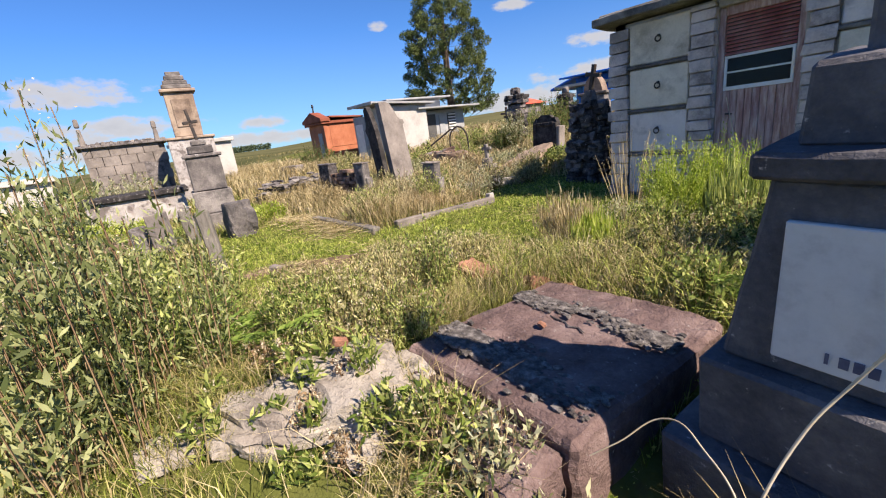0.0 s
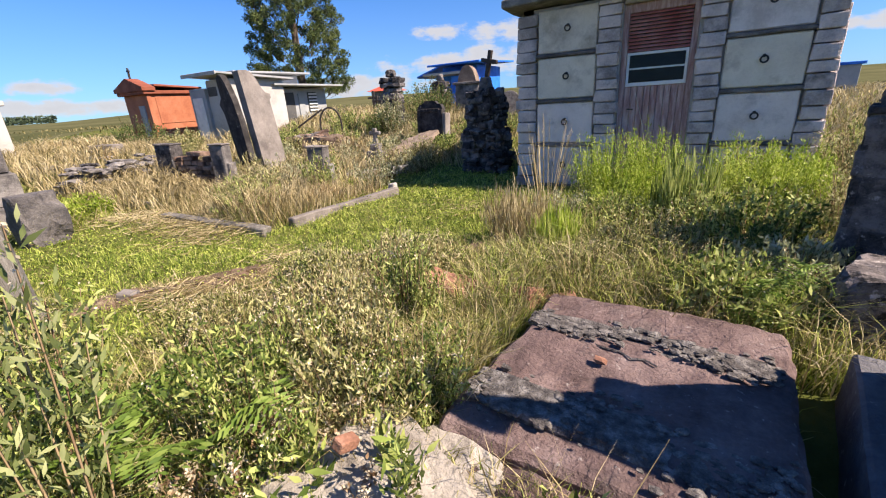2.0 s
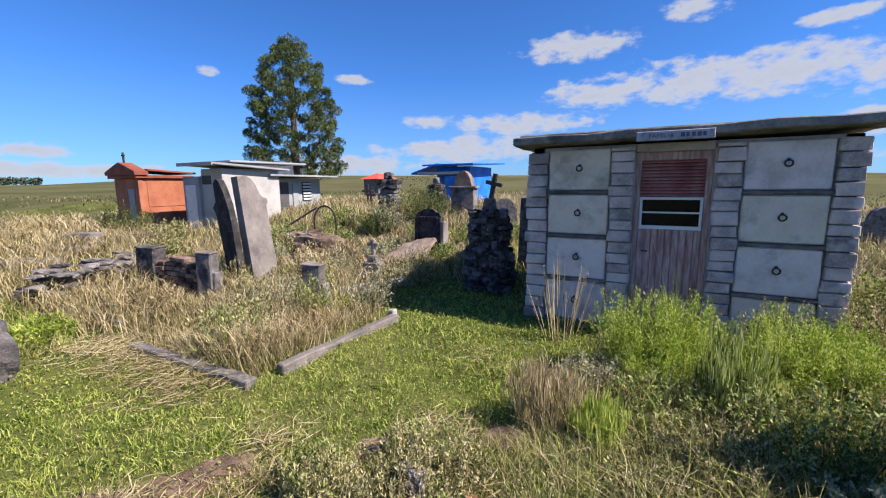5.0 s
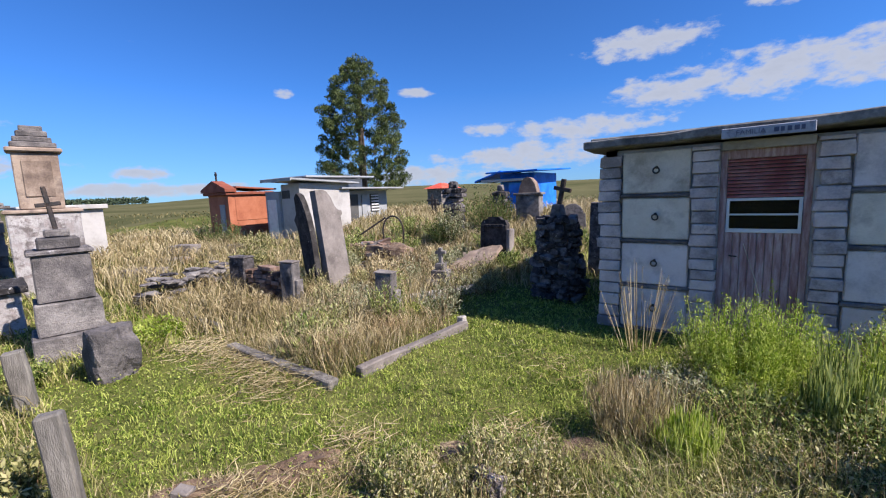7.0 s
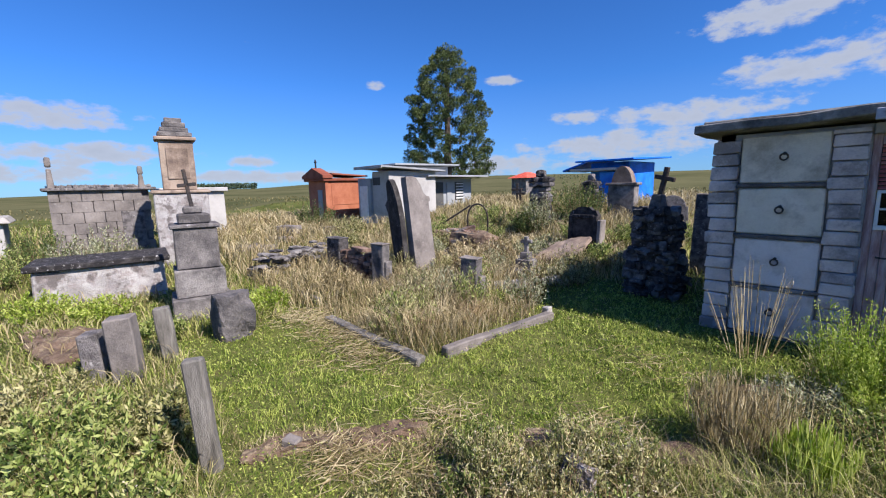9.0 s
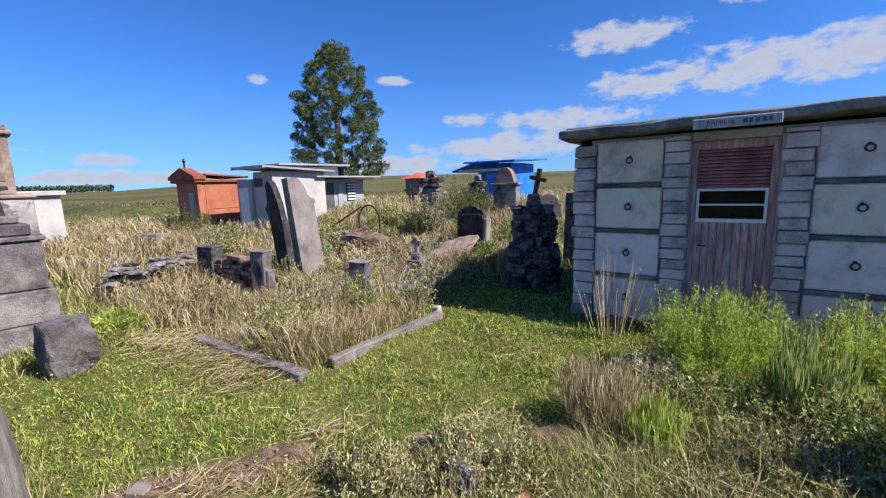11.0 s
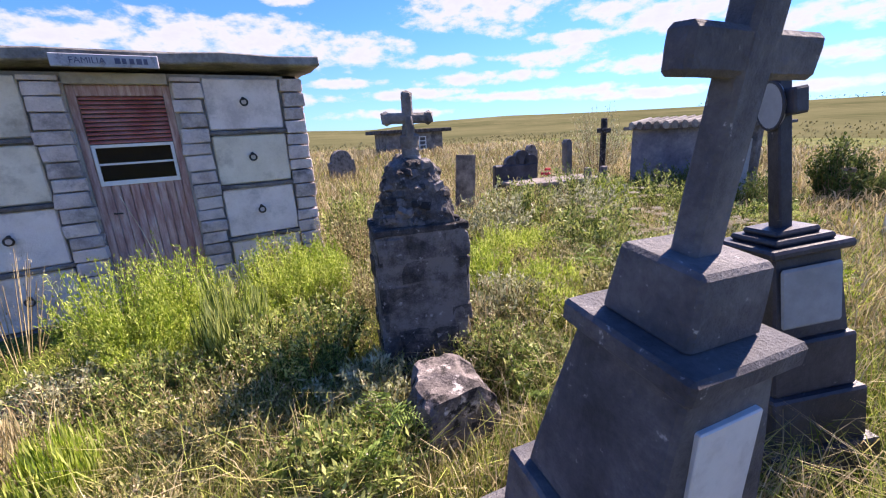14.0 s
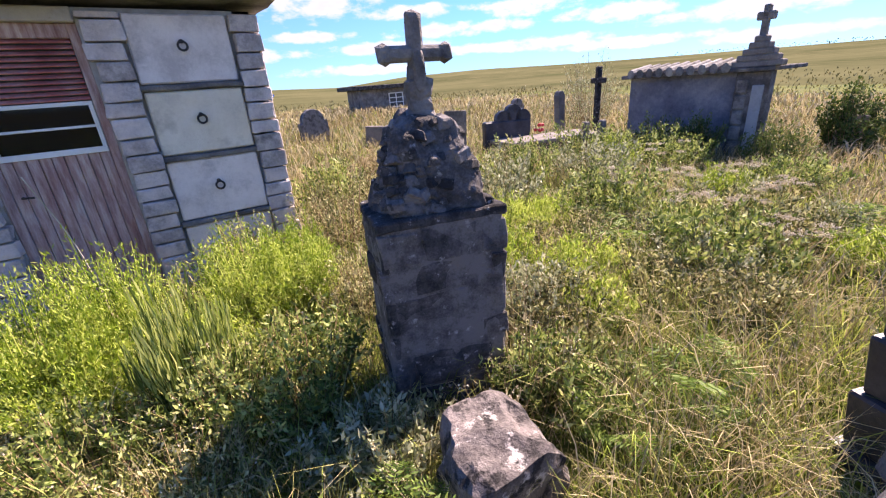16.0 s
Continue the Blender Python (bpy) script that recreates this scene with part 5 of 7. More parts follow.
# ---- tombs at the left ----
def build_left_tombs():
    rnd = random.Random(31)
    # brick-walled tomb house with rubble along its top
    t = thing("block_tomb", "long grey block-walled tomb with rubble along its top", "tomb", pose(-14.5, 0.0, 0.4))
    part("core", boxm(-2.0, -0.06, -0.08, 1.75, -0.3, 1.5), GREYSTONE, t)
    me = bpy.data.meshes.new("wall_block")
    bm = boxm(-0.5, 0.5, -0.5, 0.5, -0.5, 0.5, 0.03)
    bm.to_mesh(me)
    bm.free()
    me.materials.append(PALESTONE)
    for row in range(6):
        for k in range(5):
            y0 = -0.1 + k * 0.38 - (0.19 if row % 2 else 0)
            y1 = min(y0 + 0.37, 1.77)
            y0 = max(y0, -0.1)
            if y1 - y0 < 0.06:
                continue
            o = new("wall_block", me)
            o.parent = t
            o.location, o.scale = (-0.03, (y0 + y1) / 2, 0.13 + row * 0.25), (0.08, y1 - y0 - 0.007, 0.244)
    part("coping", boxm(-2.1, 0.1, -0.2, 1.9, 1.5, 1.57, 0.015), DARKSTONE, t)
    for k in range(90):
        bm = bmesh.new()
        stone(bm, (rnd.uniform(-1.0, 0.05), rnd.uniform(-0.1, 1.8), 1.6), (rnd.uniform(0.05, 0.1), 0.07, rnd.uniform(0.03, 0.07)), k, 1, 0.3)
        part("stone", bm, GREYSTONE, t)
    for y, h in ((-0.02, 0.7), (1.62, 0.5)):
        bm = boxm(-0.1, 0.06, y - 0.07, y + 0.07, 1.5, 1.57 + h * 0.6, 0.02, top=(0.03, 0.03))
        stone(bm, (-0.02, y, 1.57 + h * 0.8), (0.07, 0.07, 0.14), y, 2)
        part("finial", bm, PALESTONE, t, "pale carved finial")
    # wall stays closed: doorway shade is a thin dark slab on it
    part("doorway", boxm(0.012, 0.03, 1.15, 1.6, 0.0, 1.0, 0.005), DARKSTONE, t, "dark slab standing in for the doorway's shade")
    # tower monument
    t = thing("tower_monument", "sandstone tower monument on a peeling whitewashed base", "grave monument", pose(-12.6, 2.1, 0.35, 0, 1.5, -8))
    part("base", rough_up(boxm(-0.48, 0.48, -0.5, 0.5, -0.3, 1.45, 0.02), 0.02, 3, 4), PEELING, t, "peeling whitewashed base")
    part("base_cap", boxm(-0.52, 0.52, -0.54, 0.54, 1.45, 1.52, 0.02), WARMSTONE, t)
    part("shaft", rough_up(boxm(-0.3, 0.3, -0.31, 0.31, 1.52, 2.55, 0.015), 0.012, 3, 3), WARMSTONE, t)
    part("inset_panel", boxm(0.298, 0.32, -0.2, 0.2, 1.75, 2.4, 0.01), WARMSTONE, t)
    part("cornice", boxm(-0.37, 0.37, -0.38, 0.38, 2.55, 2.63, 0.02), WARMSTONE, t)
    for k, w in enumerate((0.31, 0.26, 0.21, 0.16)):
        part("cap_step", rough_up(boxm(-w, w, -w, w, 2.63 + k * 0.1, 2.73 + k * 0.1, 0.015), 0.012, 5, 1, k), GREYSTONE, t)
    # pedestal with cross
    t = thing("cross_pedestal", "grey stone tomb pedestal topped by a slender iron cross", "grave monument", pose(-8.75, 1.55, 0.0, 0, 0, -8))
    for nm, a in (("base", (-0.37, 0.37, -0.37, 0.37, -0.2, 0.32)), ("plinth", (-0.3, 0.3, -0.31, 0.31, 0.32, 0.72)), ("shaft", (-0.26, 0.26, -0.27, 0.27, 0.72, 1.3))):
        part(nm, rough_up(boxm(*a, bevel=0.015), 0.012, 3, 3, a[5]), GREYSTONE, t)
    part("cornice", boxm(-0.3, 0.3, -0.31, 0.31, 1.3, 1.36, 0.015), DARKSTONE, t)
    part("cap_step", boxm(-0.2, 0.2, -0.2, 0.2, 1.36, 1.5, 0.02), GREYSTONE, t)
    part("cap_step", boxm(-0.12, 0.12, -0.12, 0.12, 1.5, 1.6, 0.02), GREYSTONE, t)
    o = part("cross", cross_bm(0.55, 0.24, 0.05, 0.6), IRON, t, "slender rusted cross")
    o.matrix_basis = pose(0, 0, 1.58, 0, -6, 90)
    # whitewashed low tomb
    t = thing("whitewashed_tomb", "low whitewashed tomb with peeling walls and a dark slab", "tomb", pose(-10.5, 0.55, 0.0, 0, 0, -6))
    part("tomb_wall", rough_up(boxm(-0.7, 0.25, -0.85, 0.8, -0.2, 0.68, 0.02), 0.02, 3, 5), PEELING, t)
    part("cover_slab", rough_up(boxm(-0.78, 0.32, -0.92, 0.88, 0.68, 0.78, 0.015), 0.015, 3, 3), DARKSTONE, t, "dark mossy cover slab")
    # posts
    for x, y, w, d, h, lean, rz, mt, lb in ((-4.72, 0.73, 0.058, 0.045, 0.78, -3, -25, WOODGREY, "leaning weathered grey post with a drilled hole"), (-6.7, 0.48, 0.11, 0.1, 0.66, -2, -20, PALESTONE, "worn lichen-patched grave post standing in weeds"), (-6.95, 0.26, 0.08, 0.1, 0.5, -3, -20, DARKSTONE, "dark upright grave stub"), (-6.95, 0.86, 0.075, 0.05, 0.6, -4, -20, WOODGREY, "weathered grey plank post")):
        bm = boxm(-w, w, -d, d, -0.25, h, 0.012)
        rough_up(bm, 0.01, 5, 3, x)
        o = tagged(link_mesh("grave_post", bm, mt), lb, "post", "posts at the left")
        o.matrix_basis = pose(x, y, gz(x, y), 0, lean, rz + 90)
    # pale slabs on the far path
    for x, y, s in ((-14.8, 5.3, 0.35), (-13.9, 6.4, 0.28), (-12.8, 3.6, 0.5), (-14.0, 4.6, 0.5)):
        bm = boxm(-s, s, -s * 0.6, s * 0.6, -0.1, 0.28 if s < 0.4 else 0.1, 0.02)
        o = tagged(link_mesh("low_tomb", rough_up(bm, 0.02, 3, 2, x), PALESTONE), "low pale cement tomb by the path", "tomb", "low tombs by the path")
        o.matrix_basis = pose(x, y, gz(x, y), 0, 0, 30)


build_left_tombs()


# ---- tombs to the east ----
def build_east_tombs():
    rnd = random.Random(41)
    # tiled chapel with stepped gable and cross
    zb = -0.3
    t = thing("tiled_tomb_house", "stained blue-grey tomb house with tiled coping and a stepped gable cross", "tomb house", pose(9.0, 6.12, zb, 0, 0, 4))
    t.scale = (1, 0.78, 1)
    part("wall", rough_up(boxm(0.0, 1.8, -0.55, 2.35, -0.3, 1.72, 0.015), 0.012, 2, 3), BLUEGREYWALL, t)
    part("front_pier", boxm(-0.12, 0.2, -1.3, -0.55, -0.3, 1.7, 0.02), GREYSTONE, t)
    part("door_panel", boxm(-0.15, -0.1, -1.2, -0.95, 0.0, 1.45, 0.01), GREYPAINT, t, "pale blue-grey door leaf")
    for k in range(5):
        part("pier_block", boxm(-0.16, -0.08, -0.85, -0.6, 0.1 + k * 0.3, 0.36 + k * 0.3, 0.02), GREYSTONE, t)
    part("eave", boxm(-0.25, 1.95, -1.4, 2.5, 1.7, 1.78, 0.015), GREYSTONE, t)
    for k in range(10):
        bm = bmesh.new()
        rod(bm, (-0.3, 0, 0), (0.6, 0, 0.12), 0.1, 0.085, 10)
        o = part("roof_tile", bm, TILE, t)
        o.location = (0, -0.35 + k * 0.28, 1.8)
    for k, w in enumerate((0.55, 0.44, 0.33, 0.22, 0.12)):
        part("gable_step", rough_up(boxm(-0.2, 0.1, -0.95 - w, -0.95 + w, 1.78 + k * 0.11, 1.89 + k * 0.11, 0.02), 0.01, 4, 1), PALESTONE, t)
    bm = cross_bm(0.55, 0.38, 0.14, 0.66)
    o = part("gable_cross", bm, PALESTONE, t)
    o.matrix_basis = pose(-0.05, -0.95, 2.3, 0, 0, 90)
    o = tagged(link_mesh("grave_cross", cross_bm(1.75, 0.55, 0.14, 0.8), DARKSTONE), "tall dark stone cross beside the tomb house", "grave cross")
    o.matrix_basis = pose(9.2, 9.1, gz(9.2, 9.1), 0, 0, 70)
    # dark polished tomb with bed slabs
    t = thing("dark_tomb", "dark polished tomb with a scrolled headboard and low bed slab", "tomb", pose(5.9, 8.9, gz(5.9, 8.9), 0, 0, -14))
    part("bed", boxm(-0.6, 1.7, -0.9, 0.1, -0.2, 0.32, 0.02), BLACKSTONE, t)
    part("bed_slab", boxm(-0.65, 1.75, -0.95, 0.0, 0.32, 0.4, 0.015), PALESTONE, t, "pale grey bed slab")
    part("headboard", boxm(-0.75, 0.45, 0.0, 0.18, -0.2, 0.78, 0.03), BLACKSTONE, t)
    bm = bmesh.new()
    for x in (-0.25, 0.0, 0.25):
        rod(bm, (x, 0.02, 0.8 + 0.12 * (x == 0)), (x, 0.16, 0.8 + 0.12 * (x == 0)), 0.2, 0.2, 16)
    part("scroll_top", bm, BLACKSTONE, t)
    for x in (1.25, 1.7):
        part("corner_pillar", boxm(x - 0.07, x + 0.07, -1.0, -0.86, -0.2, 0.66, 0.02), GREYSTONE, t)
    bm = bmesh.new()
    for k in range(7):
        stone(bm, (0.7 + rnd.uniform(-0.12, 0.12), 0.05 + rnd.uniform(-0.08, 0.08), 0.55 + rnd.uniform(0, 0.2)), (0.05, 0.05, 0.05), k, 1)
    tagged(link_mesh("flower_bunch", bm, RED), "faded red artificial flowers on the dark tomb", "flowers").matrix_basis = t.matrix_basis @ pose(0, 0, -0.1)
    # far hut, dark arched tombs and a turquoise hut
    t = thing("far_tomb_hut", "grey tomb hut with flat roof and white barred window", "tomb house", pose(7.2, 20.0, 0.55, 0, 0, -6))
    part("wall", boxm(0, 3.0, 0, 2.0, -0.3, 1.1, 0.015), GREYSTONE, t)
    part("roof", boxm(-0.4, 3.4, -0.3, 2.3, 1.1, 1.28, 0.02), DARKSTONE, t)
    # dark plate on the solid wall, coloured as shade behind the bars
    w = part("window", boxm(1.35, 2.05, -0.03, 0.02, 0.25, 0.9, 0.01), INSIDE, t)
    for k in range(4):
        part("window_bar", boxm(1.33, 2.07, -0.05, -0.03, 0.27 + k * 0.2, 0.31 + k * 0.2, 0.004), WHITEFRAME, w)
    for k in range(3):
        part("window_bar", boxm(1.33 + k * 0.34, 1.38 + k * 0.34, -0.053, -0.033, 0.25, 0.9, 0.004), WHITEFRAME, w)
    t = thing("turquoise_hut", "small turquoise tomb hut beyond the vault", "tomb house", pose(2.6, 21.0, 0.6))
    part("wall", boxm(0, 1.0, 0, 1.2, -0.3, 1.05, 0.01), GREYPAINT, t)
    part("roof", boxm(-0.1, 1.1, -0.1, 1.3, 1.05, 1.15, 0.01), BLUEPAINT, t)
    for x, y, h, w, mt, ar, rz, lb in ((3.1, 14.5, 0.95, 0.9, DARKSTONE, True, 10, "dark arched double headstone in dry grass"), (4.2, 12.8, 0.55, 0.5, PALESTONE, False, -30, "tilted pale stone in tall grass"), (3.5, 8.0, 1.15, 0.4, GREYSTONE, False, -35, "square-topped grey headstone leaning in dry grass"), (10.5, 13.5, 0.8, 0.6, DARKSTONE, True, 0, "dark far headstone in dry grass"), (8.3, 9.6, 1.25, 0.24, PALESTONE, True, 0, "slim pale figure-topped headstone far off"), (10.4, 4.1, 0.75, 0.42, WARMSTONE, False, -40, "brown stone tomb post overgrown by a round shrub"), (11.2, 3.2, 0.9, 0.4, WARMSTONE, False, -30, "brown stone tomb post in tall grass")):
        headstone("headstone", pose(x, y, gz(x, y), rnd.uniform(-4, 4), rnd.uniform(-6, 6), rz), w, h, 0.18, mt, lb, ar, None, 0.2)
    bm = boxm(-0.35, 0.35, -0.7, 0.7, -0.2, 0.32, 0.02)
    o = tagged(link_mesh("low_tomb", bm, MARBLE), "low white marble tomb beside tall grass", "tomb")
    o.matrix_basis = pose(7.6, 1.95, gz(7.6, 1.95) + 0.1, 0, 0, 20)
    t = thing("black_tomb", "small black stepped tomb among weeds", "tomb", pose(0.95, 0.55, gz(0.95, 0.55), 0, 0, -15))
    part("step", boxm(-0.3, 0.3, -0.4, 0.4, -0.2, 0.25, 0.015), BLACKSTONE, t)
    part("cap", boxm(-0.2, 0.2, -0.3, 0.3, 0.25, 0.5, 0.015), BLACKSTONE, t)


build_east_tombs()


# ---- plants ----
def clump(name, label, x, y, r, h, leaf_mat, n, ll, lw, stems=60, stem_mat=STEM, upright=0.7, droop=0.0, category="bush", group="", tips=0, loose=0.018):
    """A plant of many stems that spread from the ground, with leaves along them."""
    z = gz(x, y)
    t = thing(name, label, category, pose(x, y, z), group)
    a = RNG.uniform(0, 2 * np.pi, stems)
    rr = r * np.sqrt(RNG.uniform(0, 1, stems))
    hh = h * RNG.uniform(0.55, 1.0, stems) * (1 - 0.35 * (rr / r) ** 2)
    p0 = np.stack([np.cos(a) * rr * 0.45, np.sin(a) * rr * 0.45, np.full(stems, -0.03)], 1)
    p1 = np.stack([np.cos(a) * rr, np.sin(a) * rr, hh], 1) + RNG.normal(0, 0.04, (stems, 3)) * h
    np_part("stem_tangle", stem_arrays(p0, p1, 0.003 + 0.002 * h), stem_mat, t)
    k = RNG.integers(0, stems, n)
    u = RNG.uniform(0.12, 1.0, n)[:, None] ** 0.8
    p = p0[k] * (1 - u) + p1[k] * u + RNG.normal(0, loose * h + 0.006, (n, 3))
    d = RNG.normal(size=(n, 3)) * (1 - upright) + np.array([0, 0, upright - droop]) + (p1[k] - p0[k]) * 0.3
    s = RNG.uniform(0.6, 1.3, n)
    np_part("foliage", leaf_arrays(p, d, ll * s, lw * s), leaf_mat, t)
    if tips:
        k = RNG.integers(0, stems, tips)
        p = p1[k] + RNG.normal(0, 0.02 * h, (tips, 3))
        np_part("seed_spray", leaf_arrays(p, RNG.normal(size=(tips, 3)), 0.012, 0.008), SEED, t)
    return t


def fern(x, y, r, n_fronds, h):
    t = thing("fern", "green fern with arching fronds among weeds", "fern", pose(x, y, gz(x, y)), "ferns")
    P, D, S, a0 = [], [], [], RNG.uniform(0, 6.28)
    s0, s1 = [], []
    for f in range(n_fronds):
        a = a0 + f * 6.283 / n_fronds + RNG.uniform(-0.25, 0.25)
        L = r * RNG.uniform(0.65, 1.2)
        rise = h * RNG.uniform(0.45, 1.25)
        prev = np.array([0, 0, 0.0])
        for k in range(1, 25):
            u = k / 24
            c = np.array([math.cos(a) * L * u, math.sin(a) * L * u, rise * math.sin(u * 2.3) * 1.1])
            s0.append(prev), s1.append(c)
            prev = c
            side = np.array([-math.sin(a), math.cos(a), 0.05])
            w = 0.115 * r / 0.45 * math.sin(math.pi * min(1, u * 0.9 + 0.12)) + 0.02
            for sg in (-1, 1):
                for q in range(3):
                    P.append(c + side * sg * w * q / 3)
                    D.append(side * sg + np.array([math.cos(a), math.sin(a), -0.1]) * 0.45)
                    S.append(w * 0.42)
    S = np.array(S)
    np_part("frond_mass", leaf_arrays(np.array(P), np.array(D), S, S * 0.3), FERNLEAF, t)
    np_part("frond_ribs", stem_arrays(np.array(s0), np.array(s1), 0.003), FERNLEAF, t)


def conifer(x, y, base, top, width):
    """Araucaria: whorled limbs that rise a little, with round tufts on their outer half."""
    t = thing("conifer_tree", "tall dark araucaria pine with tufted whorled branches", "tree", pose(x, y, base))
    H = top - base
    bm = bmesh.new()
    rod(bm, (0, 0, -0.3), (0, 0, H * 0.55), 0.42, 0.26, 12)
    rod(bm, (0, 0, H * 0.55), (0, 0, H * 0.97), 0.26, 0.05, 10)
    part("trunk", bm, BARK, t)
    rnd = random.Random(77)
    b0, b1, P, D, S = [], [], [], [], []

    def tuft(c, rad, m):
        dirs = RNG.normal(size=(m, 3))
        dirs /= np.linalg.norm(dirs, axis=1, keepdims=True)
        P.append(c + dirs * rad * RNG.uniform(0.35, 0.8, (m, 1)) * np.array([1, 1, 0.85]))
        D.append(dirs + np.array([0, 0, 0.55]) + RNG.normal(0, 0.15, (m, 3)))
        S.append(RNG.uniform(0.13, 0.23, m))

    for k in range(17):
        u = (k + 0.5) / 17
        prof = 1.0 - 0.1 * u / 0.4 if u < 0.4 else 0.9 * (1 - ((u - 0.4) / 0.62) ** 1.6) + 0.06
        n = 9 if u < 0.75 else 7
        for j in range(n):
            a = 6.283 * (j + rnd.uniform(-0.3, 0.3)) / n + k * 0.9
            L = width / 2 * max(0.1, prof) * rnd.uniform(0.7, 1.0)
            z = H * (0.07 + 0.88 * u) + rnd.uniform(-0.2, 0.2)
            p0 = np.array([0, 0, z])
            mid = np.array([math.cos(a) * L * 0.6, math.sin(a) * L * 0.6, z + L * 0.02])
            p1 = np.array([math.cos(a) * L, math.sin(a) * L, z + L * 0.16 + 0.2])
            b0.extend((p0, mid)), b1.extend((mid, p1))
            tuft(p1, rnd.uniform(0.45, 0.65), 260)
            for q in range(1 + int(L * 0.8)):
                f = rnd.uniform(0.5, 1.0)
                c = (mid * (1 - f) + p1 * f) + np.array([rnd.gauss(0, 0.3), rnd.gauss(0, 0.3), rnd.uniform(0.0, 0.45)])
                b0.append(mid * (1 - f * 0.6) + p1 * f * 0.6), b1.append(c)
                tuft(c, rnd.uniform(0.3, 0.48), 150)
    tuft(np.array([0, 0, H * 0.985]), 0.55, 160)
    np_part("branch_mass", stem_arrays(np.array(b0), np.array(b1), 0.06), BARK, t)
    S = np.concatenate(S)
    np_part("crown", leaf_arrays(np.concatenate(P), np.concatenate(D), S, S * 0.3), NEEDLE, t)


conifer(-32.6, 28.8, 0.9, 15.2, 9.4)

# lime bushes before the vault
for x, y, r, h in ((-1.95, 4.55, 0.42, 0.95), (-1.5, 4.75, 0.36, 0.98), (-1.75, 4.3, 0.35, 0.6), (-0.75, 4.7, 0.42, 0.84), (-0.45, 4.6, 0.3, 0.7), (-1.1, 4.3, 0.3, 0.45), (-0.35, 4.95, 0.36, 0.74)):
    clump("lime_bush", "bright lime-green feathery bush before the vault", x, y, r, h, BRIGHTLEAF, 10500, 0.032, 0.008, 100, BRIGHTLEAF, 0.55, group="lime bushes", loose=0.014)
clump("lime_tuft", "bright yellow-green grass tuft in the weeds", -2.05, 3.2, 0.2, 0.4, BRIGHTLEAF, 1500, 0.09, 0.008, 60, BRIGHTLEAF, 0.92, category="grass tuft")
clump("lime_tuft", "bright yellow-green grass tuft in the weeds", 0.9, 4.0, 0.4, 0.65, BRIGHTLEAF, 6000, 0.045, 0.009, 90, BRIGHTLEAF, 0.6, category="grass tuft")
clump("lime_tuft", "bright yellow-green grass tuft in the weeds", 1.7, 4.6, 0.45, 0.6, BRIGHTLEAF, 5600, 0.045, 0.009, 90, BRIGHTLEAF, 0.6, category="grass tuft")
clump("grass_tuft", "tall green grass tuft beside the bushes", -1.2, 4.0, 0.28, 0.7, LEAF, 1400, 0.16, 0.01, 70, LEAF, 0.93, category="grass tuft")
# olive seed weeds beside the grave slab
WEEDS = random.Random(17)
for k in range(34):
    wx, wy = WEEDS.uniform(-3.6, -2.0), WEEDS.uniform(0.55, 2.6)
    if math.hypot(wx + 2.4, wy - 2.1) < 0.38 or wy > 2.9 + (wx + 2.6) * 0.8 or (wx > -2.25 and wy < 1.0):
        continue
    tall = math.exp(-((wx + 2.45) / 0.5) ** 2 - ((wy - 1.5) / 0.6) ** 2)
    wh = WEEDS.uniform(0.22, 0.36) + 0.34 * tall
    clump("seed_weed", "olive-brown seeding weed in the grass", wx, wy, WEEDS.uniform(0.2, 0.32), wh, LEAF if k % 3 == 1 else OLIVELEAF, int(1100 + 4000 * wh), 0.032, 0.0085, 46, STEM, 0.6, category="weed", group="seeding weeds", tips=170)
# grey-green and leafy weeds round the pedestal and rock
for x, y, r, h, mt, n, ll in ((-0.75, 3.6, 0.45, 0.6, LEAF, 5000, 0.04), (-0.6, 3.0, 0.35, 0.42, GREYLEAF, 3500, 0.045), (-0.95, 2.55, 0.35, 0.4, LEAF, 3500, 0.045), (-1.35, 3.2, 0.4, 0.42, OLIVELEAF, 3800, 0.03), (-1.7, 3.7, 0.4, 0.45, LEAF, 4200, 0.035), (-1.1, 3.75, 0.35, 0.5, LEAF, 3800, 0.035), (0.35, 2.75, 0.35, 0.42, LEAF, 3500, 0.04), (0.75, 3.4, 0.4, 0.55, GREYLEAF, 4000, 0.04), (0.4, 4.2, 0.45, 0.7, LEAF, 4500, 0.04), (-0.1, 4.35, 0.4, 0.6, OLIVELEAF, 4000, 0.03), (-0.6, 5.5, 0.4, 0.75, LEAF, 4000, 0.04), (0.3, 5.6, 0.5, 0.9, OLIVELEAF, 4500, 0.035), (0.9, 5.2, 0.4, 0.7, LEAF, 4000, 0.04), (-2.2, 4.1, 0.35, 0.4, GREYLEAF, 3000, 0.035), (-1.75, 2.75, 0.3, 0.3, OLIVELEAF, 3000, 0.03), (-0.75, 0.75, 0.2, 0.3, GREYLEAF, 1200, 0.05), (-1.05, 0.82, 0.18, 0.3, GREYLEAF, 900, 0.045), (-1.3, 0.78, 0.2, 0.3, LEAF, 1000, 0.05), (-0.9, 0.6, 0.2, 0.28, LEAF, 900, 0.05)):
    clump("leafy_weed", "dense leafy weed clump among the graves", x, y, r, h, mt, n, ll, ll * 0.36, 90, STEM, 0.5, category="weed", group="leafy weeds", tips=120)
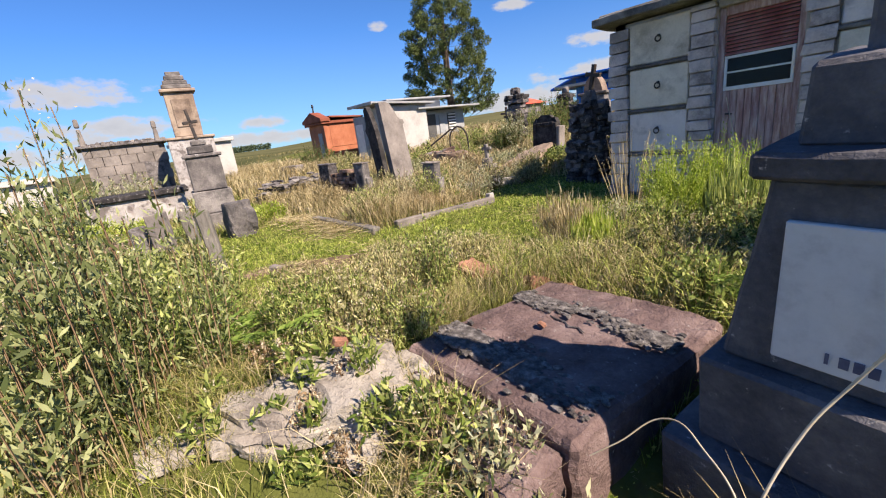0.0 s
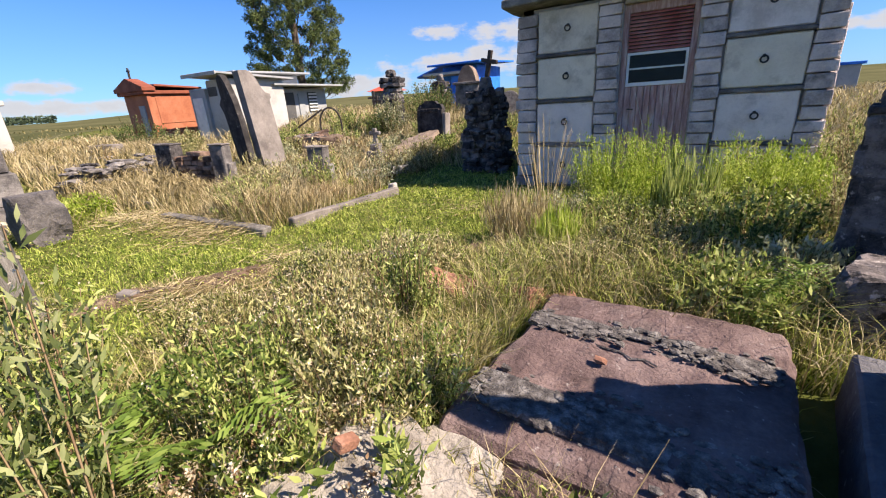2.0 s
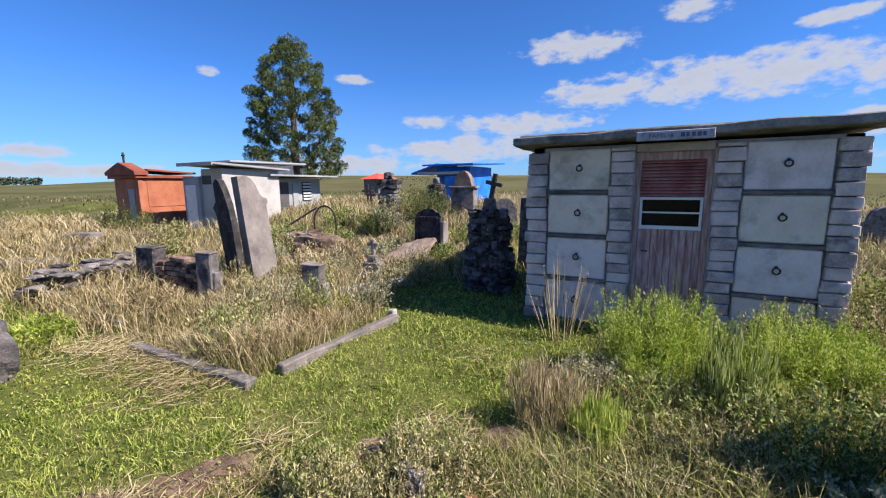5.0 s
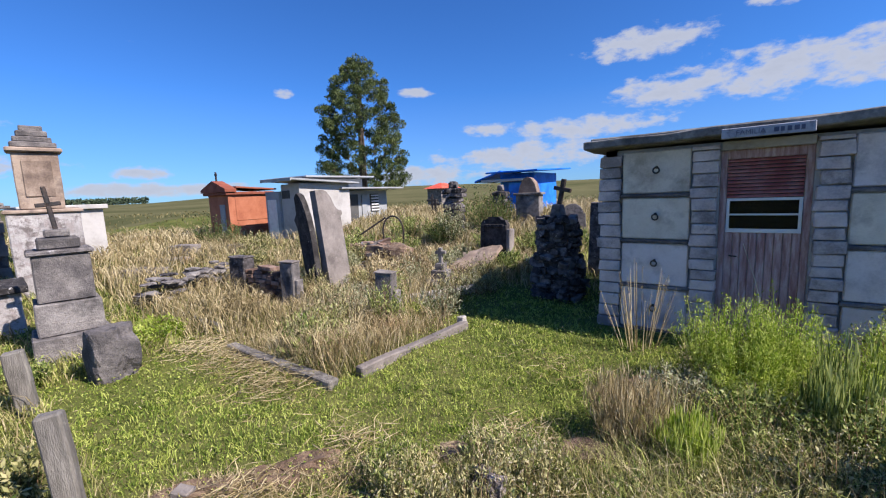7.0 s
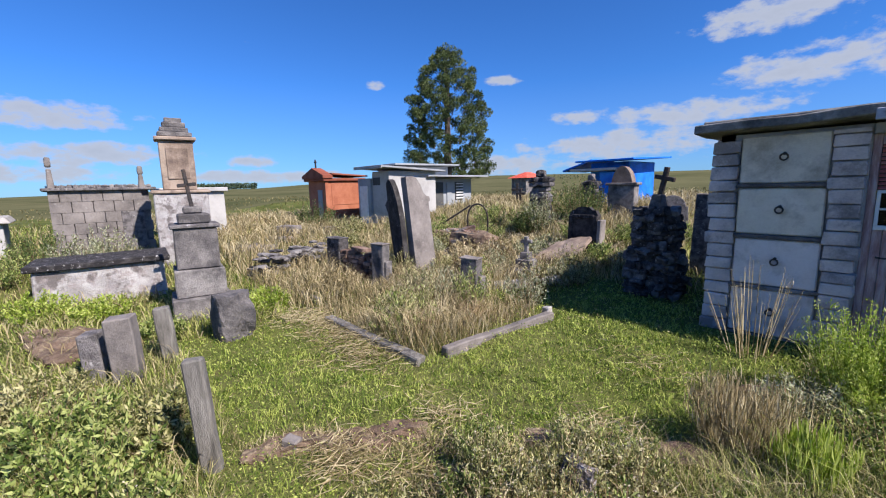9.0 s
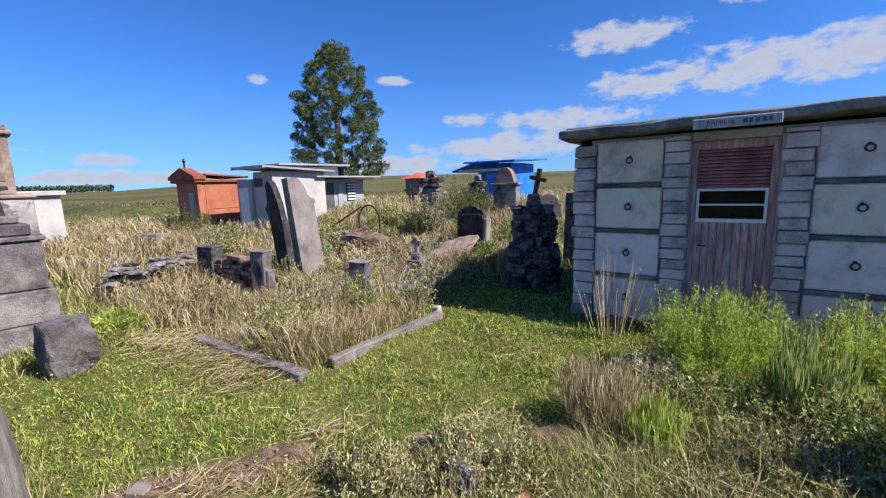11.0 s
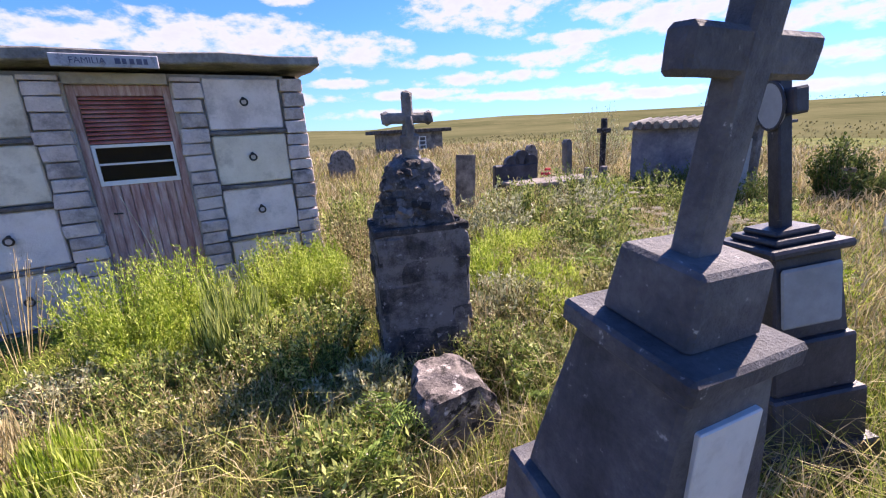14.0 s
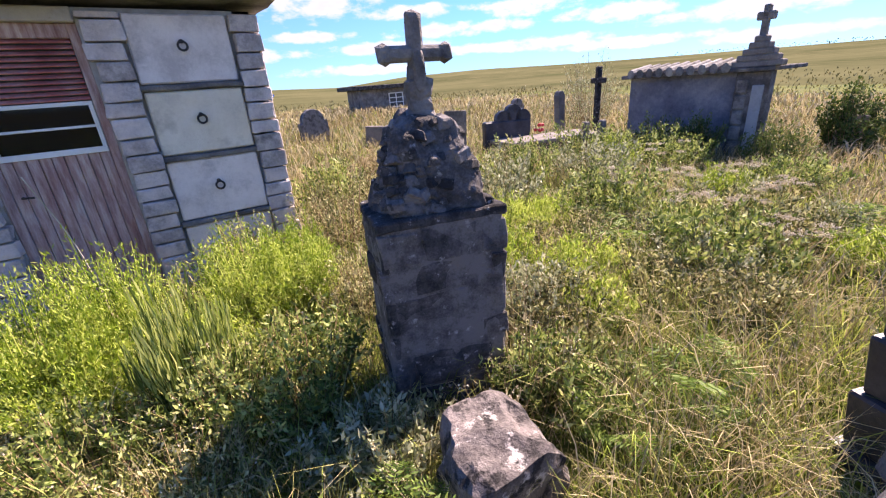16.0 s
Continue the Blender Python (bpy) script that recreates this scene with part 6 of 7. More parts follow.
# taller weeds to the east
for x, y, r, h, mt in ((2.2, 5.4, 0.6, 0.8, GREYLEAF), (3.0, 4.4, 0.7, 0.75, LEAF), (3.4, 6.2, 0.7, 0.9, LEAF), (4.4, 5.6, 0.8, 0.9, GREYLEAF), (5.4, 6.6, 0.8, 1.1, LEAF), (6.6, 5.6, 0.7, 0.9, LEAF), (7.6, 6.6, 0.8, 1.0, SHRUBGREEN), (2.4, 3.0, 0.6, 0.6, LEAF), (3.6, 3.2, 0.6, 0.55, OLIVELEAF), (1.4, 6.4, 0.5, 0.8, OLIVELEAF), (2.0, 8.2, 0.6, 0.7, STRAW), (0.9, 7.4, 0.5, 0.85, LEAF), (4.6, 7.6, 0.6, 0.6, OLIVELEAF), (8.2, 4.6, 0.6, 0.9, SHRUBGREEN), (6.0, 3.6, 0.7, 0.6, LEAF), (4.8, 4.0, 0.6, 0.5, GREYLEAF), (8.4, 6.0, 0.5, 1.0, SHRUBGREEN), (10.8, 10.5, 1.2, 2.6, GREYLEAF), (10.8, 3.6, 0.5, 0.8, SHRUBGREEN)):
    clump("tall_weed", "tall mixed weeds growing over old graves", x, y, r, h, mt, 3200, 0.06, 0.022, 70, STEM, 0.5, category="weed", group="tall weeds to the east", tips=60)
for k in range(30):
    wx, wy = WEEDS.uniform(0.7, 4.6), WEEDS.uniform(2.3, 5.6)
    clump("leafy_weed", "dense leafy weed clump among the graves", wx, wy, WEEDS.uniform(0.25, 0.45), WEEDS.uniform(0.25, 0.5), WEEDS.choice((LEAF, GREYLEAF, LEAF, OLIVELEAF)), 2600, 0.04, 0.015, 60, STEM, 0.5, category="weed", group="leafy weeds", tips=140)
# mixed weeds in the dry grass behind the kerb
for k in range(34):
    wx, wy = WEEDS.uniform(-9.4, -5.3), WEEDS.uniform(3.1, 7.4)
    if math.hypot(wx + 6.28, wy - 4.8) < 0.3 or math.hypot(wx + 8.9, wy - 4.4) < 0.45 or math.hypot(wx + 6.6, wy - 6.6) < 0.5:
        continue
    clump("dry_weed", "dry brown and green weeds in straw grass", wx, wy, WEEDS.uniform(0.25, 0.5), WEEDS.uniform(0.3, 0.75), WEEDS.choice((OLIVELEAF, GREYLEAF, LEAF, OLIVELEAF)), 1300, 0.05, 0.014, 50, STEM, 0.6, category="weed", group="dry weeds behind the kerb", tips=160)
# weeds on the slope
for x, y, r, h, mt in ((-8.9, 9.9, 0.6, 1.0, SHRUBGREEN), (-7.9, 10.9, 0.7, 1.3, SHRUBGREEN), (-7.2, 9.6, 0.5, 0.8, LEAF), (-9.8, 8.9, 0.6, 0.7, LEAF), (-8.6, 12.2, 0.8, 1.4, SHRUBGREEN), (-10.6, 7.4, 0.6, 0.8, LEAF), (-9.6, 6.6, 0.5, 0.6, GREYLEAF), (-6.0, 9.8, 0.6, 0.6, LEAF), (-5.4, 10.6, 0.6, 0.6, LEAF), (-7.4, 8.4, 0.4, 0.55, GREYLEAF), (-5.3, 8.4, 0.4, 0.4, GREYLEAF), (-10.8, 10.4, 0.8, 0.9, LEAF), (-12.4, 8.0, 0.7, 0.8, OLIVELEAF), (-11.8, 5.6, 0.5, 0.6, OLIVELEAF), (-13.4, 6.6, 0.6, 0.7, OLIVELEAF), (-16.5, 7.0, 0.8, 1.1, SHRUBGREEN), (-3.4, 9.4, 0.5, 0.6, LEAF), (-4.8, 13.0, 0.8, 0.8, LEAF), (-10.3, 12.8, 0.7, 0.9, LEAF), (-8.4, 3.6, 0.4, 0.4, STRAW), (-8.7, 10.1, 0.55, 1.15, GREYLEAF), (-9.2, 10.1, 0.5, 0.9, LEAF), (-8.0, 11.6, 0.5, 1.2, SHRUBGREEN), (-8.5, 11.7, 0.5, 1.0, LEAF), (-9.9, 7.5, 0.5, 0.6, OLIVELEAF), (-9.0, 7.4, 0.45, 0.55, STRAW), (-10.8, 8.3, 0.5, 0.9, LEAF), (-7.5, 8.0, 0.4, 0.6, GREYLEAF), (-5.9, 8.2, 0.4, 0.55, LEAF), (-7.6, 6.9, 0.45, 0.75, STRAW), (-7.3, 5.8, 0.4, 0.8, STRAW)):
    clump("slope_weed", "weeds growing between graves on the slope", x, y, r, h, mt, 2600, 0.06, 0.024, 60, STEM, 0.5, category="weed", group="weeds on the slope", tips=40)
# leafy shrubs at the left, tall ones nearest the start
for x, y, r, h, mt, n, ll in ((-2.95, -0.35, 0.3, 1.45, SHRUBGREY, 1500, 0.06), (-3.25, -0.1, 0.34, 1.2, SHRUBGREY, 1700, 0.05), (-3.4, -0.55, 0.38, 1.6, SHRUBGREY, 1700, 0.065), (-2.75, -0.1, 0.3, 0.95, LEAF, 1500, 0.05), (-2.2, -0.42, 0.22, 1.3, SHRUBGREY, 700, 0.07), (-3.05, 0.25, 0.34, 0.95, LEAF, 1900, 0.042), (-3.6, 0.25, 0.4, 0.7, OLIVELEAF, 2600, 0.035), (-3.9, -0.4, 0.4, 0.9, LEAF, 2400, 0.045), (-2.55, 0.75, 0.26, 0.62, LEAF, 1500, 0.04), (-2.5, -0.35, 0.25, 1.1, SHRUBGREY, 1000, 0.06)):
    clump("tall_leafy_weed", "tall leafy grey-green weed with narrow leaves", x, y, r, h, mt, n, ll, ll * 0.26, 16, STEM, 0.45, category="weed", group="tall leafy weeds", tips=60, loose=0.03)
for x, y, h in ((-2.35, -0.14, 1.72), (-2.62, 0.02, 1.72), (-2.2, -0.2, 1.4), (-2.75, -0.2, 1.75), (-2.5, 0.2, 1.35)):
    clump("flowering_stalk", "tall wispy grey-green flowering stalk with small leaves", x, y, 0.16, h, SHRUBGREY, 620, 0.05, 0.012, 6, STEM, 0.5, category="weed", group="tall flowering stalks", tips=50, loose=0.014)
for x, y, r, h, mt in ((-4.35, 0.15, 0.4, 0.42, LEAF), (-4.1, -0.35, 0.4, 0.5, LEAF), (-4.95, 0.1, 0.45, 0.4, LEAF), (-5.6, 0.0, 0.45, 0.45, LEAF), (-5.3, 0.55, 0.3, 0.4, OLIVELEAF), (-6.4, -0.2, 0.45, 0.4, OLIVELEAF), (-9.4, 0.4, 0.4, 0.35, BRIGHTLEAF), (-9.9, -0.3, 0.5, 0.45, BRIGHTLEAF), (-11.6, 0.2, 0.6, 0.9, GREYLEAF), (-12.4, 0.7, 0.6, 1.0, GREYLEAF), (-13.2, -0.3, 0.6, 0.9, SHRUBGREEN), (-12.0, -0.9, 0.7, 0.8, LEAF), (-8.2, 2.3, 0.35, 0.4, BRIGHTLEAF), (-7.9, 0.9, 0.3, 0.3, LEAF)):
    clump("leafy_weed", "leafy green weeds beside old grave posts", x, y, r, h, mt, 3000, 0.05, 0.017, 60, STEM, 0.5, category="weed", group="weeds at the left", tips=60)
for x, y, h in ((-1.75, 0.72, 0.42), (-1.55, 0.62, 0.3), (-1.95, 0.5, 0.35), (-1.4, 0.72, 0.36), (-2.2, 0.5, 0.32), (-1.62, 0.3, 0.2), (-2.05, 0.05, 0.3), (-1.85, 0.8, 0.3), (-2.1, 0.62, 0.28), (-1.7, 0.45, 0.26), (-2.25, 0.2, 0.3), (-1.9, 0.3, 0.22), (-1.5, 0.68, 0.3)):
    clump("sprouting_weed", "young leafy weed sprouting from the rubble", x, y, 0.08, h, LEAF, 150, 0.06, 0.017, 5, LEAF, 0.5, category="weed", group="weeds in the rubble", tips=20)
for x, y, h in ((-1.8, 0.42, 0.25), (-1.5, 0.45, 0.22), (-2.3, 0.7, 0.3), (-1.05, 0.8, 0.2), (-0.95, 0.9, 0.16), (-2.1, 0.85, 0.22), (-2.2, 0.5, 0.3), (-2.35, 0.42, 0.3), (-1.85, 0.68, 0.24)):
    clump("withered_weed", "withered brown seeding weed in the rubble", x, y, 0.1, h, STEM, 260, 0.02, 0.012, 14, STEM, 0.4, category="weed", group="withered weeds", tips=200)
for x, y, r, n, h in ((-2.6, 0.62, 0.5, 8, 0.32), (-2.9, 0.35, 0.4, 6, 0.3), (-0.98, 0.62, 0.28, 7, 0.16), (-0.72, 2.6, 0.32, 7, 0.22), (0.3, 2.5, 0.3, 6, 0.2)):
    fern(x, y, r, n, h)
clump("round_shrub", "dark round shrub growing over a stone post", 10.4, 4.1, 0.55, 1.5, SHRUBGREEN, 5000, 0.07, 0.035, 90, STEM, 0.4)
def umbel_weed(x, y, h, heads):
    t = thing("umbel_weed", "wild weed with flat pale grey flower umbels", "weed", pose(x, y, gz(x, y)), "umbel weeds")
    s0, s1, P, Q = [], [], [], []
    for k in range(heads):
        a = RNG.uniform(0, 6.28)
        top = np.array([math.cos(a) * h * 0.28, math.sin(a) * h * 0.28, h * RNG.uniform(0.75, 1.05)])
        s0.append(np.array([0, 0, -0.02])), s1.append(top)
        R = RNG.uniform(0.05, 0.1)
        for j in range(9):
            b = RNG.uniform(0, 6.28)
            q = top + np.array([math.cos(b), math.sin(b), 0]) * R * math.sqrt(RNG.uniform(0, 1)) + np.array([0, 0, 0.05])
            s0.append(top), s1.append(q)
            Q.append(q + RNG.normal(0, 1, (16, 3)) * np.array([0.014, 0.014, 0.005]))
        P.append(top * RNG.uniform(0.15, 0.8, (22, 1)) + RNG.normal(0, 0.02, (22, 3)))
    np_part("stem_tangle", stem_arrays(np.array(s0), np.array(s1), 0.0025), LEAF, t)
    P, Q = np.concatenate(P), np.concatenate(Q)
    np_part("foliage", leaf_arrays(P, RNG.normal(size=P.shape) + np.array([0, 0, 0.3]), 0.07, 0.012), LEAF, t)
    np_part("flower_head", leaf_arrays(Q, RNG.normal(size=Q.shape), 0.012, 0.009), SEED, t)


for x, y, h, n in ((3.72, 3.02, 0.55, 7), (3.5, 3.2, 0.5, 6), (3.39, 3.86, 0.55, 7), (2.96, 4.17, 0.55, 7), (2.47, 2.54, 0.5, 6), (2.8, 3.5, 0.5, 6), (3.1, 3.3, 0.5, 6), (4.2, 3.6, 0.6, 6), (4.5, 4.6, 0.7, 6)):
    umbel_weed(x, y, h, n)
for x, y, r, n, h in ((3.48, 2.45, 0.5, 9, 0.3), (3.75, 2.7, 0.45, 8, 0.28), (2.37, 3.66, 0.45, 8, 0.28), (2.1, 3.9, 0.4, 7, 0.26), (-0.82, 2.55, 0.3, 9, 0.32), (0.75, 2.35, 0.34, 8, 0.24), (2.7, 4.4, 0.4, 7, 0.3)):
    fern(x, y, r, n, h)
for x, y, r, h in ((2.18, 4.6, 0.35, 0.5), (1.39, 3.52, 0.38, 0.5), (5.57, 6.04, 0.5, 0.9), (4.71, 3.98, 0.45, 0.6), (1.0, 3.1, 0.25, 0.4), (3.2, 2.2, 0.35, 0.4)):
    clump("lime_tuft", "bright yellow-green grass tuft in the weeds", x, y, r, h, BRIGHTLEAF, 5200, 0.045, 0.009, 90, BRIGHTLEAF, 0.6, category="grass tuft")


def bent_stem(points, r):
    cu = bpy.data.curves.new("grass_plant", "CURVE")
    cu.dimensions, cu.bevel_depth, cu.bevel_resolution, cu.resolution_u = "3D", r, 1, 8
    sp = cu.splines.new("BEZIER")
    sp.bezier_points.add(len(points) - 1)
    for bp, c in zip(sp.bezier_points, points):
        bp.co, bp.handle_left_type, bp.handle_right_type = c, "AUTO", "AUTO"
    cu.materials.append(SEED)
    tagged(new("grass_plant", cu), "long pale dry grass stem arching by the monument", "grass", "long dry grasses")


bent_stem([(-0.3, 0.62, 0.0), (-0.275, 0.66, 0.5), (-0.229, 0.756, 0.695), (-0.183, 0.788, 0.794), (-0.14, 0.78, 0.89)], 0.0028)
bent_stem([(-0.62, 0.76, 0.4), (-0.567, 0.795, 0.447), (-0.479, 0.863, 0.523), (-0.382, 0.807, 0.527), (-0.291, 0.719, 0.5), (-0.25, 0.66, 0.2), (-0.24, 0.64, -0.15)], 0.0019)
bent_stem([(-1.62, 5.3, 0.0), (-1.7, 5.5, 0.7), (-1.85, 5.65, 1.2)], 0.004)
# dry stalks beside the vault
clump("dry_stalks", "tall dry straw-coloured weed stalks before the vault", -2.75, 5.2, 0.42, 1.05, STRAW, 160, 0.03, 0.008, 34, STRAW, 0.9, category="weed", tips=90)
clump("dry_stalks", "tall dry stalks with pale seed plumes", 0.25, 2.95, 0.25, 0.75, STRAW, 60, 0.06, 0.01, 12, STRAW, 0.9, category="weed", tips=60)
clump("dry_stalks", "tall dry stalks with pale seed plumes", -0.02, 2.9, 0.2, 0.6, STRAW, 50, 0.05, 0.009, 10, STRAW, 0.9, category="weed", tips=90)
clump("leafy_weed", "leafy green weed creeping up the stone pedestal", 0.16, 2.95, 0.22, 0.5, LEAF, 1500, 0.035, 0.012, 40, STEM, 0.5, category="weed", group="leafy weeds", tips=60)
clump("dry_bush", "grey dried-up weed bush on the lawn edge", -3.0, 1.55, 0.3, 0.35, STRAW, 1600, 0.03, 0.008, 110, STEM, 0.5, category="weed", tips=100)
clump("dry_bush", "straw-coloured grass clump by the lawn", -2.45, 3.35, 0.35, 0.55, STRAW, 1800, 0.12, 0.006, 120, STRAW, 0.85, category="grass tuft")


def build_grass():
    n = 420000
    az = np.radians(RNG.uniform(-128, 112, n))
    r = 0.35 * (26 / 0.35) ** (RNG.uniform(0, 1, n) ** 0.62)
    x, y = -1.7 + r * np.sin(az), 0.5 + r * np.cos(az)
    k = n // 12
    az[:k] = RNG.uniform(-np.pi, np.pi, k)
    r[:k] = 0.4 * (2.8 / 0.4) ** RNG.uniform(0, 1, k)
    x[:k], y[:k] = -1.2 + r[:k] * np.sin(az[:k]), 0.1 + r[:k] * np.cos(az[:k])
    lawn = (x > -5.05) & (x < -2.3) & (y > 1.25 + (x + 4.65) * 0.98) & (y < 6.4)
    lawn |= (x > -7.6) & (x <= -5.05) & (y > 0.95) & (y < 2.75)
    lawn |= (x > -6.2) & (x < -3.6) & (y > 4.9) & (y < 7.4)
    lawn |= (x > -4.9) & (x <= -3.4) & (y > 0.7) & (y < 2.2)
    straw = (x < -5.0) & (y > 2.6) & ~lawn
    edge = np.abs(y - (1.2 + (x + 4.65) * 0.98)) < 0.16 + 0.05 * np.sin(x * 9)
    edge &= (x > -4.8) & (x < -2.3)
    block = np.zeros(n, bool)
    for x0, x1, y0, y1 in ((-3.5, 0.0, 5.9, 8.6), (-1.9, -0.76, 0.95, 2.2), (-0.75, 0.1, 1.1, 2.05), (-0.3, 0.3, 3.05, 3.6), (0.6, 1.4, 1.0, 1.95), (-17.5, -15, 8, 12), (-20, -18.4, 8.4, 10.2), (-18.6, -15.6, 11.9, 14.5), (-0.4, 0.08, 2.5, 2.85), (-4.75, -3.95, 6.8, 7.4), (-9.1, -8.4, 1.2, 1.9)):
        block |= (x > x0) & (x < x1) & (y > y0) & (y < y1)
    block |= (np.hypot((x + 1.85) / 0.42, (y - 0.55) / 0.55) < 1) & (RNG.uniform(0, 1, n) < 0.75)
    block |= (np.hypot(x + 0.7, y - 1.0) < 0.35)
    block |= (r < 0.9) & (RNG.uniform(0, 1, n) < 0.6)
    z = ground_z(x, y) - 0.01
    u = RNG.uniform(0, 1, n)
    patch = 0.5 + 0.5 * np.sin(x * 1.9 + 2 * np.sin(y * 1.3)) * np.sin(y * 2.3 + 1.1)
    width = np.maximum(0.0045, r * 0.0016) * RNG.uniform(0.7, 1.3, n)

    def lay(name, sel, h, lean, material, label):
        s = sel & ~block
        np_stuff(name, blade_arrays(x[s], y[s], z[s], h[s], width[s], lean), material, label, "grass")

    tuft = 0.5 + 0.5 * np.sin(x * 17 + 3 * np.sin(y * 11)) * np.sin(y * 15 + 2.5 * np.sin(x * 9))
    lay("lawn_grass", lawn & ~edge, 0.02 + (0.05 * u ** 2 + 0.03 * patch) * (0.4 + 1.7 * tuft ** 2), 0.9, GRASS, "short bright green lawn grass between graves")
    lay("straw_grass", (straw & (u < 0.6)) | edge, np.where(edge, 0.09, 0.24 + 0.5 * patch * RNG.uniform(0.4, 1, n)), 0.75, STRAW, "tall dry straw-coloured grass with green patches")
    rest = ~lawn & ~straw & ~edge
    lush = x > -0.6
    dry = np.where(lush, np.clip(0.9 - 0.04 * np.maximum(r - 6, 0) - 0.3 * (1 - patch), 0.3, 0.95), 0.85)
    lay("weed_grass", (rest & (u < np.where(lush, dry * 0.34, 0.55))) | (straw & (u >= 0.6)), 0.1 + 0.22 * patch * RNG.uniform(0.3, 1, n) + 0.03 * (x > 0.3), 0.7, WEED, "mixed olive and straw weed grass")
    lay("green_grass", rest & (u >= np.where(lush, dry * 0.34, 0.55)) & (u < dry), 0.08 + 0.2 * patch * RNG.uniform(0.3, 1, n) + 0.03 * (x > 0.3), 0.65, GRASS, "green meadow grass around the graves")
    lay("dry_grass", rest & (u >= dry), 0.1 + 0.3 * RNG.uniform(0.2, 1, n) ** 2 + 0.15 * (x > 0.3), 0.9, STRAW, "dry grass stems among green weeds")
    # rougher grass on the unseen side
    k = 46000
    sa, sr = np.radians(RNG.uniform(105, 240, k)), 1.0 * 14 ** RNG.uniform(0, 1, k)
    sx, sy = -1.2 + sr * np.sin(sa), 0.1 + sr * np.cos(sa)
    np_stuff("rough_grass", blade_arrays(sx, sy, ground_z(sx, sy) - 0.01, RNG.uniform(0.06, 0.25, k), np.maximum(0.006, sr * 0.002), 0.7), WEED, "rough olive grass south of the graves", "grass")
    # denser tufts standing out of the lawn
    k = 1500
    cx, cy = RNG.uniform(-6.4, -2.3, k), RNG.uniform(0.9, 6.6, k)
    ok = (cy > 1.5 + (cx + 4.65) * 0.98) & ~((cx > -3.6) & (cy > 5.8)) & ((cx > -5.05) | (cy < 2.7))
    cx, cy = np.repeat(cx[ok], 16), np.repeat(cy[ok], 16)
    cx, cy = cx + RNG.normal(0, 0.035, len(cx)), cy + RNG.normal(0, 0.035, len(cy))
    np_stuff("lawn_tufts", blade_arrays(cx, cy, ground_z(cx, cy) - 0.01, RNG.uniform(0.03, 0.09, len(cx)), np.full(len(cx), 0.008), 0.9), GRASS, "coarse green grass tufts in the lawn", "grass")
    # long arching blades among the weeds
    k = 26000
    a2 = np.radians(RNG.uniform(-60, 108, k))
    q = 1.2 * (8 / 1.2) ** RNG.uniform(0, 1, k)
    lx, ly = -1.5 + q * np.sin(a2), 0.8 + q * np.cos(a2)
    good = (lx > -2.3) & ~((lx > -3.5) & (lx < 0) & (ly > 5.9)) & ~((lx > -1.9) & (lx < -0.7) & (ly < 2.25)) & ~((lx > -0.75) & (lx < 0.25) & (ly < 2.1)) & (np.hypot(lx + 0.2, ly - 2.58) > 0.35)
    lx, ly, q = lx[good], ly[good], q[good]
    long_h = RNG.uniform(0.18, 0.5, len(lx))
    pick = RNG.uniform(0, 1, len(lx))
    green, dead = pick < np.where(lx > -0.3, 0.5, 0.3), pick > 0.72
    for sel, nm, mt, lb in ((green, "long_green_grass", GRASS, "long green grass blades among weeds"), (~green & ~dead, "arching_grass", WEED, "long arching grass blades among weeds"), (dead, "dead_grass", STRAW, "long dead straw blades among weeds")):
        pair = blade_arrays(lx[sel], ly[sel], ground_z(lx[sel], ly[sel]) - 0.01, long_h[sel], np.maximum(0.005, q[sel] * 0.0017), 0.85)
        np_stuff(nm, pair, mt, lb, "grass")
    # ground leaves on the lawn and in the weeds
    m = 140000
    az = np.radians(RNG.uniform(-120, 108, m))
    r2 = 0.6 * (9 / 0.6) ** RNG.uniform(0, 1, m)
    px, py = -1.7 + r2 * np.sin(az), 0.5 + r2 * np.cos(az)
    ok = ~((px > -3.5) & (px < 0) & (py > 5.9)) & ~((px > -1.9) & (px < -0.76) & (py > 0.95) & (py < 2.2)) & ~((px > -0.75) & (px < 0.1) & (py > 1.0) & (py < 2.05)) & (np.hypot((px + 1.85) / 0.42, (py - 0.55) / 0.55) > 1)
    px, py, r2 = px[ok], py[ok], r2[ok]
    p = np.stack([px, py, ground_z(px, py) + RNG.uniform(0.0, 0.07, len(px))], 1)
    d = RNG.normal(size=(len(px), 3)) * np.array([1, 1, 0.35]) + np.array([0, 0, 0.3])
    s = np.maximum(0.016, r2 * 0.0045) * RNG.uniform(0.7, 1.5, len(px))
    half = RNG.uniform(0, 1, len(px)) < 0.78
    np_stuff("clover_leaves", leaf_arrays(p[half], d[half], s[half], s[half] * 0.6), GRASS, "low clover and broad lawn leaves", "ground plants")
    np_stuff("dead_leaves", leaf_arrays(p[~half], d[~half], s[~half] * 1.4, s[~half] * 0.25), STRAW, "fallen straw and dead leaves", "ground litter")
    # flattened straw patches on the lawn
    P = []
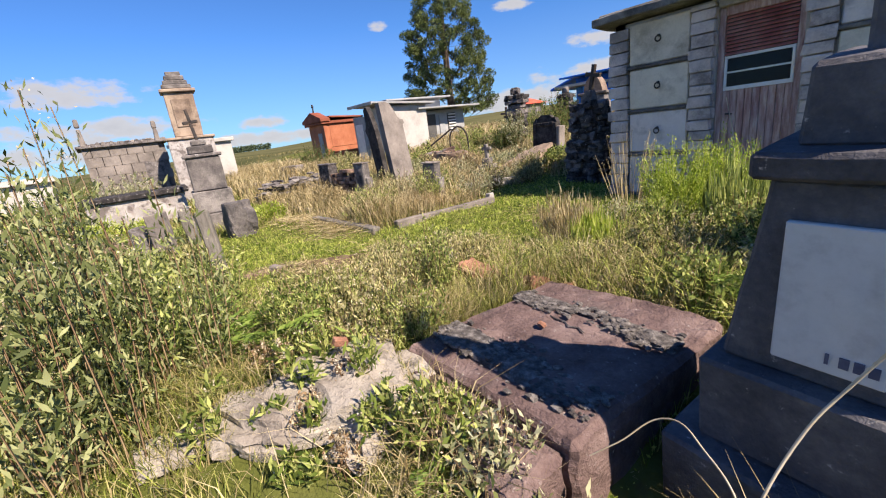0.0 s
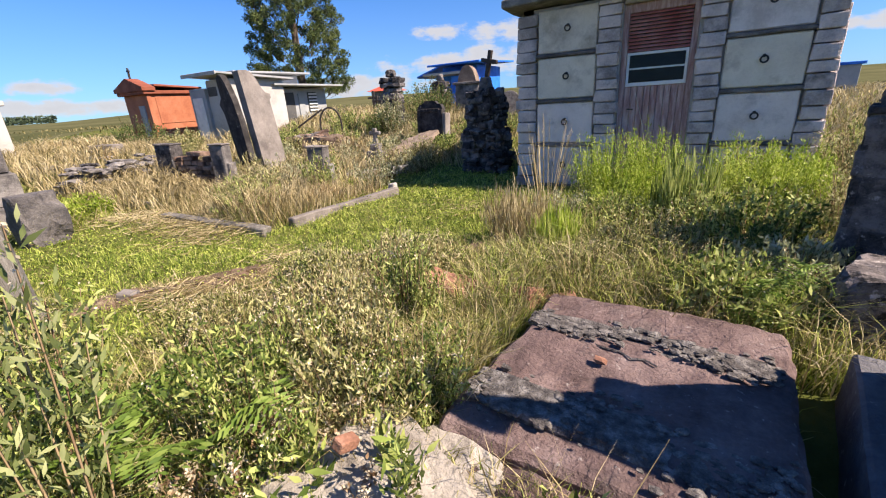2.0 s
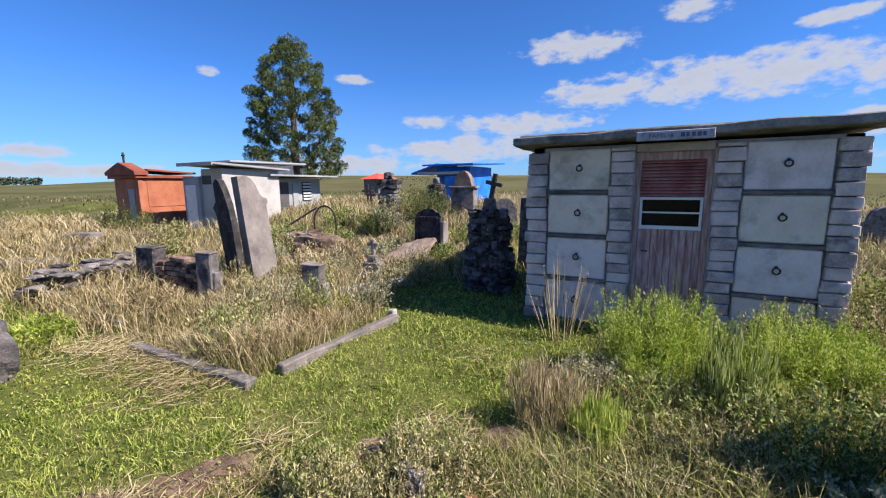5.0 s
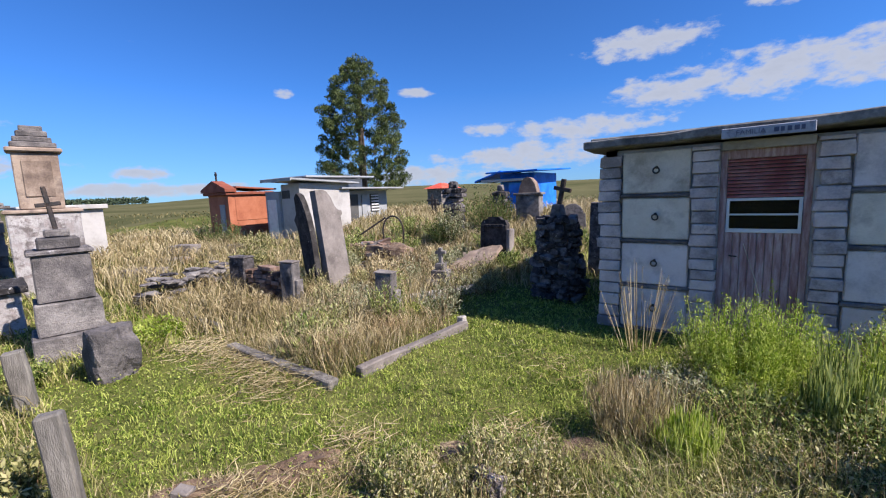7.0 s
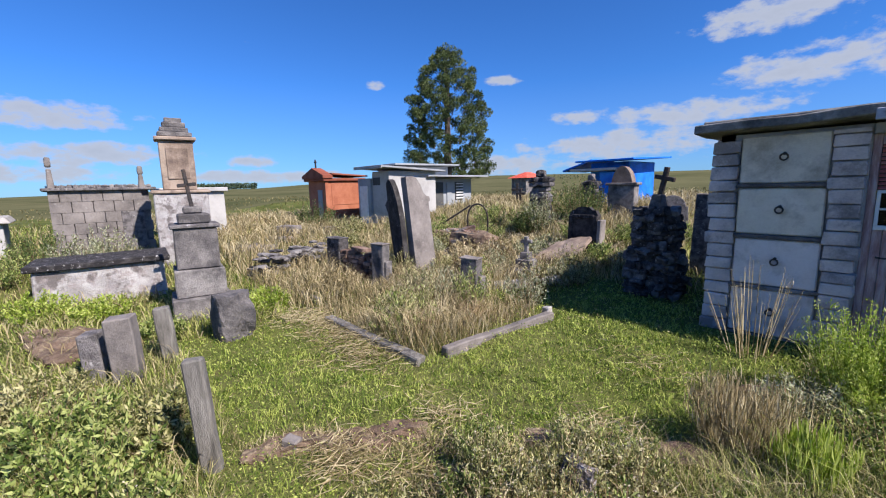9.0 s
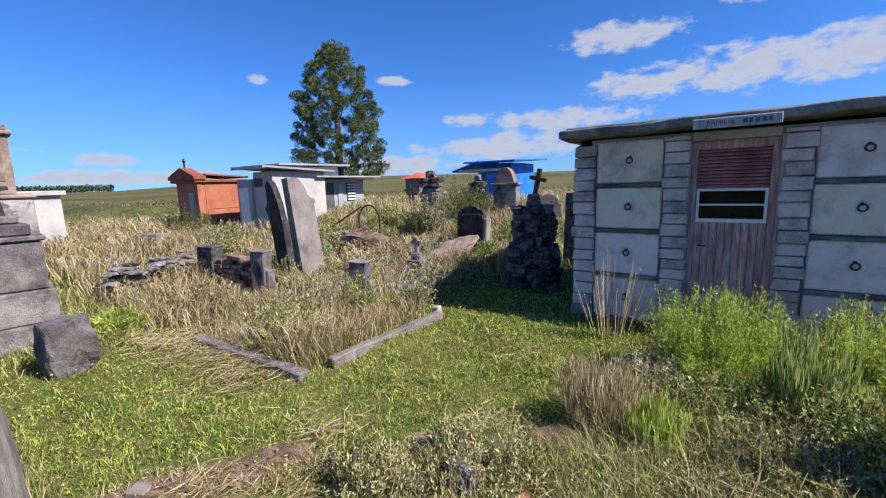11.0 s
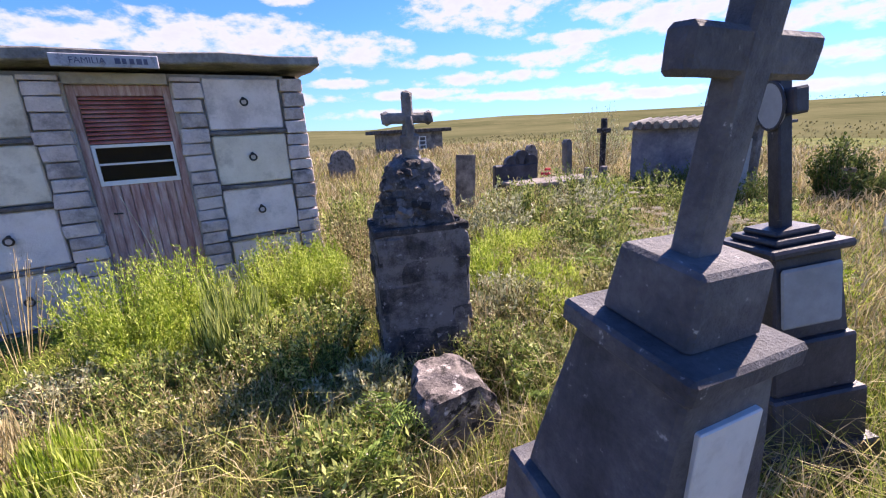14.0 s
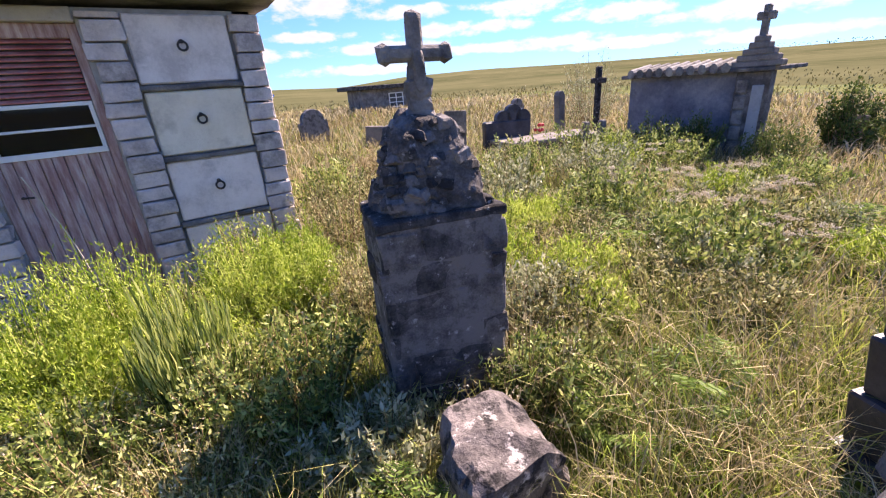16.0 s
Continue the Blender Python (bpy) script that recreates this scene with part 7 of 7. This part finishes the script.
    for cx, cy, rr, k in ((-3.4, 4.2, 0.4, 150), (-5.6, 2.4, 0.5, 700), (-6.4, 2.6, 0.5, 900), (-7.2, 2.5, 0.5, 700), (-4.1, 2.2, 0.3, 200), (-3.1, 2.9, 0.25, 250), (-4.2, 1.4, 0.25, 500), (-3.0, 2.6, 0.25, 450), (-2.6, 4.1, 0.3, 400), (-3.6, 1.7, 0.25, 350)):
        P.append(np.stack([RNG.normal(cx, rr * 0.6, k), RNG.normal(cy, rr * 0.45, k)], 1))
    P = np.concatenate(P)
    p = np.stack([P[:, 0], P[:, 1], ground_z(P[:, 0], P[:, 1]) + RNG.uniform(0.03, 0.09, len(P))], 1)
    d = RNG.normal(size=p.shape) * np.array([1, 1, 0.15])
    np_stuff("straw_litter", leaf_arrays(p, d, RNG.uniform(0.1, 0.24, len(p)), 0.007), STRAW, "mown straw lying in patches on the lawn", "ground litter")
    # far meadow tufts
    m = 9000
    az = np.radians(RNG.uniform(-118, 100, m))
    r3 = 22 * (60 / 22) ** RNG.uniform(0, 1, m)
    px, py = -1.8 + r3 * np.sin(az), 0.4 + r3 * np.cos(az)
    np_stuff("meadow_grass", blade_arrays(px, py, ground_z(px, py) - 0.02, RNG.uniform(0.1, 0.28, m), r3 * 0.0022, 0.6), MEADOW, "far dry meadow grass", "grass")


build_grass()


def far_woods():
    P, D, S = [], [], []
    for a0, a1, r, zz, n, h in ((-80, -72, 300, 0.4, 1800, 3.2), (-38, -30, 150, 1.6, 120, 1.2), (62, 80, 280, 4, 160, 1.5)):
        a = np.radians(RNG.uniform(a0, a1, n))
        rr = r * RNG.uniform(0.96, 1.04, n)
        px, py = -1.8 + rr * np.sin(a), 0.4 + rr * np.cos(a)
        P.append(np.stack([px, py, ground_z(px, py) + RNG.uniform(0, h, n)], 1))
        D.append(RNG.normal(size=(n, 3)) + np.array([0, 0, 0.6]))
        S.append(np.full(n, min(h * 0.45, r * 0.0045)))
    S = np.concatenate(S)
    np_stuff("far_woods", leaf_arrays(np.concatenate(P), np.concatenate(D), S, S * 0.7), FARTREE, "dark woods and scrub on the far hills", "woods")


far_woods()
